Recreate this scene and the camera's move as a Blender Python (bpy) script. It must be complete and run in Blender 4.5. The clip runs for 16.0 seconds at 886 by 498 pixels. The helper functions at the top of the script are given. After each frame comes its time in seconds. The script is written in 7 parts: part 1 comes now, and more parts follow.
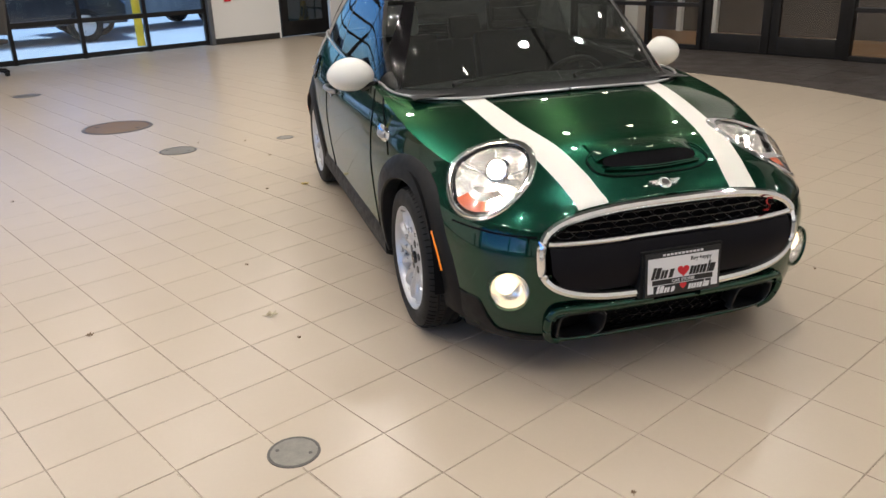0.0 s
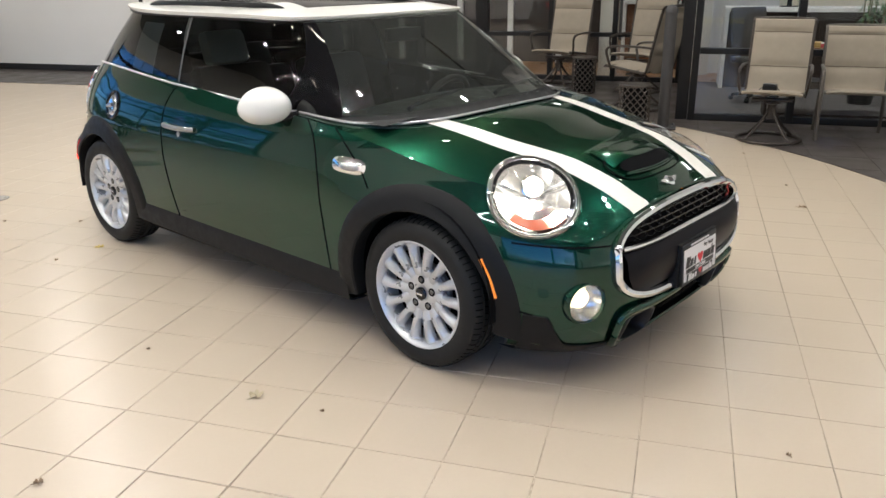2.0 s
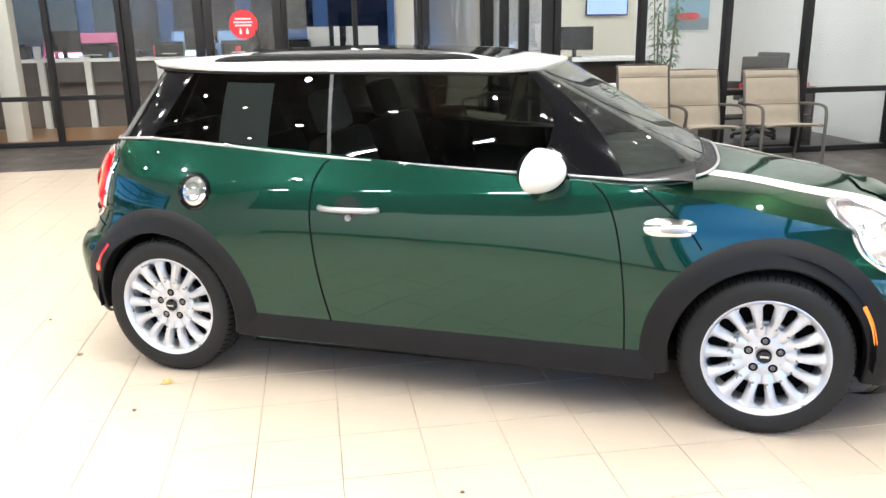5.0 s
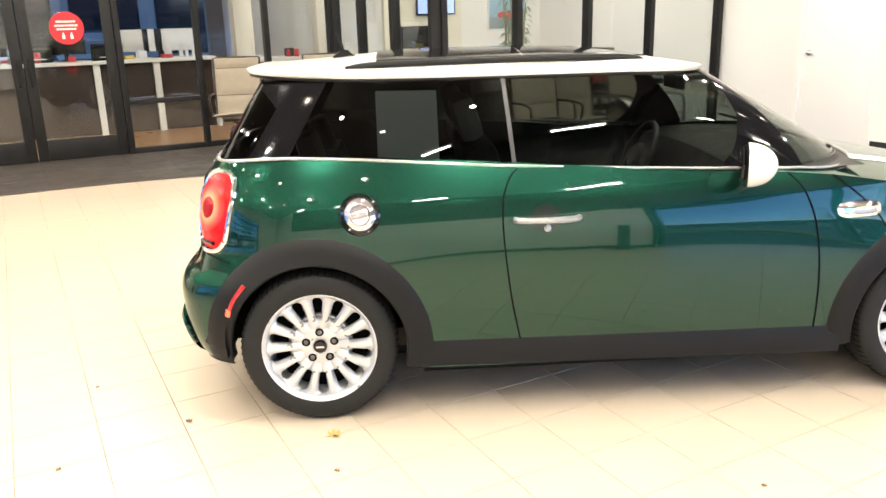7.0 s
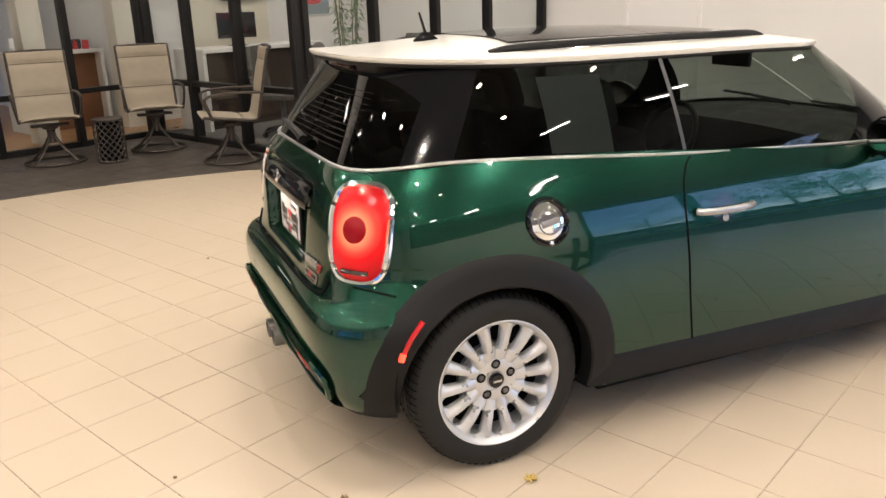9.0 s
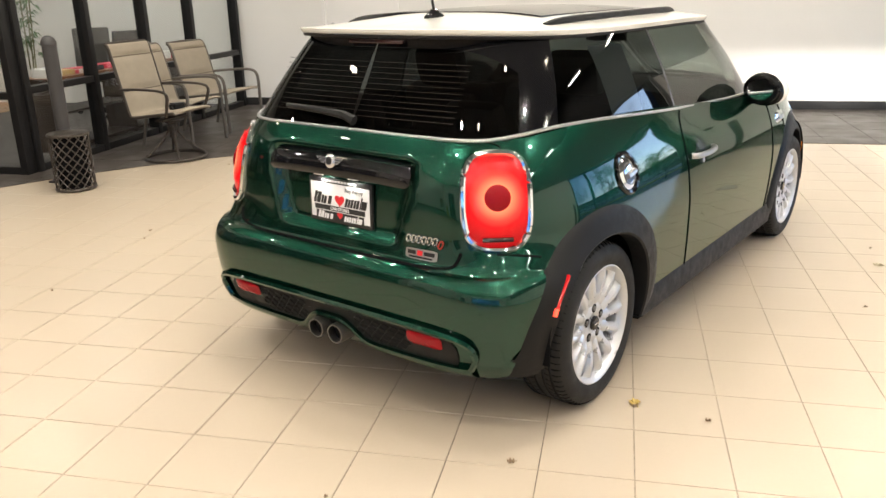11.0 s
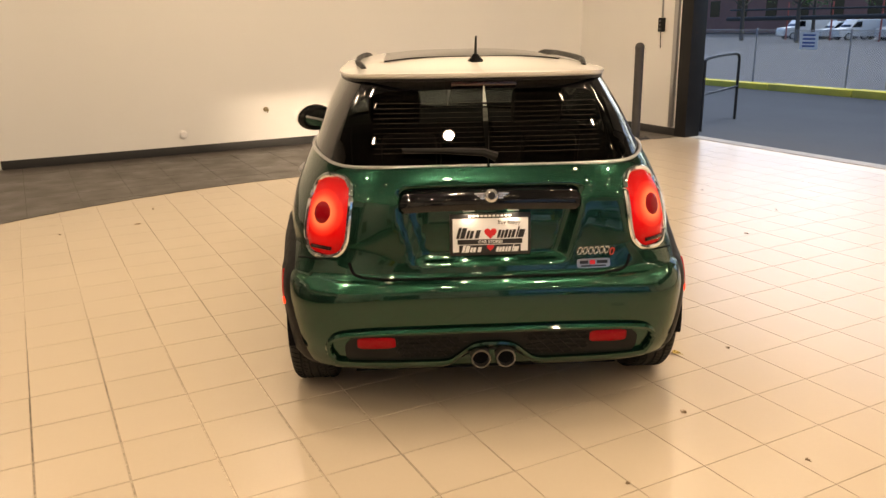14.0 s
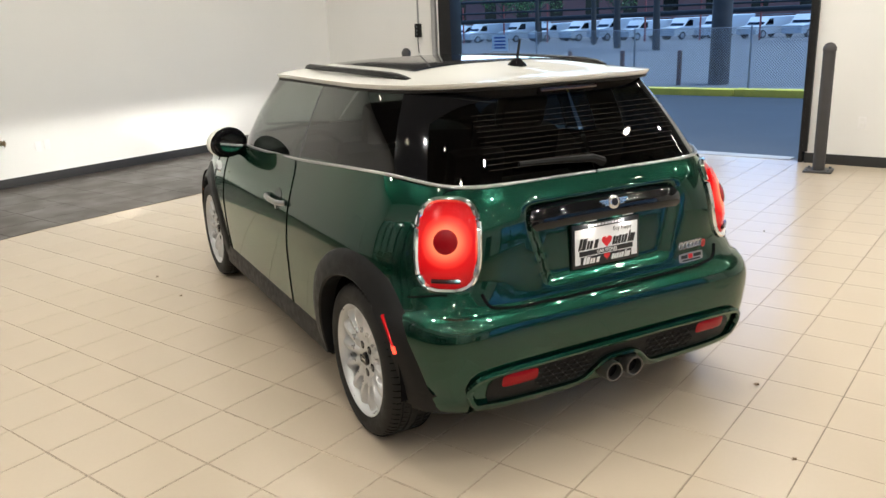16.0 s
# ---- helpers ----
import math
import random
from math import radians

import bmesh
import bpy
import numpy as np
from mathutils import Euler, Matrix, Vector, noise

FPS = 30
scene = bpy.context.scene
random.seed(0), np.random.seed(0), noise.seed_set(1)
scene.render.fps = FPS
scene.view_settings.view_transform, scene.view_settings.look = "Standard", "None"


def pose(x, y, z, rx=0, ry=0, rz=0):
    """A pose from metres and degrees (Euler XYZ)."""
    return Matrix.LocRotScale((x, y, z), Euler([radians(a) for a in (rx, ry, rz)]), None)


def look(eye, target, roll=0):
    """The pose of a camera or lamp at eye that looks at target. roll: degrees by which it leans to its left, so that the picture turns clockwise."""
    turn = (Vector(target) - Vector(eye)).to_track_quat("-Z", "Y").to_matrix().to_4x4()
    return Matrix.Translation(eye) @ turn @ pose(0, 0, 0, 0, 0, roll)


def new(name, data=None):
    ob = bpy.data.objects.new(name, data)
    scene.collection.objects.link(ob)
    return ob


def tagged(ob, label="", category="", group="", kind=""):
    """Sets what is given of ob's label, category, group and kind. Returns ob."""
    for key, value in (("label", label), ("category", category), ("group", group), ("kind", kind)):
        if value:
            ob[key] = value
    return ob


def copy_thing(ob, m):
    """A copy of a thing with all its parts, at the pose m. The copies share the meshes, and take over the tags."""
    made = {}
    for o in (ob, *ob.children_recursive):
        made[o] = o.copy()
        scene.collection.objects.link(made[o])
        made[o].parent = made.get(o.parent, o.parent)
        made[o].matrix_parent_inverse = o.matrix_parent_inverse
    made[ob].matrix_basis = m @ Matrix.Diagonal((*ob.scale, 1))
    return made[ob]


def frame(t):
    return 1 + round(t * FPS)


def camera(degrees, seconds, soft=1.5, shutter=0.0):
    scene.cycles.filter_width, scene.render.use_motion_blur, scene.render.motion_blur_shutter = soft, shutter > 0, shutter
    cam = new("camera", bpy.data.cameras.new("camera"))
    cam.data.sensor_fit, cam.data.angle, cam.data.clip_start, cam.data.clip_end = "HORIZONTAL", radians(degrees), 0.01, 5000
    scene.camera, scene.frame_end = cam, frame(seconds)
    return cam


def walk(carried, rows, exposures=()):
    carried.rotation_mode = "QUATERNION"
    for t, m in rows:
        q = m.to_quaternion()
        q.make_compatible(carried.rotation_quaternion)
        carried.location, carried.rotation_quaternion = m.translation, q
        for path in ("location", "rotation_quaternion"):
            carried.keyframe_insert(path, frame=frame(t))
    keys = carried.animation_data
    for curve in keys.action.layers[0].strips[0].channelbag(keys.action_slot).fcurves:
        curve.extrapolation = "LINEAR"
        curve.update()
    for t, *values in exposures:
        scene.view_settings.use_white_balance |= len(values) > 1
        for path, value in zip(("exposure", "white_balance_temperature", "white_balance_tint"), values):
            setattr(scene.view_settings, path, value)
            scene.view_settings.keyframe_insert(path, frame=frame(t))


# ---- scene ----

# ---- camera and its walk ----
cam = camera(58.4, 16.0, soft=1.5)
PATH = [
    (0, (4.357, -1.552, 1.553), (2.561, -1.031, 0.845), -1.9),
    (0.5, (4.178, -1.945, 1.565), (2.52, -1.086, 0.85), -0.2),
    (1, (3.892, -2.283, 1.551), (2.389, -1.174, 0.838), -1.1),
    (1.5, (3.592, -2.628, 1.529), (2.229, -1.345, 0.825), -0.3),
    (2, (3.276, -2.906, 1.527), (2.016, -1.5, 0.865), -0.6),
    (2.5, (2.887, -3.101, 1.527), (1.722, -1.593, 0.92), -0.7),
    (3, (2.497, -3.295, 1.55), (1.474, -1.676, 0.975), -1.3),
    (3.2, (2.323, -3.347, 1.538), (1.352, -1.694, 0.968), -1.6),
    (5.3, (0.632, -3.78, 1.496), (0.189, -1.909, 0.948), -0.3),
    (5.5, (0.464, -3.821, 1.536), (0.088, -1.938, 0.977), 0.0),
    (6, (-0.013, -3.812, 1.526), (-0.247, -1.914, 0.942), -1.5),
    (6.5, (-0.477, -3.838, 1.533), (-0.522, -1.917, 0.977), -0.7),
    (7, (-0.894, -3.738, 1.537), (-0.799, -1.818, 0.983), -1.6),
    (7.5, (-1.293, -3.579, 1.546), (-1.035, -1.685, 0.959), -0.5),
    (8, (-1.643, -3.396, 1.558), (-1.216, -1.533, 0.969), -0.4),
    (8.5, (-1.977, -3.144, 1.538), (-1.475, -1.306, 0.929), -1.1),
    (9, (-2.321, -2.969, 1.537), (-1.592, -1.206, 0.938), -1.9),
    (9.2, (-2.456, -2.905, 1.548), (-1.632, -1.181, 0.958), -2.4),
    (11.3, (-3.872, -1.818, 1.502), (-2.255, -0.818, 0.879), -0.7),
    (11.5, (-3.963, -1.676, 1.511), (-2.273, -0.799, 0.896), -0.4),
    (12, (-4.164, -1.303, 1.507), (-2.386, -0.627, 0.888), -1),
    (12.5, (-4.346, -0.908, 1.530), (-2.498, -0.435, 0.930), -1.4),
    (13, (-4.539, -0.542, 1.552), (-2.653, -0.258, 0.951), -1.1),
    (13.5, (-4.636, -0.122, 1.560), (-2.733, 0.024, 0.963), -1.3),
    (14, (-4.676, 0.303, 1.567), (-2.757, 0.223, 1.010), -0.9),
    (14.5, (-4.601, 0.704, 1.564), (-2.696, 0.423, 1.026), -1.6),
    (15, (-4.426, 1.100, 1.559), (-2.557, 0.634, 1.018), -1.4),
    (15.5, (-4.241, 1.475, 1.565), (-2.455, 0.765, 1.009), -1.5),
    (16, (-3.975, 1.832, 1.583), (-2.265, 0.956, 1.027), -2.2),
]
EXPOSURES = [(0, 0.18, 6200, 11), (0.5, 0.25, 6500, 10), (1.0, 0.30, 6050, 7), (1.5, 0.38, 6050, 9), (3.0, 0.79, 5650, 6), (5.5, 1.6, 5950, 8), (7.0, 1.65, 6600, 8), (8.0, 1.36, 7000, 10), (8.5, 1.10, 7100, 11), (9.0, 0.78, 6750, 13), (11.3, 0.86, 6550, 8), (12.5, 0.80, 6850, 12), (13.0, 0.90, 7400, -6), (13.5, 0.76, 9200, 12), (14.0, 0.35, 9600, 17), (14.5, 0.32, 9000, 13), (15, 0.34, 6750, 8), (16, 0.46, 6300, 6)]
walk(cam, [(t, look(eye, target, roll)) for t, eye, target, roll in PATH], EXPOSURES)

# ---- the hall's own axes: u runs along the shop front, v towards it; the car stands along world x ----
ROT = 25.2
HALL = pose(0, 0, 0, 0, 0, ROT)
CEIL = 4.3
LIT = 0.44  # how bright the hall's lamps are beside the daylight


def hall(u, v, z=0.0, turn=0.0):
    """A pose in the hall's axes."""
    return HALL @ pose(u, v, z, 0, 0, turn)


# ---- world: dusk sky outside ----
world = bpy.data.worlds.new("dusk")
scene.world = world
world.use_nodes = True
wn, wl = world.node_tree.nodes, world.node_tree.links
sky = wn.new("ShaderNodeTexSky")
sky.sky_type = "NISHITA"
sky.sun_disc = False
sky.sun_elevation = radians(16)
sky.sun_rotation = radians(120)
sky.dust_density = 0.6
sky.ozone_density = 5.0
wn["Background"].inputs["Strength"].default_value = 0.15
dusk = wn.new("ShaderNodeMixRGB")
dusk.blend_type = "MULTIPLY"
dusk.inputs["Fac"].default_value = 1.0
dusk.inputs["Color2"].default_value = (0.86, 1.12, 1.56, 1)
wl.new(sky.outputs[0], dusk.inputs["Color1"])
wl.new(dusk.outputs[0], wn["Background"].inputs["Color"])
sun = new("sun", bpy.data.lights.new("sun", "SUN"))
sun.data.energy, sun.data.angle, sun.data.color = 4.0, radians(20), (0.56, 0.77, 1.0)
sun.matrix_world = look((0, 0, 20), (3, 4, 0))


def lamp(u, v, z, size, watts, color=(1.0, 0.92, 0.82), size_y=None, turn=0):
    """A lamp that shines down, at the fitting that is built there."""
    data = bpy.data.lights.new("downlight_lamp", "AREA")
    data.energy, data.color, data.size = watts * LIT, color, size
    data.shape = "DISK" if size_y is None else "RECTANGLE"
    if size_y is not None:
        data.size_y = size_y
    ob = new("downlight_lamp", data)
    ob.matrix_world = hall(u, v, z, turn)
    return ob

# ---- materials ----
def mat(name, color, rough=0.5, metal=0.0, coat=0.0, spec=0.5, emit=None, strength=0.0):
    m = bpy.data.materials.new(name)
    m.use_nodes = True
    b = m.node_tree.nodes["Principled BSDF"]
    b.inputs["Base Color"].default_value = (*color, 1)
    b.inputs["Roughness"].default_value = rough
    b.inputs["Metallic"].default_value = metal
    b.inputs["Coat Weight"].default_value = coat
    b.inputs["Coat Roughness"].default_value = 0.03
    b.inputs["Specular IOR Level"].default_value = spec
    if emit:
        b.inputs["Emission Color"].default_value = (*emit, 1)
        b.inputs["Emission Strength"].default_value = strength * LIT
    return m


def vary(m, scale=8.0, amount=0.12, fine=90.0, bump=0.0, rough_amount=0.08, coords="Object", random=0.0):
    """Two scales of noise on colour and roughness, and a fine relief."""
    nt = m.node_tree
    n, l = nt.nodes, nt.links
    b = n["Principled BSDF"]
    base = tuple(b.inputs["Base Color"].default_value)
    tc = n.new("ShaderNodeTexCoord")
    big, small = n.new("ShaderNodeTexNoise"), n.new("ShaderNodeTexNoise")
    big.inputs["Scale"].default_value, small.inputs["Scale"].default_value = scale, fine
    big.inputs["Detail"].default_value = 4
    where = n.new("ShaderNodeNewGeometry").outputs["Position"] if coords == "World" else tc.outputs[coords]
    for t in (big, small):
        l.new(where, t.inputs["Vector"])
    add = n.new("ShaderNodeMath")
    add.operation = "MULTIPLY_ADD"
    l.new(small.outputs["Fac"], add.inputs[0])
    add.inputs[1].default_value = 0.4
    l.new(big.outputs["Fac"], add.inputs[2])
    last = add
    if random:
        info, ra = n.new("ShaderNodeObjectInfo"), n.new("ShaderNodeMath")
        ra.operation = "MULTIPLY_ADD"
        l.new(info.outputs["Random"], ra.inputs[0])
        ra.inputs[1].default_value = random
        l.new(add.outputs[0], ra.inputs[2])
        last = ra
    ramp = n.new("ShaderNodeMapRange")
    ramp.inputs["From Min"].default_value, ramp.inputs["From Max"].default_value = 0.35, 1.05 + random
    ramp.inputs["To Min"].default_value, ramp.inputs["To Max"].default_value = 1 - amount, 1 + amount
    l.new(last.outputs[0], ramp.inputs["Value"])
    mix = n.new("ShaderNodeVectorMath")
    mix.operation = "SCALE"
    mix.inputs[0].default_value = base[:3]
    l.new(ramp.outputs[0], mix.inputs["Scale"])
    l.new(mix.outputs[0], b.inputs["Base Color"])
    r = b.inputs["Roughness"].default_value
    rr = n.new("ShaderNodeMapRange")
    rr.inputs["From Min"].default_value, rr.inputs["From Max"].default_value = 0.3, 0.7
    rr.inputs["To Min"].default_value, rr.inputs["To Max"].default_value = max(r - rough_amount, 0.02), min(r + rough_amount, 1)
    l.new(big.outputs["Fac"], rr.inputs["Value"])
    l.new(rr.outputs[0], b.inputs["Roughness"])
    if bump:
        bp = n.new("ShaderNodeBump")
        bp.inputs["Strength"].default_value, bp.inputs["Distance"].default_value = bump, 0.002
        l.new(small.outputs["Fac"], bp.inputs["Height"])
        l.new(bp.outputs[0], b.inputs["Normal"])
    return m


def glass(name, tint, gloss=1.0, shine=0.0, haze=0.0):
    """A thin pane: tinted and clear, with a mirror-like sheen that grows at flat angles; haze lays pale glare into its
    colour.
    """
    m = bpy.data.materials.new(name)
    m.use_nodes = True
    n, l = m.node_tree.nodes, m.node_tree.links
    n.remove(n["Principled BSDF"])
    tr, gl, mx, fr = (n.new("ShaderNodeBsdfTransparent"), n.new("ShaderNodeBsdfGlossy"), n.new("ShaderNodeMixShader"), n.new("ShaderNodeLayerWeight"))
    tr.inputs[0].default_value = (*tint, 1)
    gl.inputs["Roughness"].default_value = shine
    gl.inputs["Color"].default_value = (gloss, gloss, gloss, 1)
    fr.inputs["Blend"].default_value = 0.5
    steep, sheen = n.new("ShaderNodeMath"), n.new("ShaderNodeMapRange")
    steep.operation = "POWER"
    steep.inputs[1].default_value = 5.0
    l.new(fr.outputs["Facing"], steep.inputs[0])
    sheen.inputs["To Min"].default_value = 0.04
    l.new(steep.outputs[0], sheen.inputs["Value"])
    l.new(sheen.outputs[0], mx.inputs[0])
    l.new(tr.outputs[0], mx.inputs[1])
    l.new(gl.outputs[0], mx.inputs[2])
    last = mx
    # pale matt layer standing in for the glare on the windscreen
    if haze:
        glare, glare_mix = n.new("ShaderNodeBsdfDiffuse"), n.new("ShaderNodeMixShader")
        glare.inputs[0].default_value = (0.75, 0.78, 0.74, 1)
        glare_mix.inputs[0].default_value = haze
        l.new(mx.outputs[0], glare_mix.inputs[1])
        l.new(glare.outputs[0], glare_mix.inputs[2])
        last = glare_mix
    l.new(last.outputs[0], n["Material Output"].inputs[0])
    return m


M_PAINT = mat("green_metallic_paint", (0.0064, 0.0445, 0.0292), 0.27, 0.88, 0.97)
M_PAINT.node_tree.nodes["Principled BSDF"].inputs["Coat Roughness"].default_value = 0.03
M_PAINT.node_tree.nodes["Principled BSDF"].inputs["Specular Tint"].default_value = (0.20, 0.45, 0.33, 1)
# darker green that paints the shade of the handle's hollow
M_DISHSHADE = mat("dish_shade_green", (0.0015, 0.007, 0.005), 0.25, 0.0, 0.6)
M_WHITE = mat("white_car_paint", (0.80, 0.79, 0.74), 0.35, 0, 0.8)
M_STRIPE = mat("white_stripe", (0.78, 0.76, 0.70), 0.4, 0, 0.4)
M_GLOSSBLACK = mat("gloss_black", (0.005, 0.005, 0.006), 0.07, 0, 0.0, 0.45)
M_PLASTIC = vary(mat("black_plastic", (0.009, 0.009, 0.0095), 0.5, spec=0.2), 30, 0.15, 400, 0.15)
M_CAVITY = mat("black_cavity", (0.004, 0.004, 0.005), 0.8, spec=0.08)
M_RUBBER = vary(mat("tyre_rubber", (0.013, 0.0128, 0.0125), 0.65, spec=0.3), 25, 0.25, 300, 0.2)
M_ALLOY = vary(mat("silver_alloy", (0.58, 0.59, 0.61), 0.34, 0.6, 0.3), 20, 0.06, 200)
M_CHROME = mat("chrome", (0.85, 0.86, 0.88), 0.08, 1.0)
M_DARKSTEEL = mat("exhaust_steel", (0.16, 0.155, 0.15), 0.35, 0.9)
M_BOWL = mat("lamp_reflector", (0.75, 0.73, 0.70), 0.22, 0.9)
M_DUCT = mat("satin_duct_plastic", (0.012, 0.0125, 0.014), 0.3, spec=0.4)
M_BRIGHT = mat("satin_bright_metal", (0.50, 0.50, 0.51), 0.28, 0.75)
M_SATIN = mat("satin_silver", (0.42, 0.42, 0.43), 0.28, 0.9)
M_CARGLASS = glass("tinted_car_glass", (0.13, 0.145, 0.14))
M_DOORGLASS = glass("door_window_glass", (0.33, 0.36, 0.345))
M_STRIP = mat("grey_window_strip", (0.045, 0.045, 0.048), 0.35)
M_REARGLASS = glass("rear_window_glass", (0.07, 0.075, 0.075))
M_SHIELD = glass("windscreen_glass", (0.54, 0.60, 0.555), haze=0.022)
M_CLEAR = glass("clear_glass", (0.93, 0.95, 0.95), 0.9)
M_LENS = glass("lamp_lens", (0.97, 0.97, 0.97), 0.8)
M_HEADGLOW = mat("lit_headlamp", (0.9, 0.85, 0.75), 0.3, emit=(1.0, 0.88, 0.70), strength=26)
M_FOGGLOW = mat("lit_fog_lamp", (0.9, 0.85, 0.7), 0.3, emit=(1.0, 0.78, 0.48), strength=3.5)
M_RED = mat("red_lens", (0.45, 0.008, 0.012), 0.12, 0, 1.0, emit=(1.0, 0.012, 0.012), strength=0.12)
M_REDDULL = mat("red_reflector", (0.27, 0.003, 0.008), 0.25, 0, 0.0, 0.2)
M_REDGLOW = mat("lit_red_marker", (0.6, 0.02, 0.02), 0.2, 0, 1.0, emit=(1.0, 0.05, 0.02), strength=5)
M_AMBER = mat("amber_lens", (0.75, 0.19, 0.02), 0.2, 0, 1.0, emit=(1.0, 0.28, 0.02), strength=0.9)
M_ORANGE = mat("turn_lens", (0.5, 0.13, 0.07), 0.2, 0, 1.0)
M_PLATE = mat("plate_white", (0.78, 0.78, 0.80), 0.35, 0, 0.5)
M_INK = mat("black_ink", (0.01, 0.01, 0.012), 0.4)
M_REDINK = mat("red_ink", (0.65, 0.02, 0.03), 0.4)
M_BADGE = mat("badge_silver", (0.7, 0.7, 0.72), 0.2, 0.9)
M_SEAT = vary(mat("dark_leather", (0.014, 0.0135, 0.013), 0.5, spec=0.3), 12, 0.2, 150, 0.1)
M_TRIM = mat("grey_cabin_trim", (0.32, 0.31, 0.28), 0.7)

M_TILE = vary(mat("beige_porcelain_tile", (0.52, 0.437, 0.340), 0.27, spec=0.5), 1.1, 0.035, 60, 0.0, 0.0, coords="World", random=0.2)
M_GROUT = vary(mat("tile_grout", (0.385, 0.318, 0.238), 0.85), 0.7, 0.6, 60, 0.2, coords="World")
wear = M_GROUT.node_tree.nodes["Map Range"]
wear.inputs["From Min"].default_value, wear.inputs["From Max"].default_value = 0.52, 0.86
wear.inputs["To Min"].default_value, wear.inputs["To Max"].default_value = 0.22, 1.40
M_SLATE = vary(mat("dark_grey_tile", (0.068, 0.057, 0.050), 0.40), 3.0, 0.12, 80, 0.05, 0.1, coords="World", random=0.3)
M_SLATEGROUT = vary(mat("dark_grout", (0.12, 0.11, 0.10), 0.85), 4, 0.2, 80)
M_WALL = vary(mat("white_wall_paint", (0.78, 0.77, 0.75), 0.6), 0.8, 0.03, 120, 0.06)
M_CEILING = vary(mat("ceiling_paint", (0.11, 0.11, 0.11), 0.85), 1.0, 0.1, 60)
M_BASE = mat("black_baseboard", (0.02, 0.02, 0.021), 0.5)
M_FRAME = vary(mat("dark_bronze_frame", (0.015, 0.0145, 0.015), 0.42, 0.2, spec=0.3), 6, 0.2, 200)
M_STEEL = vary(mat("grey_steel", (0.13, 0.14, 0.155), 0.5, 0.3), 6, 0.15, 150)
M_DOORPAINT = vary(mat("white_door_paint", (0.80, 0.79, 0.78), 0.45), 1.5, 0.02, 120, 0.03)
M_BOLLARD = vary(mat("bollard_paint", (0.045, 0.042, 0.042), 0.5), 9, 0.25, 160, 0.1)

# ---- tools for building ----
def mesh_of(bm, name):
    me = bpy.data.meshes.new(name)
    bm.normal_update()
    bm.to_mesh(me)
    bm.free()
    return me


def smooth(me, angle=40):
    me.shade_smooth()
    me.set_sharp_from_angle(angle=radians(angle))
    return me


def part(name, bm, material, parent, label="", angle=40, at=None):
    """One bmesh as ONE mesh object under a thing or a part."""
    me = smooth(mesh_of(bm, name), angle)
    for m in material if isinstance(material, (list, tuple)) else (material,):
        me.materials.append(m)
    ob = new(name, me)
    ob.parent = parent
    if at is not None:
        ob.matrix_local = at
    if label:
        tagged(ob, label)
    return ob


def thing(name, m, label, category, group="", kind=""):
    ob = new(name)
    ob.empty_display_size = 0.1
    ob.matrix_world = m
    return tagged(ob, label, category, group, kind)


def solid(name, bm, material, m, label, category="", group="", kind="", angle=40):
    """A thing that is one mesh."""
    me = smooth(mesh_of(bm, name), angle)
    for mm in material if isinstance(material, (list, tuple)) else (material,):
        me.materials.append(mm)
    ob = new(name, me)
    ob.matrix_world = m
    return tagged(ob, label, category, group, kind)


def box(bm, x0, x1, y0, y1, z0, z1, m=None, bevel=0.0):
    got = bmesh.ops.create_cube(bm, size=1, matrix=Matrix.Translation(((x0 + x1) / 2, (y0 + y1) / 2, (z0 + z1) / 2)) @ Matrix.Diagonal((abs(x1 - x0), abs(y1 - y0), abs(z1 - z0), 1)))
    vs = got["verts"]
    if bevel:
        es = list({e for v in vs for e in v.link_edges})
        r = bmesh.ops.bevel(bm, geom=es, offset=bevel, segments=2, profile=0.6, affect="EDGES")
        vs = list({v for f in r["faces"] for v in f.verts} | {v for v in vs if v.is_valid})
    if m is not None:
        bmesh.ops.transform(bm, matrix=m, verts=vs)
    return bm


def bx(*a, **k):
    return box(bmesh.new(), *a, **k)


def tube(bm, pts, r, n=8, closed=False, flat=1.0):
    """A round bar along points."""
    pts = [Vector(p) for p in pts]
    rings = []
    k = len(pts)
    for i, p in enumerate(pts):
        a = pts[(i - 1) % k] if (i or closed) else p
        b = pts[(i + 1) % k] if (i < k - 1 or closed) else p
        d = (b - a).normalized()
        up = Vector((0, 0, 1)) if abs(d.z) < 0.92 else Vector((1, 0, 0))
        s = d.cross(up).normalized()
        t = s.cross(d)
        rad = r(i / max(k - 1, 1)) if callable(r) else r
        rings.append([bm.verts.new(p + (s * math.cos(q) * rad + t * math.sin(q) * rad * flat)) for q in (2 * math.pi * j / n for j in range(n))])
    for i in range(k if closed else k - 1):
        A, B = rings[i], rings[(i + 1) % k]
        for j in range(n):
            bm.faces.new((A[j], B[j], B[(j + 1) % n], A[(j + 1) % n]))
    if not closed:
        bm.faces.new(rings[0])
        bm.faces.new(rings[-1][::-1])
    return bm


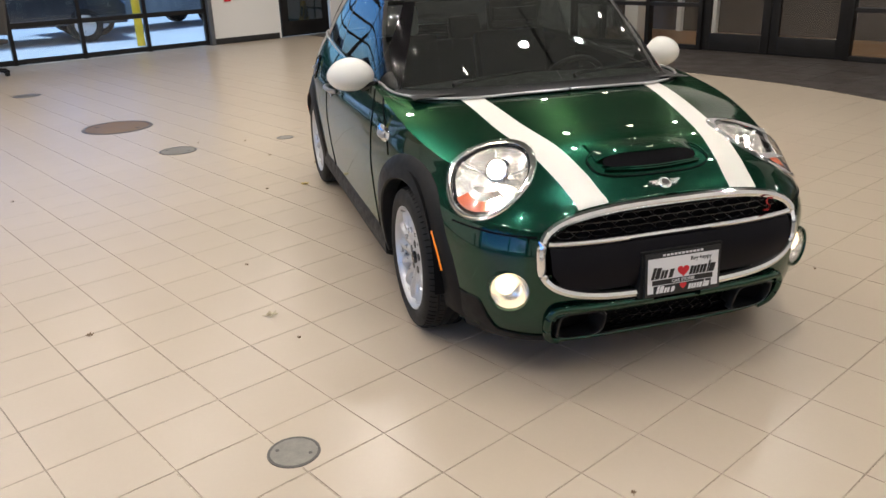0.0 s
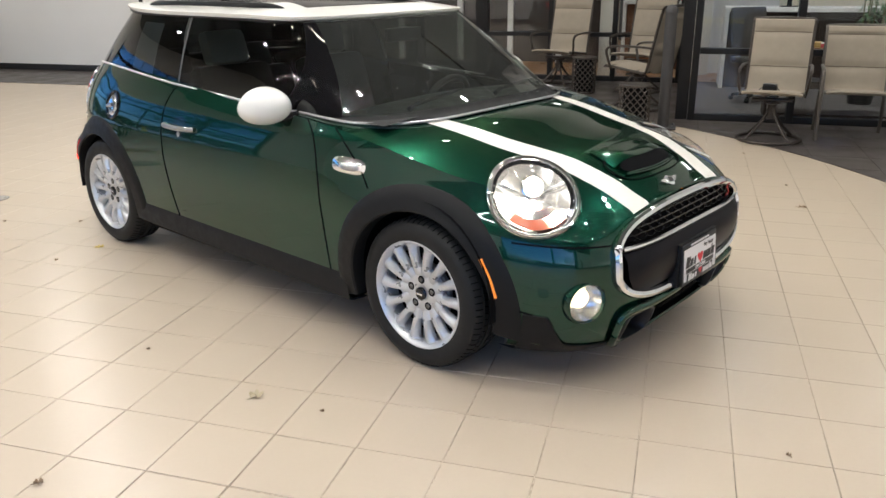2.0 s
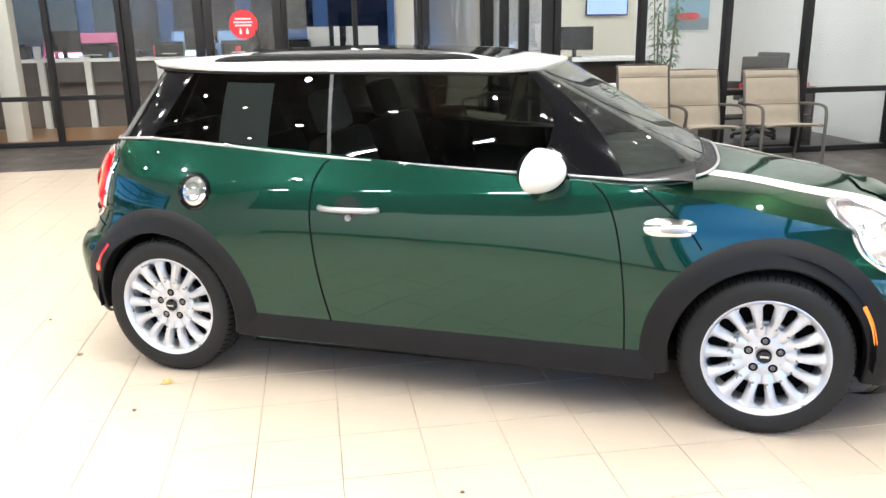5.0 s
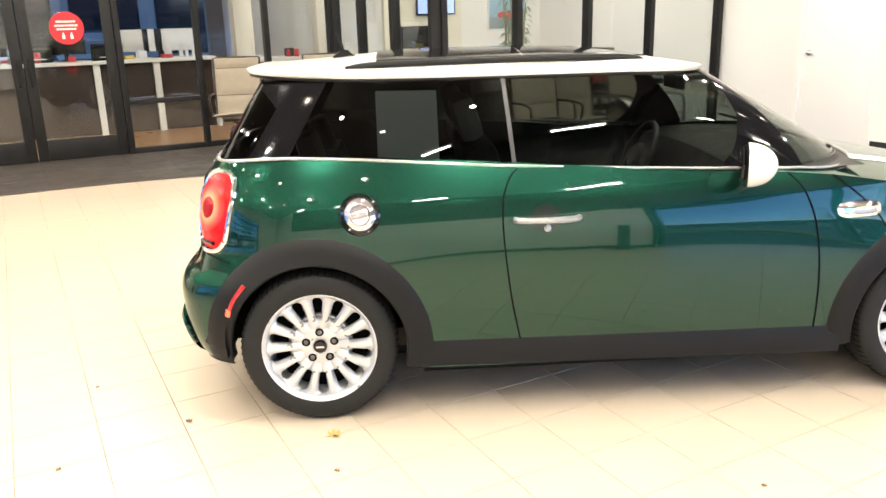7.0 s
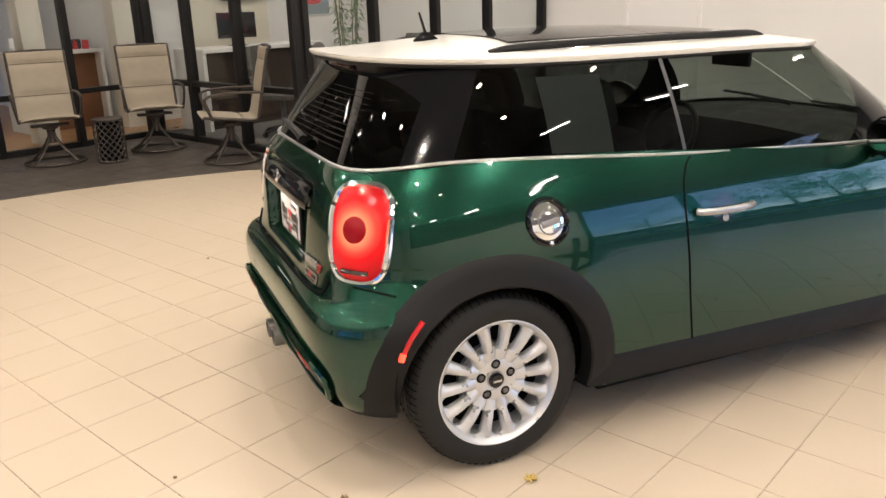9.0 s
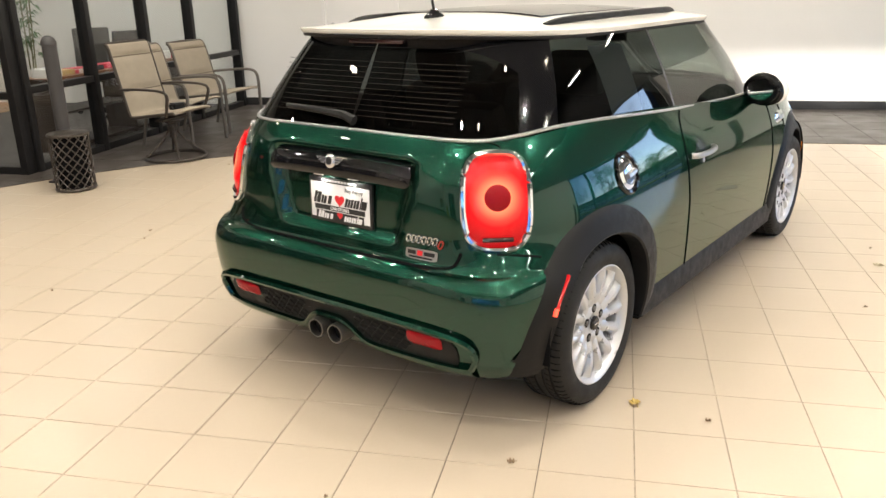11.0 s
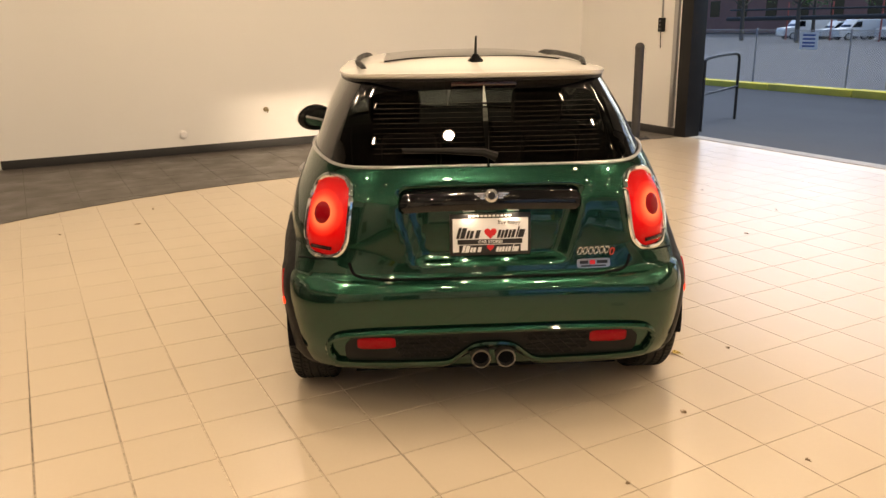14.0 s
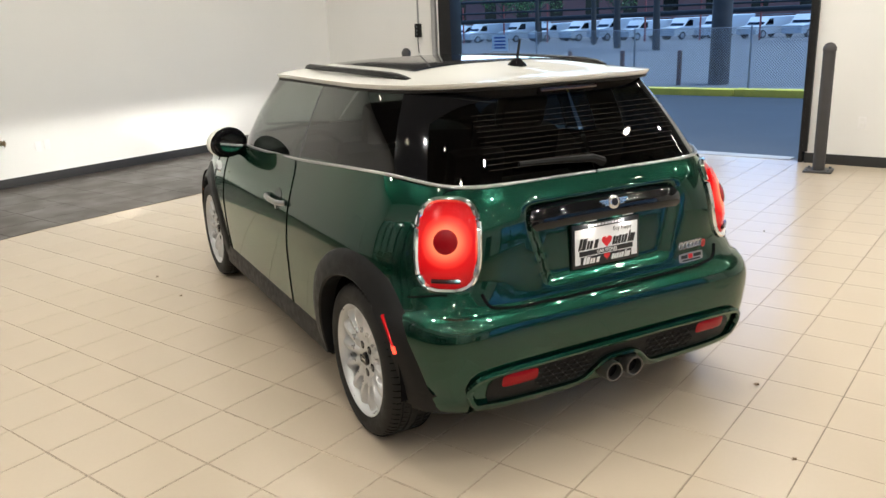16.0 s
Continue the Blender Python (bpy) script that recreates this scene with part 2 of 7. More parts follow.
def lathe(bm, prof, n=32, m=None, closed=False):
    """A turned shape round z from (radius, height) pairs."""
    rings = []
    for r, z in prof:
        if r < 1e-6:
            rings.append([bm.verts.new((0, 0, z))])
        else:
            rings.append([bm.verts.new((r * math.cos(2 * math.pi * j / n), r * math.sin(2 * math.pi * j / n), z)) for j in range(n)])
    pairs = list(zip(rings, rings[1:])) + ([(rings[-1], rings[0])] if closed else [])
    for A, B in pairs:
        for j in range(n):
            k = (j + 1) % n
            q = [A[j % len(A)], A[k % len(A)], B[k % len(B)], B[j % len(B)]]
            q = [v for i, v in enumerate(q) if v not in q[:i]]
            if len(q) > 2:
                bm.faces.new(q)
    if m is not None:
        bmesh.ops.transform(bm, matrix=m, verts=[v for r in rings for v in r])
    bmesh.ops.recalc_face_normals(bm, faces=bm.faces)
    return bm


def sheet(bm, rows, closed=False, flip=False):
    """A surface through rows of points; returns its vertices."""
    V = [[bm.verts.new(p) for p in r] for r in rows]
    for A, B in zip(V, V[1:]):
        n = len(A)
        for j in range(n if closed else n - 1):
            k = (j + 1) % n
            f = (A[j], A[k], B[k], B[j])
            bm.faces.new(f[::-1] if flip else f)
    return V


def thick(bm, t):
    """Gives a sheet a thickness."""
    bmesh.ops.recalc_face_normals(bm, faces=bm.faces)
    bmesh.ops.solidify(bm, geom=list(bm.faces), thickness=t)
    return bm


def pchip(xs, ys):
    """A smooth curve through pairs, with no overshoot."""
    xs, ys = list(xs), list(ys)
    h = [b - a for a, b in zip(xs, xs[1:])]
    d = [(b - a) / k for a, b, k in zip(ys, ys[1:], h)]
    m = [d[0]]
    for i in range(1, len(xs) - 1):
        m.append(0 if d[i - 1] * d[i] <= 0 else 2 * d[i - 1] * d[i] / (d[i - 1] + d[i]))
    m.append(d[-1])

    def f(x):
        if x <= xs[0]:
            return ys[0]
        if x >= xs[-1]:
            return ys[-1]
        i = max(k for k in range(len(xs) - 1) if xs[k] <= x)
        t = (x - xs[i]) / h[i]
        return ((1 + 2 * t) * (1 - t) ** 2 * ys[i] + t * (1 - t) ** 2 * h[i] * m[i] + t * t * (3 - 2 * t) * ys[i + 1] + t * t * (t - 1) * h[i] * m[i + 1])
    return f


# ---- the hall ----
U_E, U_W, V_S, V_N, V_G, U_G = 6.05, -10.95, -5.5, 7.82, 4.85, 1.75
WT = 0.2
DOOR_TOP = 2.5
V_NW = 7.25


def wall(name, label, u0, u1, v0, v1, z0=0.0, z1=CEIL, material=None):
    return solid(name, bx(u0, u1, v0, v1, z0, z1), material or M_WALL, HALL, label, "wall", kind="structure")


w = wall("wall_east", "plain white painted wall of the hall", U_E, U_E + WT, V_S - WT, 2.60)
wall("wall_east_north", "white painted wall beside the office glass", U_E, U_E + WT, 3.60, 12.0)
wall("wall_east_lintel", "white wall above the service door", U_E, U_E + WT, 2.60, 3.60, 2.12, CEIL)
# unseen upper wall, toned dark so the car's side windows mirror dark
M_UPPER = vary(mat("dark_upper_wall", (0.055, 0.055, 0.057), 0.75), 0.8, 0.1, 120, 0.06)
wall("wall_south", "white wall beside the vehicle door", -8.72, -0.82, V_S - WT, V_S, 0.0, DOOR_TOP)
wall("wall_south_east", "white wall between vehicle door and corner", 3.94, U_E, V_S - WT, V_S, 0.0, DOOR_TOP)
wall("wall_south_upper", "dark upper wall over the vehicle door, out of view", -8.72, U_E, V_S - WT, V_S, DOOR_TOP, CEIL, M_UPPER)
wall("wall_south_west", "white wall far from the vehicle door", U_W - WT, -8.72, V_S - WT, V_S)
wall("wall_west_north", "white wall with a fire alarm beside the big window", U_W - WT, U_W, 3.70, 5.2)
wall("wall_west_corner", "white wall past the side entrance", U_W - WT, U_W, 6.4, V_NW)
wall("wall_west_lintel", "white wall above the side entrance", U_W - WT, U_W, 5.2, 6.4, 2.3, CEIL)
wall("wall_west_south", "white wall beside the big window", U_W - WT, U_W, V_S, -3.3)
wall("wall_west_head", "white wall above the big window", U_W - WT, U_W, -3.3, 3.70, 3.3, CEIL)
wall("wall_north_west", "white wall with a thermostat", U_W - WT, -5.74, V_NW, V_N + WT)

# closing walls of the offices behind the glass
M_BACK = vary(mat("office_back_wall", (0.16, 0.15, 0.145), 0.7), 1.0, 0.15, 60)
wall("wall_office_back", "grey rear wall of the offices below its windows", -7.2, U_E + WT, 15.0, 15.0 + WT, 0.0, 0.85, M_BACK)
wall("wall_office_back_head", "grey rear wall of the offices above its windows", -7.2, U_E + WT, 15.0, 15.0 + WT, 2.4, CEIL, M_BACK)
wall("wall_office_back_east", "grey rear wall of the offices", 1.6, U_E + WT, 15.0, 15.0 + WT, 0.85, 2.4, M_BACK)
wall("wall_office_west", "white end wall of the offices", -7.2, -7.0, V_N + WT, 15.0)
wall("wall_office_inner", "cream partition between two offices", 1.95, 2.05, 9.0, 15.0)
wall("wall_office_rear", "light grey office wall with a framed picture", 2.05, U_E, 9.0, 9.12)

solid("ceiling", bx(U_W - WT, U_E + WT, V_S - WT, 15.2, CEIL, CEIL + 0.2), M_CEILING, HALL, "dark painted open ceiling", "ceiling", kind="structure")

# baseboards
for k, (u0, u1, v0, v1) in enumerate(((U_E - 0.014, U_E, V_S + 0.014, 2.56), (U_E - 0.014, U_E, 3.64, V_G - 0.04), (3.94, U_E, V_S, V_S + 0.014), (-8.0, -0.82, V_S, V_S + 0.014), (U_W, -5.74, V_NW - 0.014, V_NW), (U_W, U_W + 0.014, 3.75, 5.15))):
    solid("baseboard", bx(u0, u1, v0, v1, 0.0, 0.105, bevel=0.003), M_BASE, HALL, "black rubber baseboard along the white wall", "baseboard", kind="structure")

# white service door
door = thing("door_1", HALL, "white flush service door, closed, with lever handle", "door", kind="structure")
part("door_leaf", bx(U_E + 0.035, U_E + 0.08, 2.63, 3.57, 0.008, 2.09, bevel=0.003), M_DOORPAINT, door)
for v0, v1, z0, z1 in ((2.575, 2.628, 0.0, 2.15), (3.572, 3.625, 0.0, 2.15), (2.628, 3.572, 2.098, 2.15)):
    part("door_frame", bx(U_E - 0.012, U_E + 0.10, v0, v1, z0, z1, bevel=0.004), M_DOORPAINT, door)
bm = bmesh.new()
lathe(bm, [(0.0, 0.0), (0.032, 0.0), (0.032, 0.008), (0.012, 0.014), (0.012, 0.05), (0.0, 0.05)], 20, Matrix.Translation((U_E + 0.035, 3.49, 1.05)) @ pose(0, 0, 0, 0, -90, 0))
tube(bm, [(U_E - 0.012, 3.49, 1.05), (U_E - 0.014, 3.45, 1.05), (U_E - 0.012, 3.38, 1.046)], 0.011, 8)
part("door_handle", bm, M_SATIN, door, "brushed steel lever handle")


# ---- glass fronts ----
def bar(parent, u0, u1, v0, v1, z0, z1, name="mullion"):
    return part(name, bx(u0, u1, v0, v1, z0, z1, bevel=0.004), M_FRAME, parent)


def pane(parent, u0, u1, v0, v1, z0, z1):
    ob = part("pane", bx(u0, u1, v0, v1, z0, z1), M_CLEAR, parent)
    ob.visible_shadow = False
    return ob


TOP = 3.2
front = thing("window_1", HALL, "dark framed glass shop front of the offices", "window", kind="structure")
us = (-5.7, -5.1, -4.2, -3.28, -1.11, -0.15, 0.76, 1.67)
for u in us:
    bar(front, u - 0.035, u + 0.035, V_N - 0.06, V_N + 0.06, 0.0, TOP)
for a, b in zip(us, us[1:]):
    if a == -3.28:
        bar(front, a + 0.035, b - 0.035, V_N - 0.06, V_N + 0.06, 2.16, 2.26, "rail")
        pane(front, a + 0.035, b - 0.035, V_N - 0.004, V_N + 0.004, 2.26, TOP)
        continue
    for z0, z1 in ((0.0, 0.07), (0.62, 0.68)):
        bar(front, a + 0.035, b - 0.035, V_N - 0.05, V_N + 0.05, z0, z1, "rail")
    pane(front, a + 0.035, b - 0.035, V_N - 0.004, V_N + 0.004, 0.07, 0.62)
    pane(front, a + 0.035, b - 0.035, V_N - 0.004, V_N + 0.004, 0.68, TOP)
wall("wall_north_head", "wall above the glass shop front", -5.7, U_G + 0.05, V_N - 0.06, V_N + 0.14, TOP, CEIL)
for a, b, s in ((-3.24, -2.20, 1), (-2.19, -1.15, -1)):
    leaf = thing("door_2" if s > 0 else "door_3", HALL, "dark framed glass entrance door, closed", "door", kind="structure")
    for u0, u1, z0, z1, nm in ((a, a + 0.12, 0.01, 2.15, "stile"), (b - 0.12, b, 0.01, 2.15, "stile"), (a + 0.12, b - 0.12, 0.01, 0.26, "bottom_rail"), (a + 0.12, b - 0.12, 2.03, 2.15, "top_rail")):
        part(nm, bx(u0, u1, V_N - 0.025, V_N + 0.025, z0, z1, bevel=0.004), M_FRAME, leaf)
    pane(leaf, a + 0.12, b - 0.12, V_N - 0.004, V_N + 0.004, 0.26, 2.03)
    c = b - 0.06 if s > 0 else a + 0.06
    bm = bmesh.new()
    tube(bm, [(c, V_N - 0.03, 0.92), (c, V_N - 0.075, 0.94), (c, V_N - 0.075, 1.20), (c, V_N - 0.03, 1.22)], 0.014, 8)
    part("pull_handle", bm, M_FRAME, leaf)
# round red notice on the door
bm = lathe(bmesh.new(), [(0.0, 0.0), (0.19, 0.0), (0.19, 0.003), (0.0, 0.003)], 48)
notice = thing("door_notice", HALL @ Matrix.Translation((-1.665, V_N - 0.009, 1.57)) @ pose(0, 0, 0, 90, 0, 0), "round red notice with white writing on the glass door", "sign")
part("notice_disc", bm, mat("red_vinyl", (0.75, 0.02, 0.03), 0.45), notice)
M_VINYL = mat("white_vinyl", (0.8, 0.8, 0.8), 0.5)
for y, half in ((0.075, 0.11), (0.03, 0.13), (-0.012, 0.11)):
    bm = bmesh.new()
    n = 7
    for k in range(n):
        x = -half + 2 * half * k / n
        box(bm, x, x + 2 * half / n * 0.8, y - 0.011, y + 0.011, 0.003, 0.0045)
    part("writing_bars", bm, M_VINYL, notice)
for x in (-0.045, 0.045):
    bm = bx(x - 0.016, x + 0.016, -0.125, -0.075, 0.003, 0.0045)
    box(bm, x - 0.009, x + 0.009, -0.07, -0.052, 0.003, 0.0045)
    part("pictogram", bm, M_VINYL, notice)

ret = thing("window_2", HALL, "dark framed glass return beside the chairs", "window", kind="structure")
vs = (V_N - 0.05, 6.85, 5.85, V_G)
for v in vs:
    bar(ret, U_G - 0.06, U_G + 0.06, v - 0.035, v + 0.035, 0.0, TOP)
for b, a in zip(vs, vs[1:]):
    for z0, z1 in ((0.0, 0.07), (0.66, 0.72)):
        bar(ret, U_G - 0.05, U_G + 0.05, a + 0.035, b - 0.035, z0, z1, "rail")
    pane(ret, U_G - 0.004, U_G + 0.004, a + 0.035, b - 0.035, 0.07, 0.66)
    pane(ret, U_G - 0.004, U_G + 0.004, a + 0.035, b - 0.035, 0.72, TOP)
wall("wall_return_head", "wall above the glass return", U_G - 0.06, U_G + 0.14, V_G + 0.14, V_N - 0.06, TOP, CEIL)

side = thing("window_3", HALL, "dark framed glass office front behind the waiting chairs", "window", kind="structure")
us = (U_G + 0.10, 2.82, 3.82, 4.80, 5.98)
for u in us:
    bar(side, u - 0.035, u + 0.035, V_G - 0.06, V_G + 0.06, 0.0, TOP)
for a, b in zip(us, us[1:]):
    for z0, z1 in ((0.0, 0.07), (0.69, 0.75)):
        bar(side, a + 0.035, b - 0.035, V_G - 0.05, V_G + 0.05, z0, z1, "rail")
    pane(side, a + 0.035, b - 0.035, V_G - 0.004, V_G + 0.004, 0.07, 0.69)
    pane(side, a + 0.035, b - 0.035, V_G - 0.004, V_G + 0.004, 0.75, TOP)
wall("wall_side_head", "wall above the glass office front", U_G - 0.06, U_E, V_G - 0.06, V_G + 0.14, TOP, CEIL)

# west: glazed sectional door
west = thing("window_4", HALL, "black framed glazed sectional door to the car park", "window", kind="structure")
vs = (-3.26, -2.1, -0.92, 0.3, 1.4, 2.52, 3.64)
for v in vs:
    bar(west, U_W - 0.09, U_W - 0.01, v - 0.03, v + 0.03, 0.0, 3.3)
for z in (0.05, 0.62, 1.2, 1.78, 2.36, 2.94):
    for a, b in zip(vs, vs[1:]):
        bar(west, U_W - 0.085, U_W - 0.015, a + 0.03, b - 0.03, z - 0.04, z + 0.04, "rail")
for a, b in zip(vs, vs[1:]):
    pane(west, U_W - 0.052, U_W - 0.046, a + 0.03, b - 0.03, 0.09, 3.3)
for v in (3.70, -3.32):
    part("door_track", bx(U_W - 0.01, U_W + 0.09, v - 0.04, v + 0.04, 0.0, 3.4, bevel=0.004), M_STEEL, west)
sd = thing("door_4", HALL, "dark side entrance door with glass", "door", kind="structure")
part("door_leaf", bx(U_W - 0.08, U_W - 0.02, 5.24, 6.36, 0.01, 2.26, bevel=0.004), M_FRAME, sd)
part("door_pane", bx(U_W - 0.018, U_W - 0.012, 5.40, 6.20, 0.3, 2.1), mat("dark_door_glass", (0.01, 0.02, 0.03), 0.05, 0, 0.5), sd)

# south: frame and tracks of the open vehicle door
frame_s = thing("door_5", HALL, "open vehicle door with dark steel jambs", "door", kind="structure")
for u0, u1 in ((3.74, 3.94), (-0.80, -0.76)):
    part("jamb", bx(u0, u1, V_S - 0.24, V_S + 0.012, 0.0, DOOR_TOP, bevel=0.006), M_FRAME, frame_s)
for u, w, m in ((4.0, 0.035, M_SATIN), (-0.825, 0.022, M_FRAME)):
    part("track", bx(u - w, u + w, V_S + 0.003, V_S + 0.05, 0.12, DOOR_TOP + 0.1, bevel=0.004), m, frame_s)
part("header_seal", bx(-0.76, 3.74, V_S - 0.30, V_S - 0.205, DOOR_TOP - 0.06, DOOR_TOP), M_STEEL, frame_s)
part("threshold", bx(-0.66, 3.80, V_S - 0.26, V_S - 0.06, -0.02, 0.006, bevel=0.003), vary(mat("concrete_sill", (0.33, 0.32, 0.31), 0.8), 5, 0.2, 90, 0.2), frame_s)

# ---- ceiling lights ----
M_DISC = mat("lit_downlight", (0.9, 0.85, 0.75), 0.5, emit=(1.0, 0.86, 0.66), strength=130)
M_TUBE = mat("lit_tube", (0.9, 0.9, 0.88), 0.5, emit=(1.0, 0.93, 0.82), strength=10)


def downlight(u, v):
    root = thing("downlight", hall(u, v, CEIL - 0.001), "round white ceiling downlight, lit", "ceiling light", "ceiling downlights")
    part("trim_ring", lathe(bmesh.new(), [(0.055, -0.012), (0.085, -0.014), (0.09, 0.0), (0.055, 0.0)], 20, closed=True), M_CEILING, root)
    part("diffuser", lathe(bmesh.new(), [(0.0, -0.006), (0.054, -0.006)], 20), M_DISC, root)


def tube_light(u, v, turn=0):
    o = thing("tube_light", hall(u, v, CEIL - 0.35, turn), "short white tube ceiling light, lit", "ceiling light", "ceiling tube lights")
    part("housing", bx(-0.33, 0.33, -0.06, 0.06, 0.0, 0.05, bevel=0.01), M_STEEL, o)
    part("tube", tube(bmesh.new(), [(-0.30, 0, -0.02), (0.30, 0, -0.02)], 0.022, 10), M_TUBE, o)
    for x in (-0.25, 0.25):
        part("hanger", bx(x - 0.006, x + 0.006, -0.006, 0.006, 0.05, 0.35), M_STEEL, o)


for i in range(9):
    for j in range(7):
        u, v = -8.5 + 1.68 * i, -3.3 + 1.62 * j
        if u > 1.5 and v > 4.5:
            continue
        downlight(u, v)
        if (i + j) % 2 == 0:
            lamp(u, v, CEIL - 0.03, 0.09, 66 if -4 < u < 3.2 and v < 3 else 36 if u > 3.2 else 40)
for u in (-7.0, -5.0, -3.0, -1.0, 1.0, 3.0):
    for v in (-4.7,):
        tube_light(u + (0.5 if v > -4 else 0), v, 12)
        lamp(u + (0.5 if v > -4 else 0), v, CEIL - 0.40, 0.6, 30, (1.0, 0.93, 0.84), 0.06, 12)
from mathutils.bvhtree import BVHTree
# ---- the car: nose towards +x, on the ground at z = 0 ----
AX = 1.2475
NF, NR = 4.4, 7.5
HUB_Y = 0.735
W_OF = pchip((0.14, 0.22, 0.34, 0.5, 0.62, 0.74, 0.86, 0.96, 1.06), (0.785, 0.822, 0.842, 0.857, 0.862, 0.854, 0.824, 0.780, 0.73))
XF_OF = pchip((0.14, 0.2, 0.28, 0.4, 0.52, 0.6, 0.66, 0.7, 0.74, 0.8, 0.9, 1.1), (1.90, 1.955, 1.985, 2.0, 1.998, 1.985, 1.955, 1.915, 1.87, 1.82, 1.78, 1.75))
XR_OF = pchip((0.14, 0.22, 0.3, 0.42, 0.53, 0.575, 0.594, 0.604, 0.612, 0.66, 0.75, 0.86, 0.95, 1.02, 1.08), (1.66, 1.74, 1.79, 1.82, 1.827, 1.819, 1.803, 1.775, 1.764, 1.754, 1.748, 1.738, 1.712, 1.665, 1.61))

NF_OF = pchip((0.2, 0.5, 0.6, 0.7, 0.78, 0.9, 1.1), (4.9, 4.8, 4.4, 3.8, 3.7, 4.2, 4.6))

NR_OF = pchip((0.2, 0.5, 0.62, 0.72, 1.1), (8.0, 7.8, 6.4, 5.3, 5.2))


def dent(y, z):
    """Depth of the number-plate niche in the tailgate."""
    def step(a, b, v):
        t = min(max((v - a) / (b - a), 0), 1)
        return t * t * (3 - 2 * t)
    half = 0.340 + (0.30 if z < 0.86 else 0.05) * (z - 0.86)
    return 0.038 * step(half + 0.012, half - 0.03, abs(y)) * step(0.652, 0.684, z) * step(0.955, 0.925, z)


HEAD = Vector((1.641, 0.604, 0.747))
HEAD_AXIS = Vector((0.655, 0.655, 0.377)).normalized()
HEAD_R = 0.175


def in_lamp(c):
    """Inside the round hole for a headlamp."""
    d = Vector((c.x, abs(c.y), c.z)) - HEAD
    return c.x > 1.3 and (d - HEAD_AXIS * d.dot(HEAD_AXIS)).length < HEAD_R - 0.016


def clear_lamp(p):
    """Pushes a point of the skin out of the headlamp's hole."""
    d = Vector((p[0], abs(p[1]), p[2])) - HEAD
    flat = d - HEAD_AXIS * d.dot(HEAD_AXIS)
    if p[0] > 1.3 and 1e-4 < flat.length < HEAD_R - 0.012:
        d += flat.normalized() * (HEAD_R - 0.012 - flat.length)
        q = HEAD + d
        hit = SKIN.ray_cast(q + HEAD_AXIS * 0.3, -HEAD_AXIS)[0] or q
        return Vector((hit.x, math.copysign(hit.y, p[1]), hit.z))
    d = Vector((p[0], abs(p[1]), p[2])) - FOG
    flat = d - FOG_AXIS * d.dot(FOG_AXIS)
    if p[0] > 1.5 and 1e-4 < flat.length < 0.074:
        q = Vector(p) + Vector((1, math.copysign(1, p[1]), 1)) * flat.normalized() * (0.074 - flat.length)
        return Vector((front_x(q.y, q.z), q.y, q.z))
    return Vector(p)


def side_y(x, z):
    """Half-width of the body at that length and height."""
    a, n = (XF_OF(z), NF_OF(z)) if x > 0 else (XR_OF(z), NR_OF(z))
    return W_OF(z) * max(1 - min(abs(x) / a, 1) ** n, 0) ** (1 / n)


def front_x(y, z):
    n = NF_OF(z)
    return XF_OF(z) * max(1 - min(abs(y) / W_OF(z), 1) ** n, 0) ** (1 / n)


FOG = Vector((front_x(0.622, 0.385) + 0.002, 0.622, 0.385))
FOG_AXIS = Vector((0.90, 0.42, 0.02)).normalized()


def rear_x(y, z):
    n = NR_OF(z)
    return -XR_OF(z) * max(1 - min(abs(y) / W_OF(z), 1) ** n, 0) ** (1 / n) + dent(y, z)


def ring_angles(a_f, a_r, w, nf, nr, step):
    """Angles of even steps along half an outline, front to rear."""
    pts = []
    for i in range(2001):
        q = math.pi * i / 2000
        c, s = math.cos(q), math.sin(q)
        a, n = (a_f, nf) if c >= 0 else (a_r, nr)
        pts.append((q, math.copysign(abs(c) ** (2 / n), c) * a, s ** (2 / n) * w))
    run, out = 0.0, [0.0]
    total = sum(math.hypot(b[1] - a[1], b[2] - a[2]) for a, b in zip(pts, pts[1:]))
    k = round(total / step)
    for a, b in zip(pts, pts[1:]):
        run += math.hypot(b[1] - a[1], b[2] - a[2])
        if run >= total * len(out) / k and len(out) < k:
            out.append(b[0])
    return out + [math.pi]


def outline(q, a_f, a_r, w, nf, nr):
    c, s = math.cos(q), abs(math.sin(q))
    a, n = (a_f, nf) if c >= 0 else (a_r, nr)
    return math.copysign(abs(c) ** (2 / n), c) * a, s ** (2 / n) * w


ANG = ring_angles(2.0, 1.82, 0.848, NF, NR, 0.022)
BELT = pchip((-1.75, -1.45, -0.46, 0.3, 0.62, 0.85, 1.1, 1.35, 1.6, 1.78, 1.9, 1.95, 2.0), (1.02, 1.04, 0.99, 0.953, 0.94, 0.925, 0.895, 0.855, 0.80, 0.755, 0.71, 0.69, 0.68))
FOOT = pchip((-1.85, -1.6, -1.2, -0.8, 0.8, 1.2, 1.6, 1.9, 2.0), (0.24, 0.24, 0.22, 0.20, 0.19, 0.18, 0.175, 0.165, 0.165))
LEV = 64
CAR = Matrix.Translation((-1.25, -0.60, 0)) @ pose(0, 0, 0, 0, 0, 0.5) @ Matrix.Translation((1.25, 0.60, 0))  # the car stands slightly askew
car = thing("car", CAR, "dark green small hatchback with white roof, bonnet stripes, lit lamps", "car")


def body_row(k, sgn):
    row = []
    for q in ANG:
        xr, _ = outline(q, 2.0, 1.82, 0.848, NF, NR)
        z = FOOT(xr) + (BELT(xr) - FOOT(xr)) * k / LEV
        x, y = outline(q, XF_OF(z), XR_OF(z), W_OF(z), NF_OF(z), NR_OF(z))
        row.append((x + (dent(y, z) if x < -1 else 0), sgn * y, z))
    return row


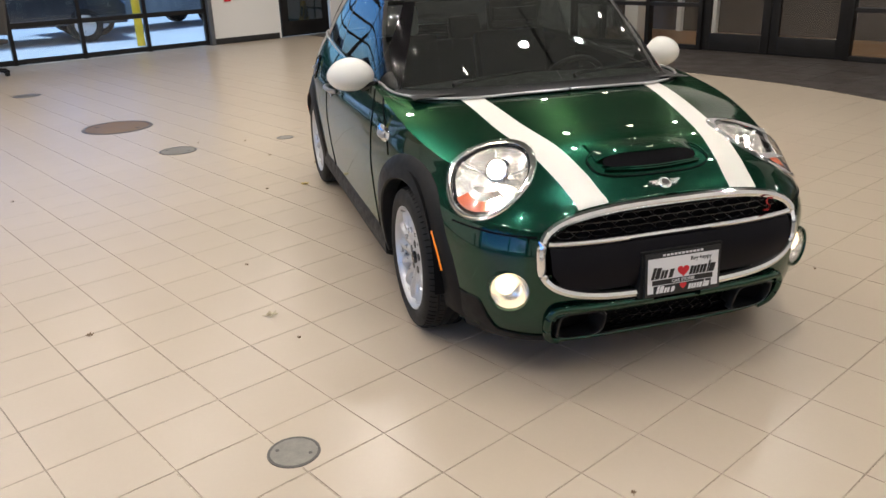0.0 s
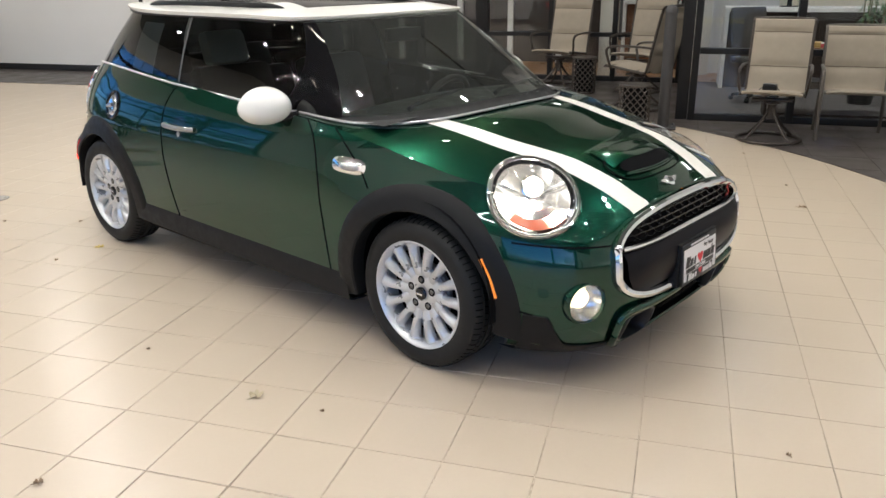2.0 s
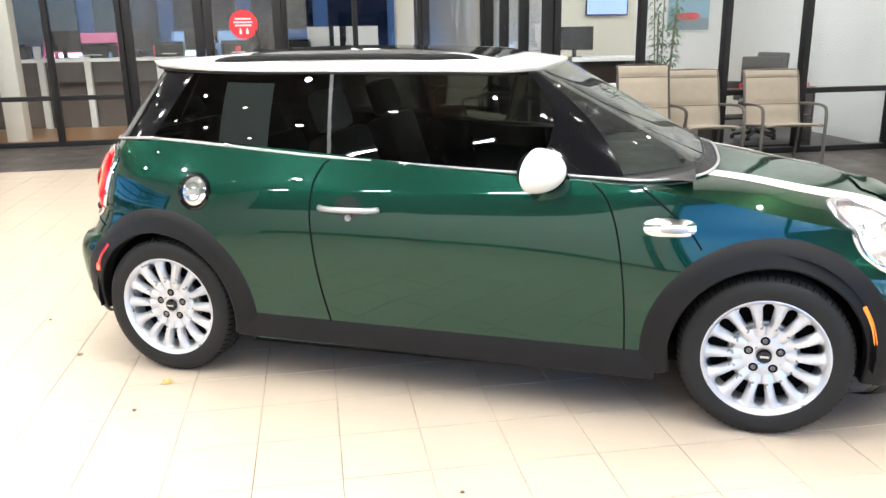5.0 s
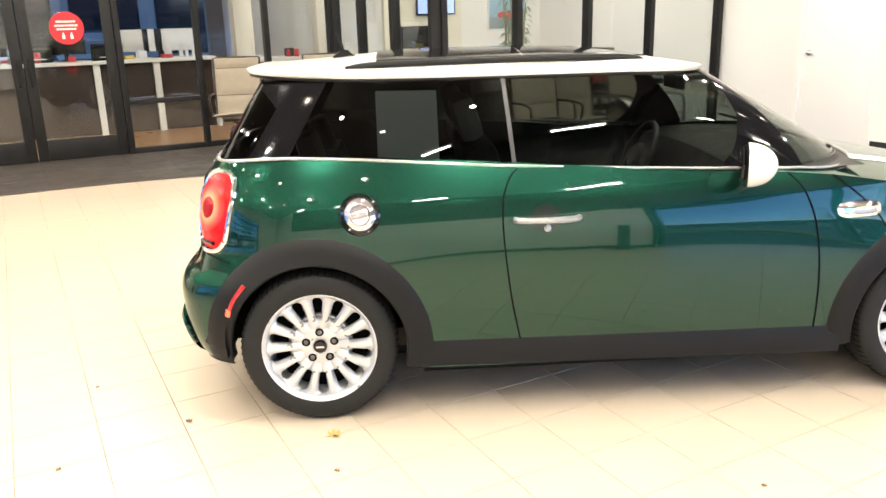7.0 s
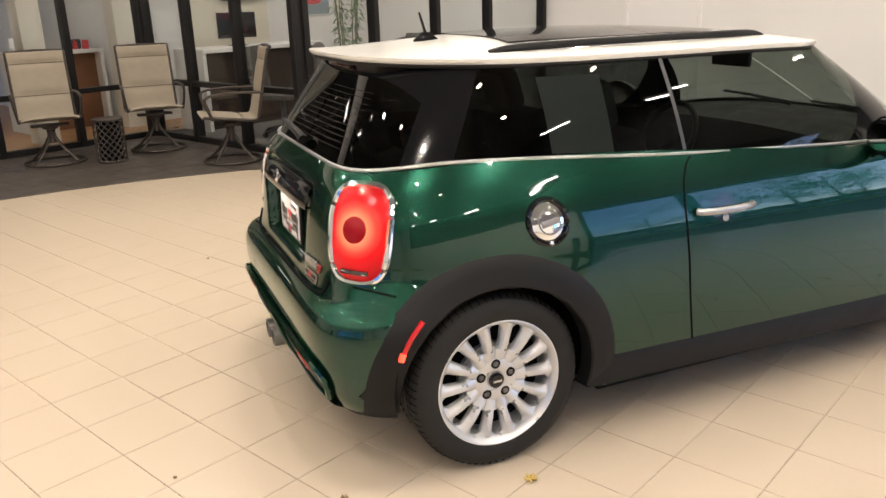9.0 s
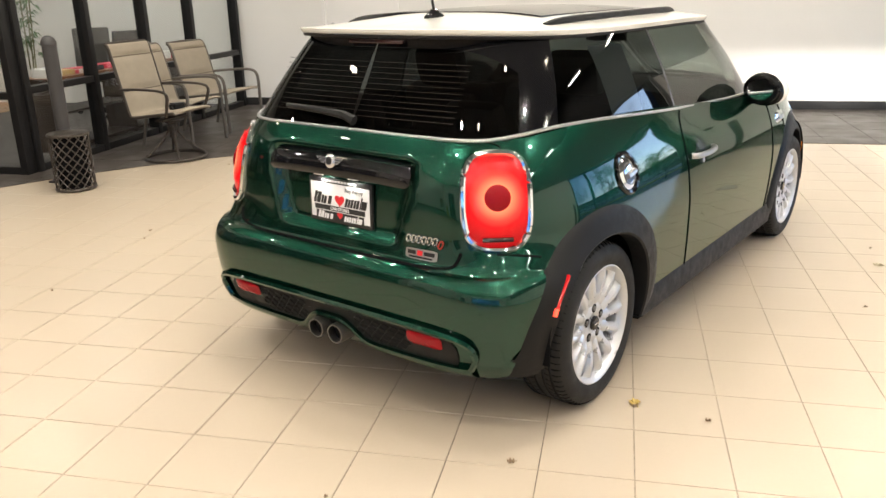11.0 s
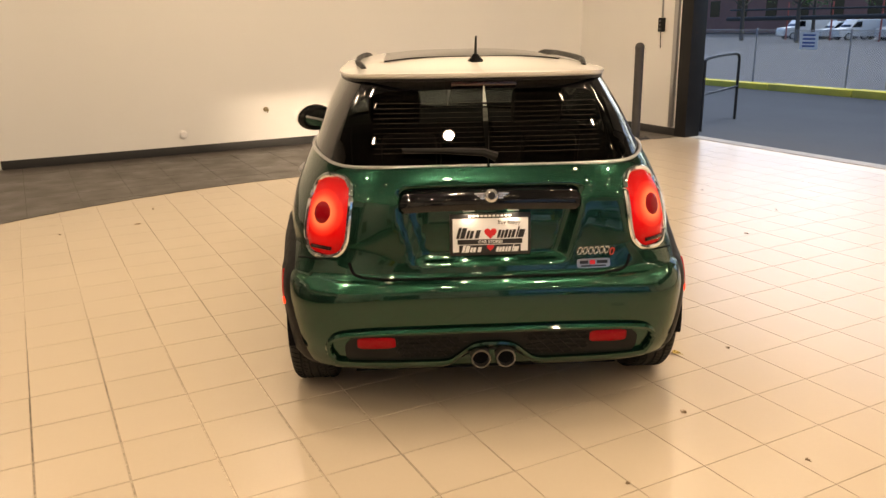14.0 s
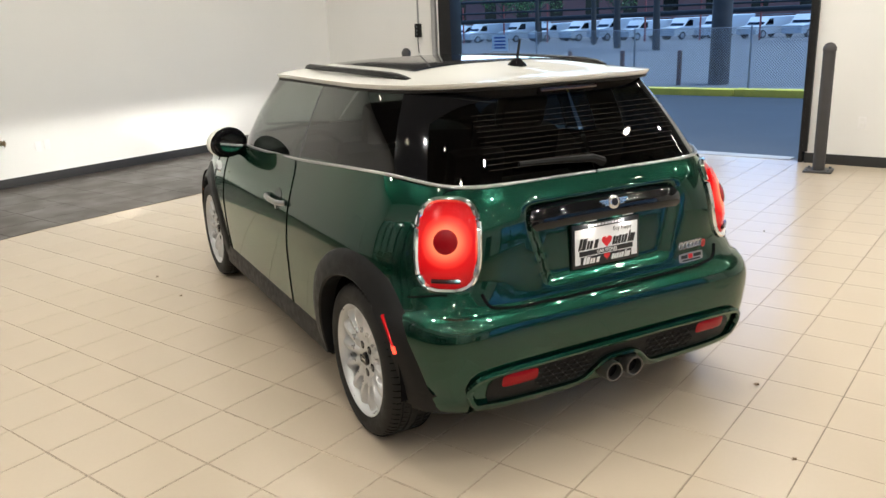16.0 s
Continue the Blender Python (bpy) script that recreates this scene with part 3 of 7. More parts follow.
def keep_body(c):
    """Nothing inside the lamps, the wheel arches, behind the grille, behind the number-plate niche."""
    for a in (-AX, AX):
        if abs(c.y) > 0.6 and math.hypot(c.x - a, c.z - 0.31) < 0.395:
            return False
    if c.x > 1.7 and (abs(c.y) / 0.51) ** 3 + (abs(c.z - 0.515) / 0.145) ** 3 < 1:
        return False
    if c.x > 1.7 and (abs(c.y) / 0.475) ** 8 + (abs(c.z - 0.233) / 0.055) ** 4 < 1:
        return False
    if in_lamp(c):
        return False
    d = Vector((c.x, abs(c.y), c.z)) - FOG
    if c.x > 1.5 and (d - FOG_AXIS * d.dot(FOG_AXIS)).length < 0.072:
        return False
    return True


def zone(c):
    if c.x > 1.62 or (c.x > 1.2 and c.z < 0.34 and c.x > 1.6):
        return "bonnet_surround" if c.z > 0.60 else "front_bumper"
    if c.x > 0.70:
        return "front_wing"
    if c.x > -0.46 + 0.12 * max(0, 0.55 - c.z):
        return "door_panel"
    if c.z < 0.60 and c.x < -1.55:
        return "rear_bumper"
    if c.x < -1.62 and abs(c.y) < 0.60:
        return "tailgate"
    return "rear_quarter"


HOOD_RISE = pchip((0.5, 0.62, 0.8, 1.0, 1.3, 1.6, 1.8, 1.9, 2.0), (0.012, 0.02, 0.042, 0.055, 0.075, 0.085, 0.06, 0.025, 0.0))
hood_rows = []
for q in ANG:
    xr, _ = outline(q, 2.0, 1.82, 0.848, NF, NR)
    if xr < 0.55:
        break
    z = BELT(xr)
    x, y = outline(q, XF_OF(z), XR_OF(z), W_OF(z), NF_OF(z), NR_OF(z))
    hood_rows.append([(x, y * (1 - 2 * i / 64), z + HOOD_RISE(x) * (1 - abs(1 - 2 * i / 64) ** 2.6)) for i in range(65)])


def skin_tree():
    """The closed outer skin of the nose, for fittings that follow it."""
    vs, fs = [], []
    for rows in ([body_row(k, 1) for k in range(LEV + 1)], [body_row(k, -1) for k in range(LEV + 1)], hood_rows[1:]):
        n, at = len(rows[0]), len(vs)
        for r in rows:
            vs.extend(r)
        for i in range(len(rows) - 1):
            for j in range(n - 1):
                fs.append((at + i * n + j, at + i * n + j + 1, at + (i + 1) * n + j + 1, at + (i + 1) * n + j))
    return BVHTree.FromPolygons(vs, fs)


SKIN = skin_tree()
for sgn in (1, -1):
    whole = [[Vector(p) for p in body_row(k, sgn)] for k in range(LEV + 1)]
    groups = {}
    for A, B in zip(whole, whole[1:]):
        for j in range(len(A) - 1):
            quad = (A[j], A[j + 1], B[j + 1], B[j])
            c = sum(quad, Vector()) / 4
            if keep_body(c):
                quad = tuple(clear_lamp(p) for p in quad)
                groups.setdefault(zone(c), []).append(quad)
    for name, quads in groups.items():
        bm = bmesh.new()
        seen = {}

        def vert(p):
            key = (round(p.x, 5), round(p.y, 5), round(p.z, 5))
            if key not in seen:
                seen[key] = bm.verts.new(p)
            return seen[key]
        for quad in quads:
            f = []
            for p in quad:
                v = vert(p)
                if v not in f:
                    f.append(v)
            if len(f) > 2:
                bm.faces.new(f if sgn > 0 else f[::-1])
        part(name, bm, M_PAINT, car, angle=60)

# inner shelf below the glass
for sgn in (1, -1):
    top = [p for p in body_row(LEV, sgn) if p[0] < 0.75]
    bm = bmesh.new()
    sheet(bm, [top, [(x * 0.965, y * 0.92, z - 0.012) for x, y, z in top]])
    bmesh.ops.recalc_face_normals(bm, faces=bm.faces)
    part("window_shelf", bm, M_GLOSSBLACK, car)

# bonnet: from shoulder to shoulder
bm = bmesh.new()


def hood_z(x, y):
    z = 0.9
    for _ in range(12):
        z = BELT(min(x * 2.0 / XF_OF(z), 2.0))
    ys = side_y(x, z)
    return z + HOOD_RISE(x) * (1 - min(abs(y) / max(ys, 1e-3), 1) ** 2.6)


sheet(bm, hood_rows[1:], flip=False)
bmesh.ops.delete(bm, geom=[f for f in bm.faces if (lambda c: in_lamp(c) or (c.x / 0.99) ** 3.6 + (abs(c.y) / 0.735) ** 3.6 < 1)(f.calc_center_median())], context="FACES")
for v in bm.verts:
    v.co = clear_lamp(v.co)
bmesh.ops.recalc_face_normals(bm, faces=bm.faces)
part("bonnet", bm, M_PAINT, car, angle=60)

# greenhouse
GB = dict(a_f=1.02, a_r=1.655, w=0.755, nf=3.6, nr=8.0)
GT = dict(a_f=0.36, a_r=1.46, w=0.606, nf=5.5, nr=7.0)
GA = ring_angles(1.02, 1.655, 0.755, 3.6, 8.0, 0.025)
GLEV = 12


def house(q, f, sgn):
    xb, yb = outline(q, **GB)
    xt, yt = outline(q, **GT)
    yt *= 1 - 0.19 * max(0, (-xt - 0.55) / 0.9) ** 2
    yb *= 1 - 0.13 * max(0, (-xb - 0.4) / 1.2) ** 2
    zb = BELT(min(xb, 0.62) if xb > 0 else xb * 1.09) - 0.004 + (0.028 * max(0, (xb - 0.62) / 0.4) if xb > 0.62 else 0)
    zt = 1.335 - 0.012 * max(0, xt / 0.36)
    bulge = 0.010 * math.sin(math.pi * f)
    return Vector((xb + (xt - xb) * f + (bulge if xb > 0.6 else 0), sgn * (yb + (yt - yb) * f + bulge), zb + (zt - zb) * f))


def base_q(x):
    """The angle at which the greenhouse's foot has that length."""
    a, n = (GB["a_f"], GB["nf"]) if x >= 0 else (GB["a_r"], GB["nr"])
    return math.acos(math.copysign(min(abs(x) / a, 1) ** (n / 2), x))


def q_at(x, f):
    """The angle at which the greenhouse has that length, at that share of its height."""
    lo, hi = 0.0, math.pi
    for _ in range(40):
        mid = (lo + hi) / 2
        if outline(mid, **GB)[0] * (1 - f) + outline(mid, **GT)[0] * f > x:
            lo = mid
        else:
            hi = mid
    return lo


Q_END = base_q(-1.50)
BOUNDS = [
    lambda f: 0.0,
    lambda f: math.acos(0.52 + 0.29 * f),
    lambda f: math.acos(0.13 + 0.52 * f),
    lambda f: q_at(-0.455 - 0.028 * f, f),
    lambda f: q_at(-0.471 - 0.028 * f, f),
    lambda f: q_at(-1.335 + 0.17 * f, f),
    lambda f: Q_END,
    lambda f: math.pi,
]
PANES = [("windscreen", M_SHIELD, 26), ("a_pillar", M_GLOSSBLACK, 8), ("door_window", M_DOORGLASS, 24), ("b_pillar", M_STRIP, 2), ("quarter_window", M_CARGLASS, 26), ("rear_pillar", M_GLOSSBLACK, 14), ("rear_window", M_REARGLASS, 20)]
for i, (name, material, cols) in enumerate(PANES):
    def pane(sgn, f0, f1):
        rows = []
        for k in range(GLEV + 1):
            row = []
            for c in range(cols + 1):
                f = f0(c / cols) + (f1(c / cols) - f0(c / cols)) * k / GLEV
                qa, qb = BOUNDS[i](f), BOUNDS[i + 1](f)
                row.append(house(qa + (qb - qa) * c / cols, f, sgn))
            rows.append(row)
        return rows

    def foot(c):
        return 0.0

    def crest(c):
        return 1.0

    def head(c):
        return 0.885 - 0.26 * (1 - c) ** 3 if name == "rear_window" else 1.0
    if name in ("windscreen", "rear_window"):
        bm = bmesh.new()
        for sgn in (1, -1):
            sheet(bm, pane(sgn, foot, head), flip=sgn < 0)
        bmesh.ops.remove_doubles(bm, verts=bm.verts, dist=0.0004)
        part(name, bm, material, car, angle=60)
        if name == "rear_window":
            bm = bmesh.new()
            for sgn in (1, -1):
                sheet(bm, pane(sgn, head, crest), flip=sgn < 0)
            part("rear_header", bm, M_GLOSSBLACK, car, angle=60)
    else:
        for sgn in (1, -1):
            bm = bmesh.new()
            sheet(bm, pane(sgn, foot, crest), flip=sgn < 0)
            part(name, bm, material, car, angle=60)

# roof: a white cap with a lip, longer at the rear
RT = dict(a_f=0.365, a_r=1.535, w=0.622, nf=5.5, nr=5.5)


def roof_z(x, q):
    back = min(max((-x - 0.75) / 0.75, 0), 1)
    return 1.343 + 0.07 * (1 - q ** 2.3) + 0.032 * back ** 2 * q ** 3 - 0.010 * max(0, (-x - 0.9) / 0.6) - 0.006 * max(0, x / 0.36)


RA = ring_angles(0.365, 1.535, 0.622, 5.5, 5.5, 0.035)
full = [(q, 1) for q in RA] + [(q, -1) for q in RA[-2:0:-1]]
prof = [(0.90, None), (0.955, -0.022), (0.968, -0.022), (0.99, -0.02), (1.0, -0.008)] + [(1.0, 0.0)] + [(q / 20, None) for q in range(19, 0, -1)]
bm = bmesh.new()
rows = []
for q, dz in prof:
    row = []
    for a, sgn in full:
        x, y = outline(a, **RT)
        y *= 1 - 0.14 * max(0, (-x - 0.55) / 0.95) ** 2
        x, y = -0.55 + (x + 0.55) * q, y * q
        row.append((x, sgn * y, 1.322 if not rows else roof_z(x, min(q, 1)) + (dz or 0.0)))
    rows.append(row)
V = sheet(bm, rows, closed=True)
bm.faces.new(V[-1])
bmesh.ops.recalc_face_normals(bm, faces=bm.faces)
part("roof", bm, M_WHITE, car, "white roof with a rear spoiler lip", angle=60)
bm = bmesh.new()
way = []
for a, sgn in full:
    x, y = outline(a, **RT)
    y *= 1 - 0.14 * max(0, (-x - 0.55) / 0.95) ** 2
    way.append((-0.55 + (x + 0.55) * 0.982, sgn * y * 0.982, roof_z(x, 1.0) - 0.0245))
tube(bm, way, 0.0075, 8, closed=True)
part("roof_seal", bm, M_PLASTIC, car, "dark seal under the roof edge")

# arches: black cladding, liner
for sgn in (1, -1):
    for ax, name in ((AX, "front"), (-AX, "rear")):
        bm = bmesh.new()
        rows = []
        for rr, off in ((0.343, -0.05), (0.345, 0.012), (0.352, 0.018), (0.40, 0.014), (0.44, 0.008), (0.452, -0.004)):
            row = []
            for k in range(49):
                a = radians(-14 + (208 if ax > 0 else 201) * k / 48)
                x, z = ax + rr * math.cos(a), 0.31 + rr * math.sin(a)
                row.append((x, sgn * (side_y(x, max(z, 0.2)) + off), z))
            rows.append(row)
        sheet(bm, rows)
        bmesh.ops.recalc_face_normals(bm, faces=bm.faces)
        part("wheel_arch_cladding", bm, M_PLASTIC, car, "matt black plastic arch trim")
        bm = bmesh.new()
        lathe(bm, [(0.0, 0.0), (0.365, 0.0), (0.365, 0.26)], 40, Matrix.Translation((ax, sgn * 0.56, 0.34)) @ pose(0, 0, 0, -90 * sgn))
        bmesh.ops.delete(bm, geom=[v for v in bm.verts if v.co.z < 0.26], context="VERTS")
        part("arch_liner", bm, M_CAVITY, car)

# wheels
def wheel():
    root = bpy.data.objects.new("wheel", None)
    scene.collection.objects.link(root)
    bm = bmesh.new()
    prof = [(0.212, -0.085), (0.226, -0.095), (0.262, -0.103), (0.292, -0.094), (0.306, -0.075), (0.309, -0.056), (0.3025, -0.0545), (0.3025, -0.0455), (0.3095, -0.044), (0.309, -0.023), (0.3025, -0.0215), (0.3025, -0.0125), (0.3095, -0.011), (0.309, 0.011), (0.3025, 0.0125), (0.3025, 0.0215), (0.3095, 0.023), (0.309, 0.044), (0.3025, 0.0455), (0.3025, 0.0545), (0.3095, 0.056), (0.306, 0.075), (0.292, 0.094), (0.262, 0.103), (0.226, 0.095), (0.212, 0.085)]
    lathe(bm, prof, 64)
    part("tyre", bm, M_RUBBER, root)
    # dark bars laid on the tread stand in for the shade in its cuts
    bm = bmesh.new()
    for k in range(72):
        for s in (-1, 1):
            a = 2 * math.pi * (k + 0.5 * (s > 0)) / 72
            way = ((0.3090, 0.057, 0.0), (0.3068, 0.074, 0.006), (0.2985, 0.087, 0.009))
            tube(bm, [(r * math.cos(a + d), r * math.sin(a + d), s * z) for r, z, d in way], 0.0024, 4)
            tube(bm, [(0.3088 * math.cos(a + d), 0.3088 * math.sin(a + d), s * z) for z, d in ((0.024, 0.0), (0.043, 0.022))], 0.0018, 4)
    part("tread_pattern", bm, M_CAVITY, root)["kind"] = "stuff"
    bm = bmesh.new()
    lathe(bm, [(0.213, -0.085), (0.218, -0.086), (0.20, -0.07), (0.198, 0.0), (0.206, 0.072), (0.212, 0.088), (0.222, 0.096), (0.229, 0.094), (0.229, 0.085), (0.213, 0.080)], 64)
    part("rim", bm, M_ALLOY, root)
    bm = bmesh.new()
    lathe(bm, [(0.0, 0.0), (0.19, 0.0), (0.19, 0.01)], 40)
    part("brake_shield", bm, M_CAVITY, root)
    bm = bmesh.new()
    lathe(bm, [(0.0, 0.035), (0.125, 0.035), (0.128, 0.03), (0.128, 0.018), (0.0, 0.018)], 40)
    part("brake_disc", bm, M_SATIN, root)
    bm = bmesh.new()
    lathe(bm, [(0.0, 0.062), (0.03, 0.062), (0.033, 0.064), (0.075, 0.0615), (0.085, 0.056), (0.085, 0.03)], 40)
    part("hub", bm, M_ALLOY, root)
    bm = bmesh.new()
    lathe(bm, [(0.0, 0.075), (0.022, 0.0745), (0.027, 0.070), (0.027, 0.06)], 28)
    part("hub_cap", bm, M_GLOSSBLACK, root)
    bm = bmesh.new()
    box(bm, -0.016, 0.016, -0.004, 0.004, 0.074, 0.0765)
    part("hub_badge", bm, M_BADGE, root)
    # spokes that widen to rounded windows at the rim
    def window(r):
        if r < 0.122:
            return 0.0118 * max(1 - ((0.122 - r) / 0.012) ** 2, 0) ** 0.5
        w = 0.0118 + 0.0088 * (min(r, 0.186) - 0.122) / 0.064
        return w * max(1 - (max(r - 0.186, 0) / 0.015) ** 2, 0) ** 0.5
    sp = bmesh.new()
    rows = []
    for r in (0.03, 0.07, 0.095, 0.104, 0.110, 0.112, 0.116, 0.122, 0.138, 0.154, 0.170, 0.186, 0.192, 0.197, 0.200, 0.201, 0.210, 0.222):
        half = math.pi * r / 14 - window(r)
        cz = 0.058 + 0.024 * math.sin(math.pi * min(max((r - 0.06) / 0.16, 0), 1) * 0.70)
        deep = 0.013 * min(max((r - 0.085) / 0.04, 0), 1) * min(max((0.226 - r) / 0.016, 0), 1)
        ridge = min(half, 0.0125 + 0.05 * max(0, 0.11 - r))
        rows.append([(r, -half, cz - 0.034), (r, -half, cz - 0.004 - deep), (r, -(ridge + half) / 2, cz - 0.003 - 0.8 * deep), (r, -ridge * 0.8, cz - 0.002), (r, 0, cz), (r, ridge * 0.8, cz - 0.002), (r, (ridge + half) / 2, cz - 0.003 - 0.8 * deep), (r, half, cz - 0.004 - deep), (r, half, cz - 0.034)])
    sheet(sp, rows)
    bmesh.ops.recalc_face_normals(sp, faces=sp.faces)
    spoke = smooth(mesh_of(sp, "spoke"), 50)
    spoke.materials.append(M_ALLOY)
    for k in range(14):
        ob = new("spoke", spoke)
        ob.parent = root
        ob.matrix_local = pose(0, 0, 0, 0, 0, 360 / 14 * k)
    nut = bmesh.new()
    lathe(nut, [(0.0, 0.068), (0.007, 0.068), (0.0095, 0.065), (0.0105, 0.064), (0.0105, 0.05)], 10)
    nm = smooth(mesh_of(nut, "wheel_bolt"))
    nm.materials.append(M_DARKSTEEL)
    # black disc on the hub paints the shade of a sunken bolt hole
    well = bmesh.new()
    lathe(well, [(0.0, 0.0622), (0.0165, 0.0628), (0.0175, 0.0615)], 14)
    wm = smooth(mesh_of(well, "bolt_well"))
    wm.materials.append(M_CAVITY)
    for k in range(5):
        a = radians(90 + 72 * k)
        ob = new("bolt_well", wm)
        ob.parent = root
        ob.matrix_local = Matrix.Translation((0.058 * math.cos(a), 0.058 * math.sin(a), 0.001))
        ob = new("wheel_bolt", nm)
        ob.parent = root
        ob.matrix_local = Matrix.Translation((0.058 * math.cos(a), 0.058 * math.sin(a), -0.0005))
    return root


first = None
for ax in (AX, -AX):
    for sgn in (-1, 1):
        m = Matrix.Translation((ax, sgn * HUB_Y, 0.3095)) @ pose(0, 0, 0, 90 if sgn < 0 else -90, 0, 0)
        if first is None:
            first = wheel()
            first.parent = car
            first.matrix_local = m
        else:
            copy_thing(first, m)

# ---- the car's details ----
def on_side(x, z, off, sgn):
    return Vector((x, sgn * (side_y(x, z) + off), z))


def on_front(y, z, off):
    return Vector((front_x(y, z) + off, y, z))


def on_rear(y, z, off):
    return Vector((rear_x(y, z) - off, y, z))


def along(pts, n):
    """Even steps along a bent line."""
    out = []
    for k in range(n + 1):
        f = k / n * (len(pts) - 1)
        i = min(int(f), len(pts) - 2)
        g = f - i
        p0, p1, p2, p3 = pts[max(i - 1, 0)], pts[i], pts[i + 1], pts[min(i + 2, len(pts) - 1)]
        out.append(tuple(0.5 * (2 * b + (c - a) * g + (2 * a - 5 * b + 4 * c - d) * g * g + (3 * b - a - 3 * c + d) * g ** 3) for a, b, c, d in zip(p0, p1, p2, p3)))
    return out


def seam(kind, pts, n=28, r=0.0036, sgn=1, name="shut_line", material=None, off=0.0004):
    bm = bmesh.new()
    way = [on_side(x, z, off, sgn) if kind == "side" else on_rear(x * sgn, z, off) if kind == "rear" else on_front(x * sgn, z, off) for x, z in along(pts, n)]
    tube(bm, way, r, 6)
    return part(name, bm, material or M_CAVITY, car)


def oval(c, a, b, n, power, put):
    """Points round a superellipse, each put on a surface."""
    out = []
    for k in range(n):
        q = 2 * math.pi * k / n
        cq, sq = math.cos(q), math.sin(q)
        out.append(put(c[0] + a * math.copysign(abs(cq) ** (2 / power), cq), c[1] + b * math.copysign(abs(sq) ** (2 / power), sq)))
    return out


def dome(bm, c, a, b, power, put, height, rings=8, n=40, r0=0.0, r1=1.0):
    """A low dome over a superellipse on a surface, between two fractions of its size."""
    rows = []
    for k in range(rings + 1):
        f = r0 + (r1 - r0) * k / rings
        rows.append(oval(c, max(a * f, 1e-4), max(b * f, 1e-4), n, power, lambda p, q: put(p, q, height * (1 - f ** 2.5))))
    sheet(bm, rows, closed=True)
    bmesh.ops.recalc_face_normals(bm, faces=bm.faces)
    return bm


def skin_point(q, z, off, sgn):
    """A point of the nose at that angle and height, set out from it."""
    a, w, n = XF_OF(z), W_OF(z), NF_OF(z)
    x, y = outline(q, a, XR_OF(z), w, n, NR_OF(z))
    g = Vector(((abs(x) / a) ** (n - 1) / a, (abs(y) / w) ** (n - 1) / w)).normalized()
    return Vector((x + g.x * off, sgn * (y + g.y * off), z))


def cowl_edge(q, g, sgn):
    """From the foot of the glass outward over the cowl, g from 0 to 1."""
    p = house(q, 0.0, sgn)
    t = min(max((p.x - 0.50) / 0.28, 0), 1)
    t = t * t * (3 - 2 * t)
    d = Vector(((max(p.x, 0) / GB["a_f"]) ** 2.6 / GB["a_f"], sgn * (abs(p.y) / GB["w"]) ** 2.6 / GB["w"])).normalized()
    e = Vector((p.x + d.x * 0.055 * t * g, p.y + d.y * 0.055 * t * g + sgn * 0.006 * g, p.z + 0.007))
    if t > 0:
        e.z += (hood_z(e.x, e.y) + 0.004 - e.z) * t * g
    return e


def tail_material(c):
    """Red lens lit by a ring round its centre."""
    m = mat("lit_tail_lens", (0.24, 0.0018, 0.0035), 0.12, 0, 1.0)
    n, l = m.node_tree.nodes, m.node_tree.links
    b = n["Principled BSDF"]
    geo, far, ramp = n.new("ShaderNodeNewGeometry"), n.new("ShaderNodeVectorMath"), n.new("ShaderNodeValToRGB")
    far.operation = "DISTANCE"
    l.new(geo.outputs["Position"], far.inputs[0])
    far.inputs[1].default_value = CAR @ Vector(c)
    size = n.new("ShaderNodeMapRange")
    size.inputs["From Max"].default_value = 0.16
    l.new(far.outputs["Value"], size.inputs["Value"])
    l.new(size.outputs[0], ramp.inputs["Fac"])
    e = ramp.color_ramp.elements
    e[0].position, e[0].color = 0.27, (1.0, 0.22, 0.10, 1)
    e[1].position, e[1].color = 0.95, (0.16, 0.001, 0.002, 1)
    for at, tone in ((0.46, (0.85, 0.05, 0.03, 1)), (0.60, (0.42, 0.004, 0.005, 1))):
        ramp.color_ramp.elements.new(at).color = tone
    l.new(ramp.outputs[0], b.inputs["Emission Color"])
    b.inputs["Emission Strength"].default_value = 2.3 * LIT
    b.inputs["Coat Weight"].default_value = 0.1
    b.inputs["Specular IOR Level"].default_value = 0.25
    b.inputs["Roughness"].default_value = 0.2
    return m


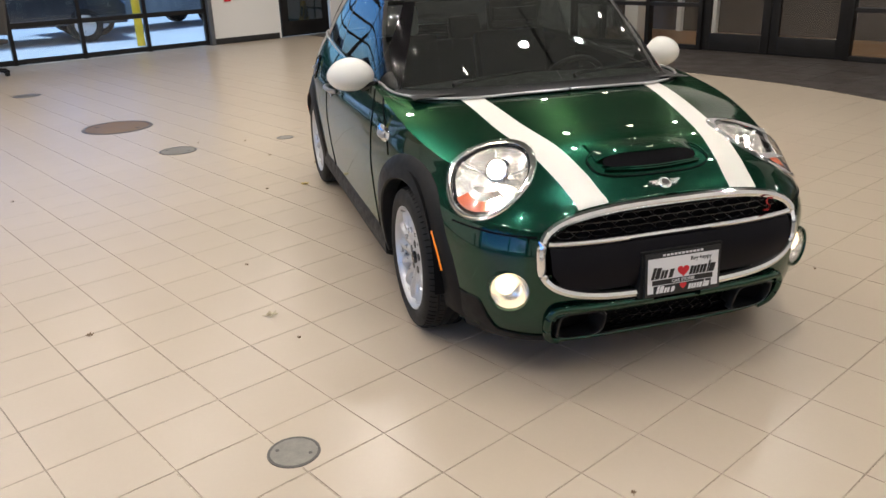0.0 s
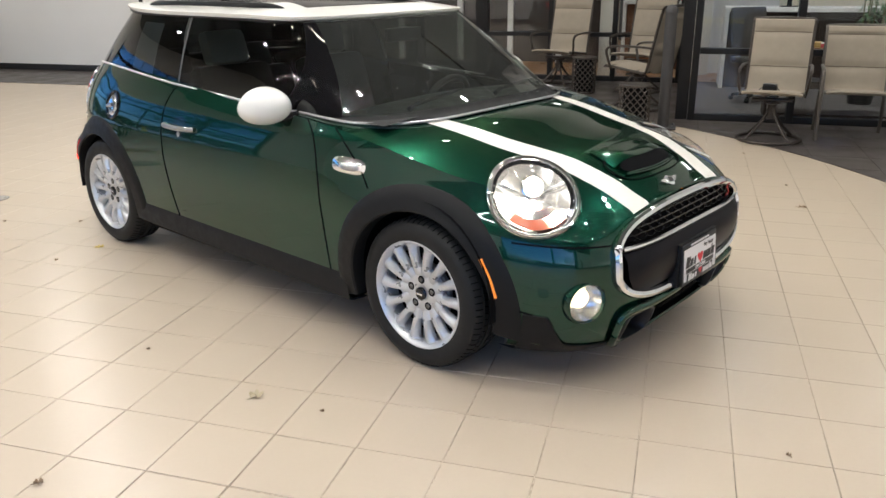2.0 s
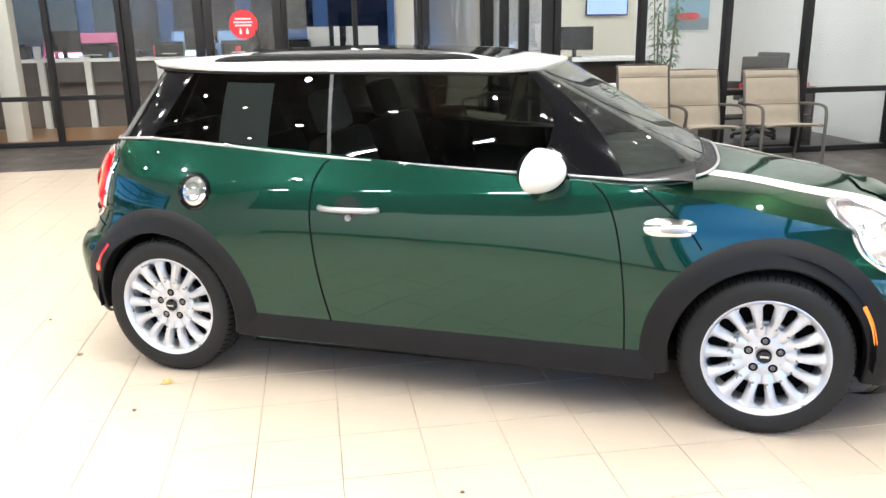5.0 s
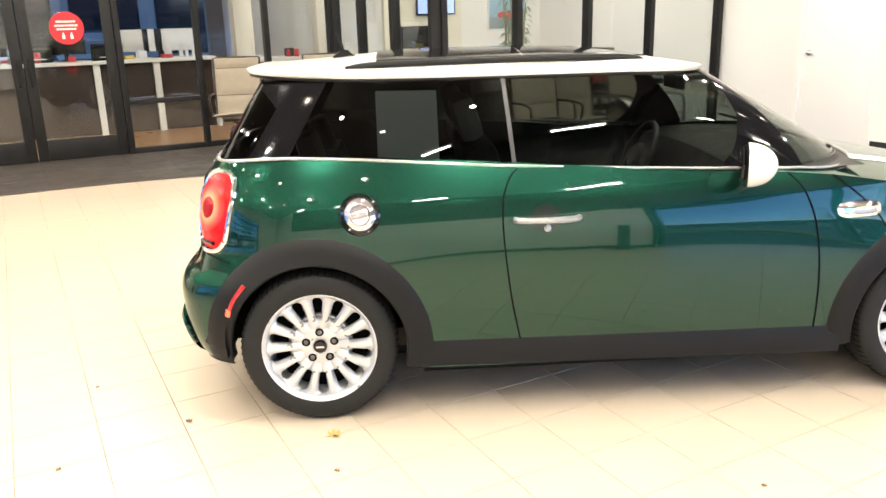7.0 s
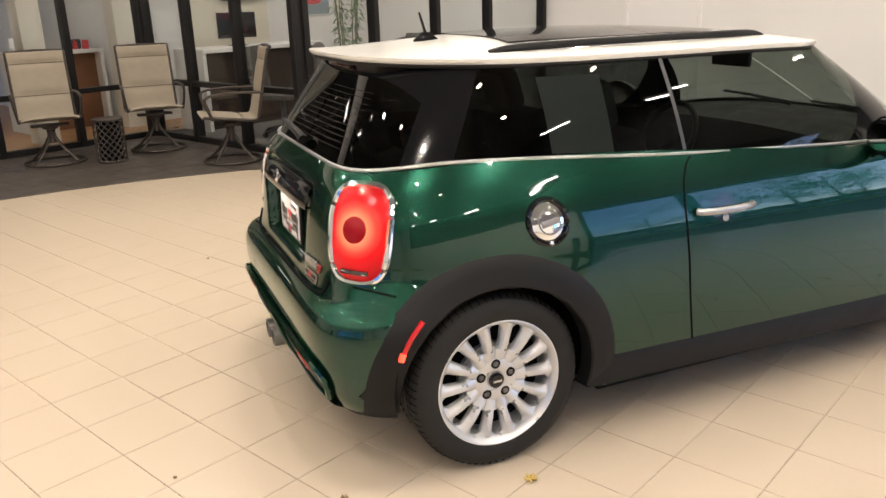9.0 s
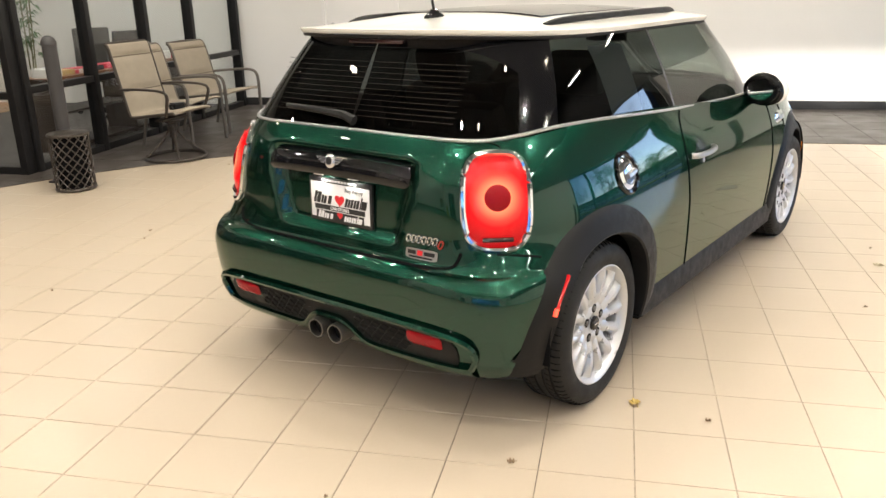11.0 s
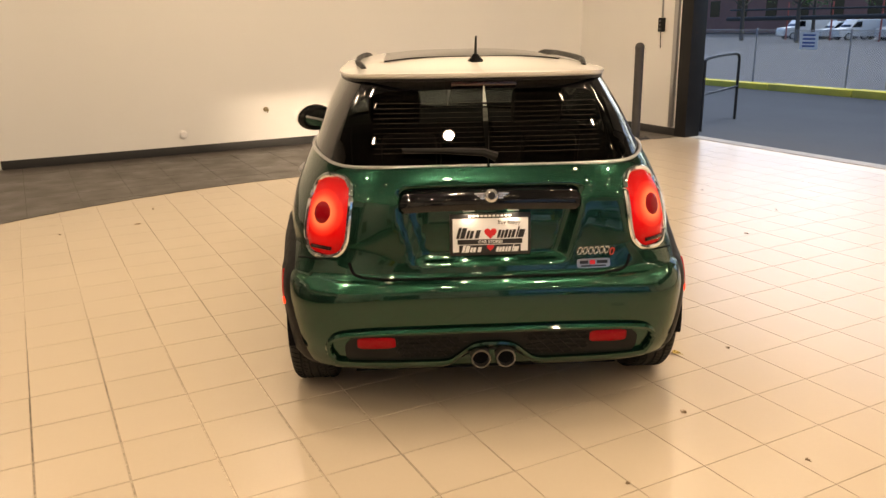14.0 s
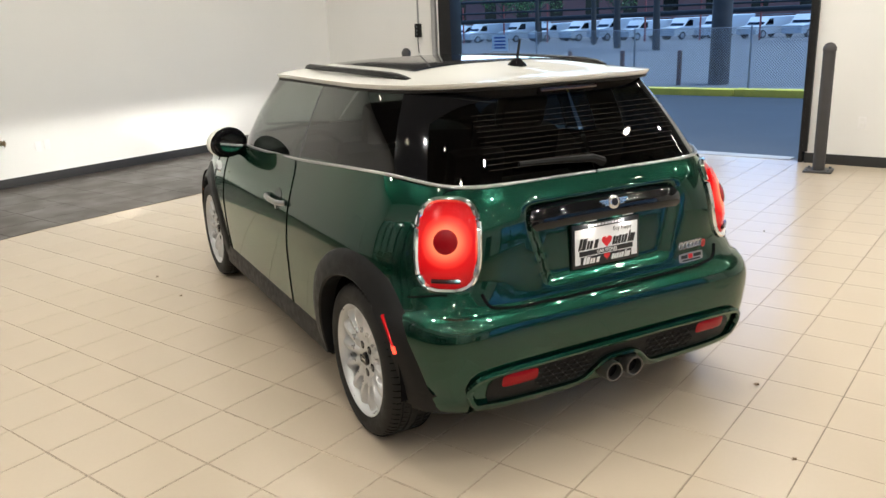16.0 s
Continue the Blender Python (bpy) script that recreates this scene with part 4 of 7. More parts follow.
for sgn in (1, -1):
    # sills
    bm = bmesh.new()
    rows = []
    for z, off in ((0.172, -0.10), (0.180, -0.012), (0.190, 0.012), (0.24, 0.016), (0.295, 0.010), (0.312, 0.003)):
        rows.append([(lambda x: (x, sgn * (side_y(x, 0.26) + off), z + 0.03 * (0.9 - x) / 1.8))(-0.90 + 1.76 * k / 40) for k in range(41)])
    sheet(bm, rows)
    bmesh.ops.recalc_face_normals(bm, faces=bm.faces)
    part("sill", bm, M_PLASTIC, car, "matt black plastic sill")
    # shut lines
    seam("side", [(-0.455, 0.985), (-0.485, 0.955), (-0.515, 0.88), (-0.52, 0.75), (-0.495, 0.52), (-0.455, 0.315)], sgn=sgn)
    seam("side", [(0.60, 0.935), (0.66, 0.87), (0.705, 0.74), (0.735, 0.52), (0.745, 0.30)], sgn=sgn)
    seam("side", [(0.78, 0.92), (0.86, 0.86), (0.95, 0.78), (1.0, 0.71)], sgn=sgn)
    seam("side", [(1.655, 0.60), (1.75, 0.597), (1.83, 0.594)], sgn=sgn)
    seam("front", [(0.68, 0.594), (0.60, 0.592), (0.53, 0.590)], sgn=sgn)
    seam("side", [(-1.575, 0.655), (-1.64, 0.668), (-1.68, 0.672)], sgn=sgn)
    seam("side", [(1.63, 0.335), (1.70, 0.335), (1.76, 0.32)], sgn=sgn)
    # belt line of bright metal, round the glass and in front of the cowl
    bm = bmesh.new()
    tube(bm, [cowl_edge(q, 1.0, sgn) for q in GA[::2]], 0.0068, 8, flat=0.9)
    part("belt_moulding", bm, M_BRIGHT, car, "bright metal belt moulding")
    # black lower edge of the front bumper, tall at the arch
    bm = bmesh.new()
    rows = []
    tall = pchip((0.0, 0.20, 0.32, 0.45, 1.0), (0.335, 0.330, 0.255, 0.205, 0.19))
    for g, off in ((0.0, -0.02), (0.0, 0.006), (0.5, 0.009), (0.96, 0.007), (1.0, -0.006)):
        rows.append([skin_point(0.82 - 0.57 * k / 40, 0.160 + (tall(k / 40) - 0.160) * g, off, sgn) for k in range(41)])
    sheet(bm, rows)
    bmesh.ops.recalc_face_normals(bm, faces=bm.faces)
    part("bumper_corner_trim", bm, M_PLASTIC, car, "black plastic lower bumper edge")
    bm = bmesh.new()
    rows = []
    for z, off in ((0.235, -0.02), (0.24, 0.006), (0.33, 0.010), (0.43, 0.006), (0.44, -0.004)):
        rows.append([on_side(-1.595 - 0.16 * k / 12 * (1 - 0.65 * (z - 0.24) / 0.2), z, off, sgn) for k in range(13)])
    sheet(bm, rows)
    bmesh.ops.recalc_face_normals(bm, faces=bm.faces)
    part("rear_corner_trim", bm, M_PLASTIC, car)
    # side markers
    for name, mt, pts in (("front_marker", M_AMBER, ((1.555, 0.53), (1.59, 0.46), (1.612, 0.385))), ("rear_marker", M_RED, ((-1.515, 0.585), (-1.56, 0.53), (-1.587, 0.47)))):
        bm = bmesh.new()
        tube(bm, [on_side(x, z, 0.010, sgn) for x, z in along(pts, 10)], 0.0095, 8)
        mk = part(name, bm, mt, car, "lit amber marker lamp" if mt is M_AMBER else "red marker lamp")
        if mt is M_RED:
            bm = bmesh.new()
            tube(bm, [on_side(x, z, 0.012, sgn) for x, z in along(((-1.583, 0.490), (-1.590, 0.464)), 3)], 0.0105, 8)
            part("marker_bulb", bm, M_REDGLOW, mk)
    # side scuttle
    put = lambda x, z, off=0.004: on_side(x, z, off, sgn)
    sc = part("side_scuttle", dome(bmesh.new(), (0.885, 0.785), 0.092, 0.033, 3, put, 0.014), M_CHROME, car, "chrome side scuttle")
    part("scuttle_lamp", dome(bmesh.new(), (0.90, 0.783), 0.05, 0.015, 3, lambda x, z, off=0: on_side(x, z, off + 0.012, sgn), 0.010), M_SATIN, sc)
    # door handle over a flush disc, darkened in place of the hollow dish's shade
    part("handle_dish_shade", dome(bmesh.new(), (-0.355, 0.803), 0.056, 0.050, 2, lambda x, z, off=0: on_side(x, z, 0.0015, sgn), 0.0), M_DISHSHADE, car)
    bm = bmesh.new()
    tube(bm, [on_side(x, 0.803, o, sgn) for x, o in ((-0.475, 0.004), (-0.465, 0.022), (-0.42, 0.034), (-0.34, 0.036), (-0.27, 0.030), (-0.235, 0.018), (-0.228, 0.004))], 0.0125, 10)
    part("door_handle", bm, M_SATIN, car, "chrome door handle")
    part("door_lock", dome(bmesh.new(), (-0.352, 0.768), 0.014, 0.014, 2, lambda x, z, off=0: on_side(x, z, off + 0.004, sgn), 0.004), M_SATIN, car)
    # mirror
    bm = bmesh.new()
    bmesh.ops.create_uvsphere(bm, u_segments=32, v_segments=20, radius=1)
    for v in bm.verts:
        x, y, z = v.co
        sx = 0.105 if x > 0 else 0.03
        v.co = (x * sx, y * 0.118 * (1 - 0.1 * z), z * 0.082)
    back = bm.copy()
    bmesh.ops.delete(bm, geom=[f for f in bm.faces if f.calc_center_median().x < -0.004], context="FACES")
    bmesh.ops.delete(back, geom=[f for f in back.faces if f.calc_center_median().x >= -0.004], context="FACES")
    mirror = part("door_mirror", bm, M_WHITE, car, "white door mirror cap", at=Matrix.Translation((0.405, sgn * 0.868, 0.985)) @ pose(0, 0, 0, 0, 0, 20 * sgn))
    part("mirror_housing", back, M_GLOSSBLACK, mirror, "black mirror housing")
    part("mirror_bezel", lathe(bmesh.new(), [(0.0, 0.0), (0.80, 0.0), (0.98, 0.2), (1.0, 0.5)], 32, Matrix.Translation((-0.034, 0, 0)) @ Matrix.Diagonal((0.03, 0.100, 0.070, 1)) @ pose(0, 0, 0, 0, 90, 0)), M_GLOSSBLACK, mirror)
    part("mirror_glass", lathe(bmesh.new(), [(0.0, -0.03), (0.78, 0.0)], 32, Matrix.Translation((-0.0352, 0, 0)) @ Matrix.Diagonal((0.02, 0.094, 0.066, 1)) @ pose(0, 0, 0, 0, 90, 0)), M_CHROME, mirror)
    bm = bmesh.new()
    tube(bm, [(0.42, sgn * 0.845, 0.935), (0.45, sgn * 0.80, 0.925), (0.50, sgn * 0.755, 0.94)], lambda f: 0.034 - 0.008 * f, 10, flat=0.75)
    part("mirror_foot", bm, M_GLOSSBLACK, car)

    # headlamp: ring, bowl and lens follow the skin
    ax = Vector((HEAD_AXIS.x, sgn * HEAD_AXIS.y, HEAD_AXIS.z))
    C = Vector((HEAD.x, sgn * HEAD.y, HEAD.z))
    rot = ax.to_track_quat("Z", "Y").to_matrix()
    ex, ey = rot @ Vector((1, 0, 0)), rot @ Vector((0, 1, 0))

    def on_lamp(r, a, off):
        p = C + ex * (r * math.cos(a)) + ey * (r * math.sin(a))
        hit = SKIN.ray_cast(p + ax * 0.5, -ax)[0] or p
        return hit + ax * off

    def lamp_rings(prof, n=56, a0=0.0, a1=360.0):
        bm = bmesh.new()
        whole = a1 - a0 >= 360
        sheet(bm, [[on_lamp(r, radians(a0 + (a1 - a0) * k / (n if whole else n - 1)), off) for k in range(n)] for r, off in prof], closed=whole)
        bmesh.ops.recalc_face_normals(bm, faces=bm.faces)
        return bm
    R = HEAD_R
    lampo = part("headlamp", lamp_rings([(R - 0.024, -0.03), (R - 0.022, 0.002), (R - 0.019, 0.009), (R - 0.014, 0.011), (R - 0.010, 0.008), (R - 0.005, 0.009), (R - 0.001, 0.004), (R, -0.010)]), M_CHROME, car, "round headlamp with a chrome ring, lit")
    part("reflector", lamp_rings([(0.001, -0.085), (0.04, -0.083), (0.075, -0.072), (0.105, -0.055), (R - 0.03, -0.02), (R - 0.023, -0.006)]), M_BOWL, lampo)
    part("inner_bezel", lamp_rings([(R - 0.036, -0.022), (R - 0.029, -0.012), (R - 0.022, -0.004)]), M_GLOSSBLACK, lampo)
    part("turn_lens", lamp_rings([(R - 0.078, -0.034), (R - 0.055, -0.016), (R - 0.036, -0.003)], 24, 224, 318), M_ORANGE, lampo, "orange turn-signal lens")
    for a in (20, 160):
        part("reflector_rib", lamp_rings([(0.05, -0.07), (0.08, -0.055), (R - 0.04, -0.010)], 4, a - 2, a + 2), M_SATIN, lampo)
    pm = bmesh.new()
    lathe(pm, [(0.0, 0.0), (0.018, -0.004), (0.030, -0.016), (0.034, -0.04)], 32, Matrix.Translation(on_lamp(0.035, radians(75), -0.028)) @ rot.to_4x4())
    part("projector", pm, M_HEADGLOW, lampo, "glowing projector")
    part("projector_ring", lathe(bmesh.new(), [(0.034, -0.02), (0.038, -0.006), (0.045, -0.008), (0.050, -0.03)], 32, Matrix.Translation(on_lamp(0.035, radians(75), -0.030)) @ rot.to_4x4()), M_CHROME, lampo)
    part("lens", lamp_rings([(0.001, 0.022), (0.05, 0.021), (0.09, 0.016), (0.118, 0.010), (R - 0.022, 0.002)]), M_LENS, lampo)
    glow = new("headlamp_bulb", bpy.data.lights.new("headlamp_bulb", "POINT"))
    glow.data.energy, glow.data.color, glow.data.shadow_soft_size = 0.85, (1.0, 0.90, 0.75), 0.014
    glow.matrix_world = CAR @ Matrix.Translation(on_lamp(0.02, radians(100), -0.024))
    # low beam under a flat shield that cuts it off at the top
    src = on_lamp(0.045, radians(270), -0.040)
    bulb = new("headlamp_beam", bpy.data.lights.new("headlamp_beam", "SPOT"))
    bulb.data.energy, bulb.data.color, bulb.data.spot_size, bulb.data.spot_blend, bulb.data.shadow_soft_size = 600, (1.0, 0.94, 0.86), radians(66), 1.0, 0.002
    bulb.matrix_world = CAR @ look(src, src + Vector((5, -sgn * 0.15, -0.5)))
    shield = bx(src.x - 0.02, src.x + 0.045, src.y - 0.045, src.y + 0.045, src.z + 0.001, src.z + 0.0025)
    box(shield, src.x + 0.0452, src.x + 0.047, src.y - 0.045, src.y + 0.045, src.z - 0.0011, src.z + 0.0025)
    part("beam_shield", shield, M_SATIN, lampo)

    # fog lamp
    ax = Vector((0.90, sgn * 0.42, 0.02)).normalized()
    base = Matrix.Translation((FOG.x, sgn * FOG.y, FOG.z)) @ ax.to_track_quat("Z", "Y").to_matrix().to_4x4()
    fog = part("fog_lamp", lathe(bmesh.new(), [(0.068, -0.05), (0.070, -0.004), (0.074, 0.006), (0.080, 0.005), (0.084, -0.006), (0.086, -0.03)], 40), M_PAINT, car, "round fog lamp, lit", at=base)
    part("fog_bowl", lathe(bmesh.new(), [(0.0, -0.05), (0.035, -0.047), (0.055, -0.034), (0.069, -0.006)], 36), M_BOWL, fog)
    part("fog_projector", lathe(bmesh.new(), [(0.0, -0.004), (0.018, -0.007), (0.036, -0.018), (0.041, -0.04)], 28, Matrix.Translation((0.016 * sgn, 0.016, 0.0))), M_FOGGLOW, fog)
    part("fog_lens", lathe(bmesh.new(), [(0.0, 0.014), (0.03, 0.012), (0.068, 0.002)], 36), M_LENS, fog)
    glow = new("fog_bulb", bpy.data.lights.new("fog_bulb", "POINT"))
    glow.data.energy, glow.data.color, glow.data.shadow_soft_size = 0.010, (1.0, 0.86, 0.62), 0.008
    glow.matrix_world = CAR @ base @ Matrix.Translation((0.02 * sgn, -0.025, -0.004))

    # stripes on the bonnet
    bm = bmesh.new()
    rows = []
    inner, outer_y = pchip((0.95, 1.3, 1.6, 1.92), (0.41, 0.37, 0.315, 0.252)), pchip((0.95, 1.3, 1.6, 1.92), (0.50, 0.475, 0.43, 0.370))
    for k in range(61):
        x = 0.975 + (1.93 - 0.975) * k / 60
        row = []
        for i in range(9):
            y = inner(x) + (outer_y(x) - inner(x)) * i / 8
            xx = x - 0.33 * max(0, y - 0.2) ** 2 if k < 2 else x
            hit = SKIN.ray_cast(Vector((xx, sgn * y, 2.0)), Vector((0, 0, -1)))[0]
            row.append(hit + Vector((0.0008, 0, 0.0018)))
        rows.append(row)
    sheet(bm, rows)
    bmesh.ops.recalc_face_normals(bm, faces=bm.faces)
    part("bonnet_stripe", bm, M_STRIPE, car, "white bonnet stripe")

    # tail lamp
    ta = Vector((-0.76, sgn * 0.63, 0.16)).normalized()
    tc = on_rear(sgn * 0.636, 0.840, 0.0)
    th = Vector((0, 0, 1)).cross(ta).normalized() * sgn
    tv = ta.cross(Vector((0, 0, 1)).cross(ta)).normalized()

    def put(a, b, off=0.0):
        p = tc + th * a + tv * b
        hit = SKIN.ray_cast(p + ta * 0.3, -ta)[0] or p
        return hit + ta * off
    bm = bmesh.new()
    tube(bm, oval((0, 0), 0.109, 0.156, 72, 3.2, lambda y, z: put(y, z, 0.004)), 0.0115, 8, closed=True)
    tail = part("tail_lamp", bm, M_CHROME, car, "upright red tail lamp in a chrome rim, lit")
    lit = tail_material(put(0, 0.014, 0.02))
    part("lens", dome(bmesh.new(), (0, 0), 0.104, 0.151, 3.2, lambda y, z, o=0: put(y, z, 0.006 + o), 0.014, 14, 64, 0.16, 1.0), lit, tail, "glowing red lens")
    part("inner_lens", dome(bmesh.new(), (0, 0.022), 0.077, 0.104, 3.4, lambda y, z, o=0: put(y, z, 0.0195 + o), 0.003, 10, 56, 0.30, 1.0), lit, tail)
    part("centre", dome(bmesh.new(), (0, 0.014), 0.043, 0.043, 2.0, lambda y, z, o=0: put(y, z, 0.023 + o), 0.008, 5, 32), M_REDDULL, tail, "dark red round centre")
    bm = bmesh.new()
    tube(bm, [put(d, -0.122, 0.016) for d in (-0.05, -0.02, 0.0, 0.02, 0.05)], 0.008, 6)
    part("reversing_strip", bm, mat("dark_lens", (0.03, 0.008, 0.008), 0.15), tail)

    # rear reflector lamp in the bumper
    part("bumper_reflector", dome(bmesh.new(), (0.452, 0.369), 0.074, 0.026, 5, lambda y, z, o=0: on_rear(sgn * y, z, 0.012 + o), 0.008), M_REDDULL, car, "red bumper reflector")
    # exhaust
    bm = bmesh.new()
    lathe(bm, [(0.032, 0.0), (0.037, 0.0), (0.0385, 0.005), (0.0385, 0.12), (0.032, 0.12)], 32, Matrix.Translation((-1.845, sgn * 0.049, 0.297)) @ pose(0, 0, 0, 0, 90, 0), closed=True)
    ex = part("exhaust_tip", bm, M_DARKSTEEL, car, "round steel exhaust tip")
    part("exhaust_bore", lathe(bmesh.new(), [(0.0, 0.03), (0.033, 0.03)], 24, Matrix.Translation((-1.845, sgn * 0.049, 0.297)) @ pose(0, 0, 0, 0, 90, 0)), M_CAVITY, ex)

    # roof rail
    bm = bmesh.new()
    pts = [(0.12, 0.485, -0.012), (0.05, 0.50, 0.010), (-0.15, 0.525, 0.016), (-0.5, 0.535, 0.018), (-0.85, 0.525, 0.013), (-1.02, 0.50, 0.003), (-1.10, 0.485, -0.012)]

    def roof_at(x, y):
        lo, hi = 0.0, 1.2
        for _ in range(24):
            q = (lo + hi) / 2
            dx = (x + 0.55) / q
            a = RT["a_f"] + 0.55 if dx > 0 else RT["a_r"] - 0.55
            if (abs(dx) / a) ** 5 + (y / q / RT["w"]) ** 5 > 1:
                lo = q
            else:
                hi = q
        return roof_z(x, min(q, 1))
    tube(bm, [(x, sgn * y, roof_at(x, y) + dz) for x, y, dz in along(pts, 28)], 0.012, 8, flat=1.1)
    part("roof_rail", bm, M_PLASTIC, car, "black roof rail")
    # wiper
    bm = bmesh.new()
    y0 = -0.50 if sgn < 0 else 0.10
    tube(bm, [(0.86 + 0.06, y0, 0.975), (0.90, y0 + 0.06, 0.985), (0.89, y0 + 0.25, 1.0), (0.86 if sgn < 0 else 0.86, y0 + 0.42, 1.008)], lambda f: 0.012 - 0.006 * f, 8)
    part("wiper", bm, M_PLASTIC, car, "black windscreen wiper")

# cowl
bm = bmesh.new()
front = [(q, 1) for q in GA if outline(q, **GB)[0] > 0.56][::-1] + [(q, -1) for q in GA[1:] if outline(q, **GB)[0] > 0.56]
sheet(bm, [[cowl_edge(q, g, s) - Vector((0, 0, 0.010 if 0 < g < 0.9 else 0.002)) for q, s in front] for g in (-0.15, 0.05, 0.4, 0.7, 0.85, 0.95)])
bmesh.ops.recalc_face_normals(bm, faces=bm.faces)
part("cowl", bm, M_PLASTIC, car, "black cowl panel")

# grille: bright frame, mesh above, black band below
gc = (0.0, 0.515)
bm = bmesh.new()
ringp = oval(gc, 0.528, 0.160, 80, 3.1, lambda y, z: on_front(y, z, 0.012))
tube(bm, ringp, 0.017, 8, closed=True)
grille = part("grille", bm, M_CHROME, car, "wide grille in a chrome frame")
bm = bmesh.new()
rows = []
for k in range(9):
    f = k / 8
    rows.append(oval(gc, max(0.53 * f, 0.001), max(0.162 * f, 0.001), 64, 3.0, lambda y, z: on_front(y, z, -0.055 + 0.03 * f ** 6)))
sheet(bm, rows, closed=True)
bmesh.ops.recalc_face_normals(bm, faces=bm.faces)
part("grille_backing", bm, M_CAVITY, grille)


def in_grille(y, z, s=1.0):
    return (abs(y) / (0.515 * s)) ** 3.1 + (abs(z - 0.515) / (0.15 * s)) ** 3.1 < 1


bm = bmesh.new()
hx, hz = 0.062, 0.027
for r in range(4):
    for c in range(-9, 10):
        y0, z0 = (c + 0.5 * (r % 2)) * hx, 0.594 + r * hz * 0.80
        if not in_grille(y0, z0, 0.97):
            continue
        tube(bm, [on_front(y0 + dy * hx / 2, z0 + dz * hz / 2, -0.006) for dy, dz in ((-1, 0), (-0.55, 0.8), (0.55, 0.8), (1, 0), (0.55, -0.8), (-0.55, -0.8))], 0.0032, 5, closed=True)
part("grille_mesh", bm, M_GLOSSBLACK, grille, "gloss black honeycomb mesh")
bm = bmesh.new()
tube(bm, [on_front(-0.50 + k * 0.025, 0.572, 0.012) for k in range(41)], 0.0105, 8, flat=0.9)
part("grille_bar", bm, M_CHROME, grille)
bm = bmesh.new()
rows = []
for z, off in ((0.562, -0.02), (0.556, 0.010), (0.53, 0.024), (0.47, 0.028), (0.42, 0.022), (0.385, 0.008), (0.378, -0.02)):
    half = 0.50 * (1 - (abs(z - 0.515) / 0.16) ** 3.1) ** (1 / 3.1)
    rows.append([on_front(-half + 2 * half * k / 40, z, off) for k in range(41)])
sheet(bm, rows)
bmesh.ops.recalc_face_normals(bm, faces=bm.faces)
part("bumper_band", bm, mat("dark_bumper_band", (0.006, 0.0055, 0.008), 0.35, 0, 0.0, 0.12), grille, "smooth black bumper band")
bm = bmesh.new()
tube(bm, [(front_x(-0.395, 0.61) + 0.01, 0.395 + a, 0.615 + b) for a, b in ((-0.016, -0.022), (0.004, -0.024), (0.012, -0.010), (0.0, 0.0), (-0.010, 0.010), (0.0, 0.024), (0.018, 0.022))], 0.004, 6)
part("grille_emblem", bm, mat("red_metal", (0.5, 0.05, 0.05), 0.25, 0.7), grille, "red and silver emblem")

# lower intake with two brake ducts
bm = bmesh.new()
rows = []
for k in range(7):
    f = k / 6
    rows.append(oval((0, 0.233), max(0.485 * f, 0.001), max(0.068 * f, 0.001), 72, 6, lambda y, z: on_front(y, z, -0.08 * (1 - f ** 8) + 0.004)))
sheet(bm, rows, closed=True)
bmesh.ops.recalc_face_normals(bm, faces=bm.faces)
intake = part("lower_intake", bm, M_CAVITY, car, "black lower air intake")
bm = bmesh.new()
tube(bm, oval((0, 0.233), 0.492, 0.070, 80, 6, lambda y, z: on_front(y, z, 0.008)), 0.008, 8, closed=True)
part("intake_surround", bm, M_PAINT, intake)
for sgn in (1, -1):
    # brake duct: a rounded rim with deep walls
    bm = bmesh.new()
    rows = [oval((sgn * 0.368, 0.240), 0.094 * f, 0.063 * f, 44, 4.5, lambda y, z: on_front(y, z, off)) for f, off in ((1.0, -0.012), (1.0, 0.012), (0.96, 0.019), (0.90, 0.019), (0.85, 0.010), (0.82, -0.03), (0.76, -0.085))]
    V = sheet(bm, rows, closed=True)
    bm.faces.new(V[-1])
    bmesh.ops.recalc_face_normals(bm, faces=bm.faces)
    part("brake_duct", bm, M_DUCT, intake, "satin black brake duct")
    # body-coloured blade over and outside the duct
    bm = bmesh.new()
    way = along([(0.10, 0.318), (0.30, 0.320), (0.44, 0.322), (0.485, 0.305), (0.497, 0.255), (0.480, 0.190), (0.44, 0.168)], 48)
    tube(bm, [on_front(sgn * y, z, 0.014) for y, z in way], 0.017, 10)
    part("intake_blade", bm, M_PAINT, intake, "green blade round the duct")
bm = bmesh.new()
for r in range(5):
    for c in range(-6, 7):
        y0, z0 = (c + 0.5 * (r % 2)) * 0.044, 0.190 + r * 0.024
        if abs(y0) < 0.262:
            tube(bm, [on_front(y0 + dy * 0.022, z0 + dz * 0.015, -0.028) for dy, dz in ((-1, 0), (-0.5, 0.8), (0.5, 0.8), (1, 0), (0.5, -0.8), (-0.5, -0.8))], 0.0028, 4, closed=True)
part("intake_mesh", bm, M_GLOSSBLACK, intake)
bm = bmesh.new()
rows = [[on_front(-0.70 + 1.4 * k / 40, z, o) for k in range(41)] for z, o in ((0.150, -0.06), (0.150, 0.002), (0.165, 0.010), (0.180, 0.004))]
sheet(bm, rows)
bmesh.ops.recalc_face_normals(bm, faces=bm.faces)
part("front_lip", bm, M_PLASTIC, car)

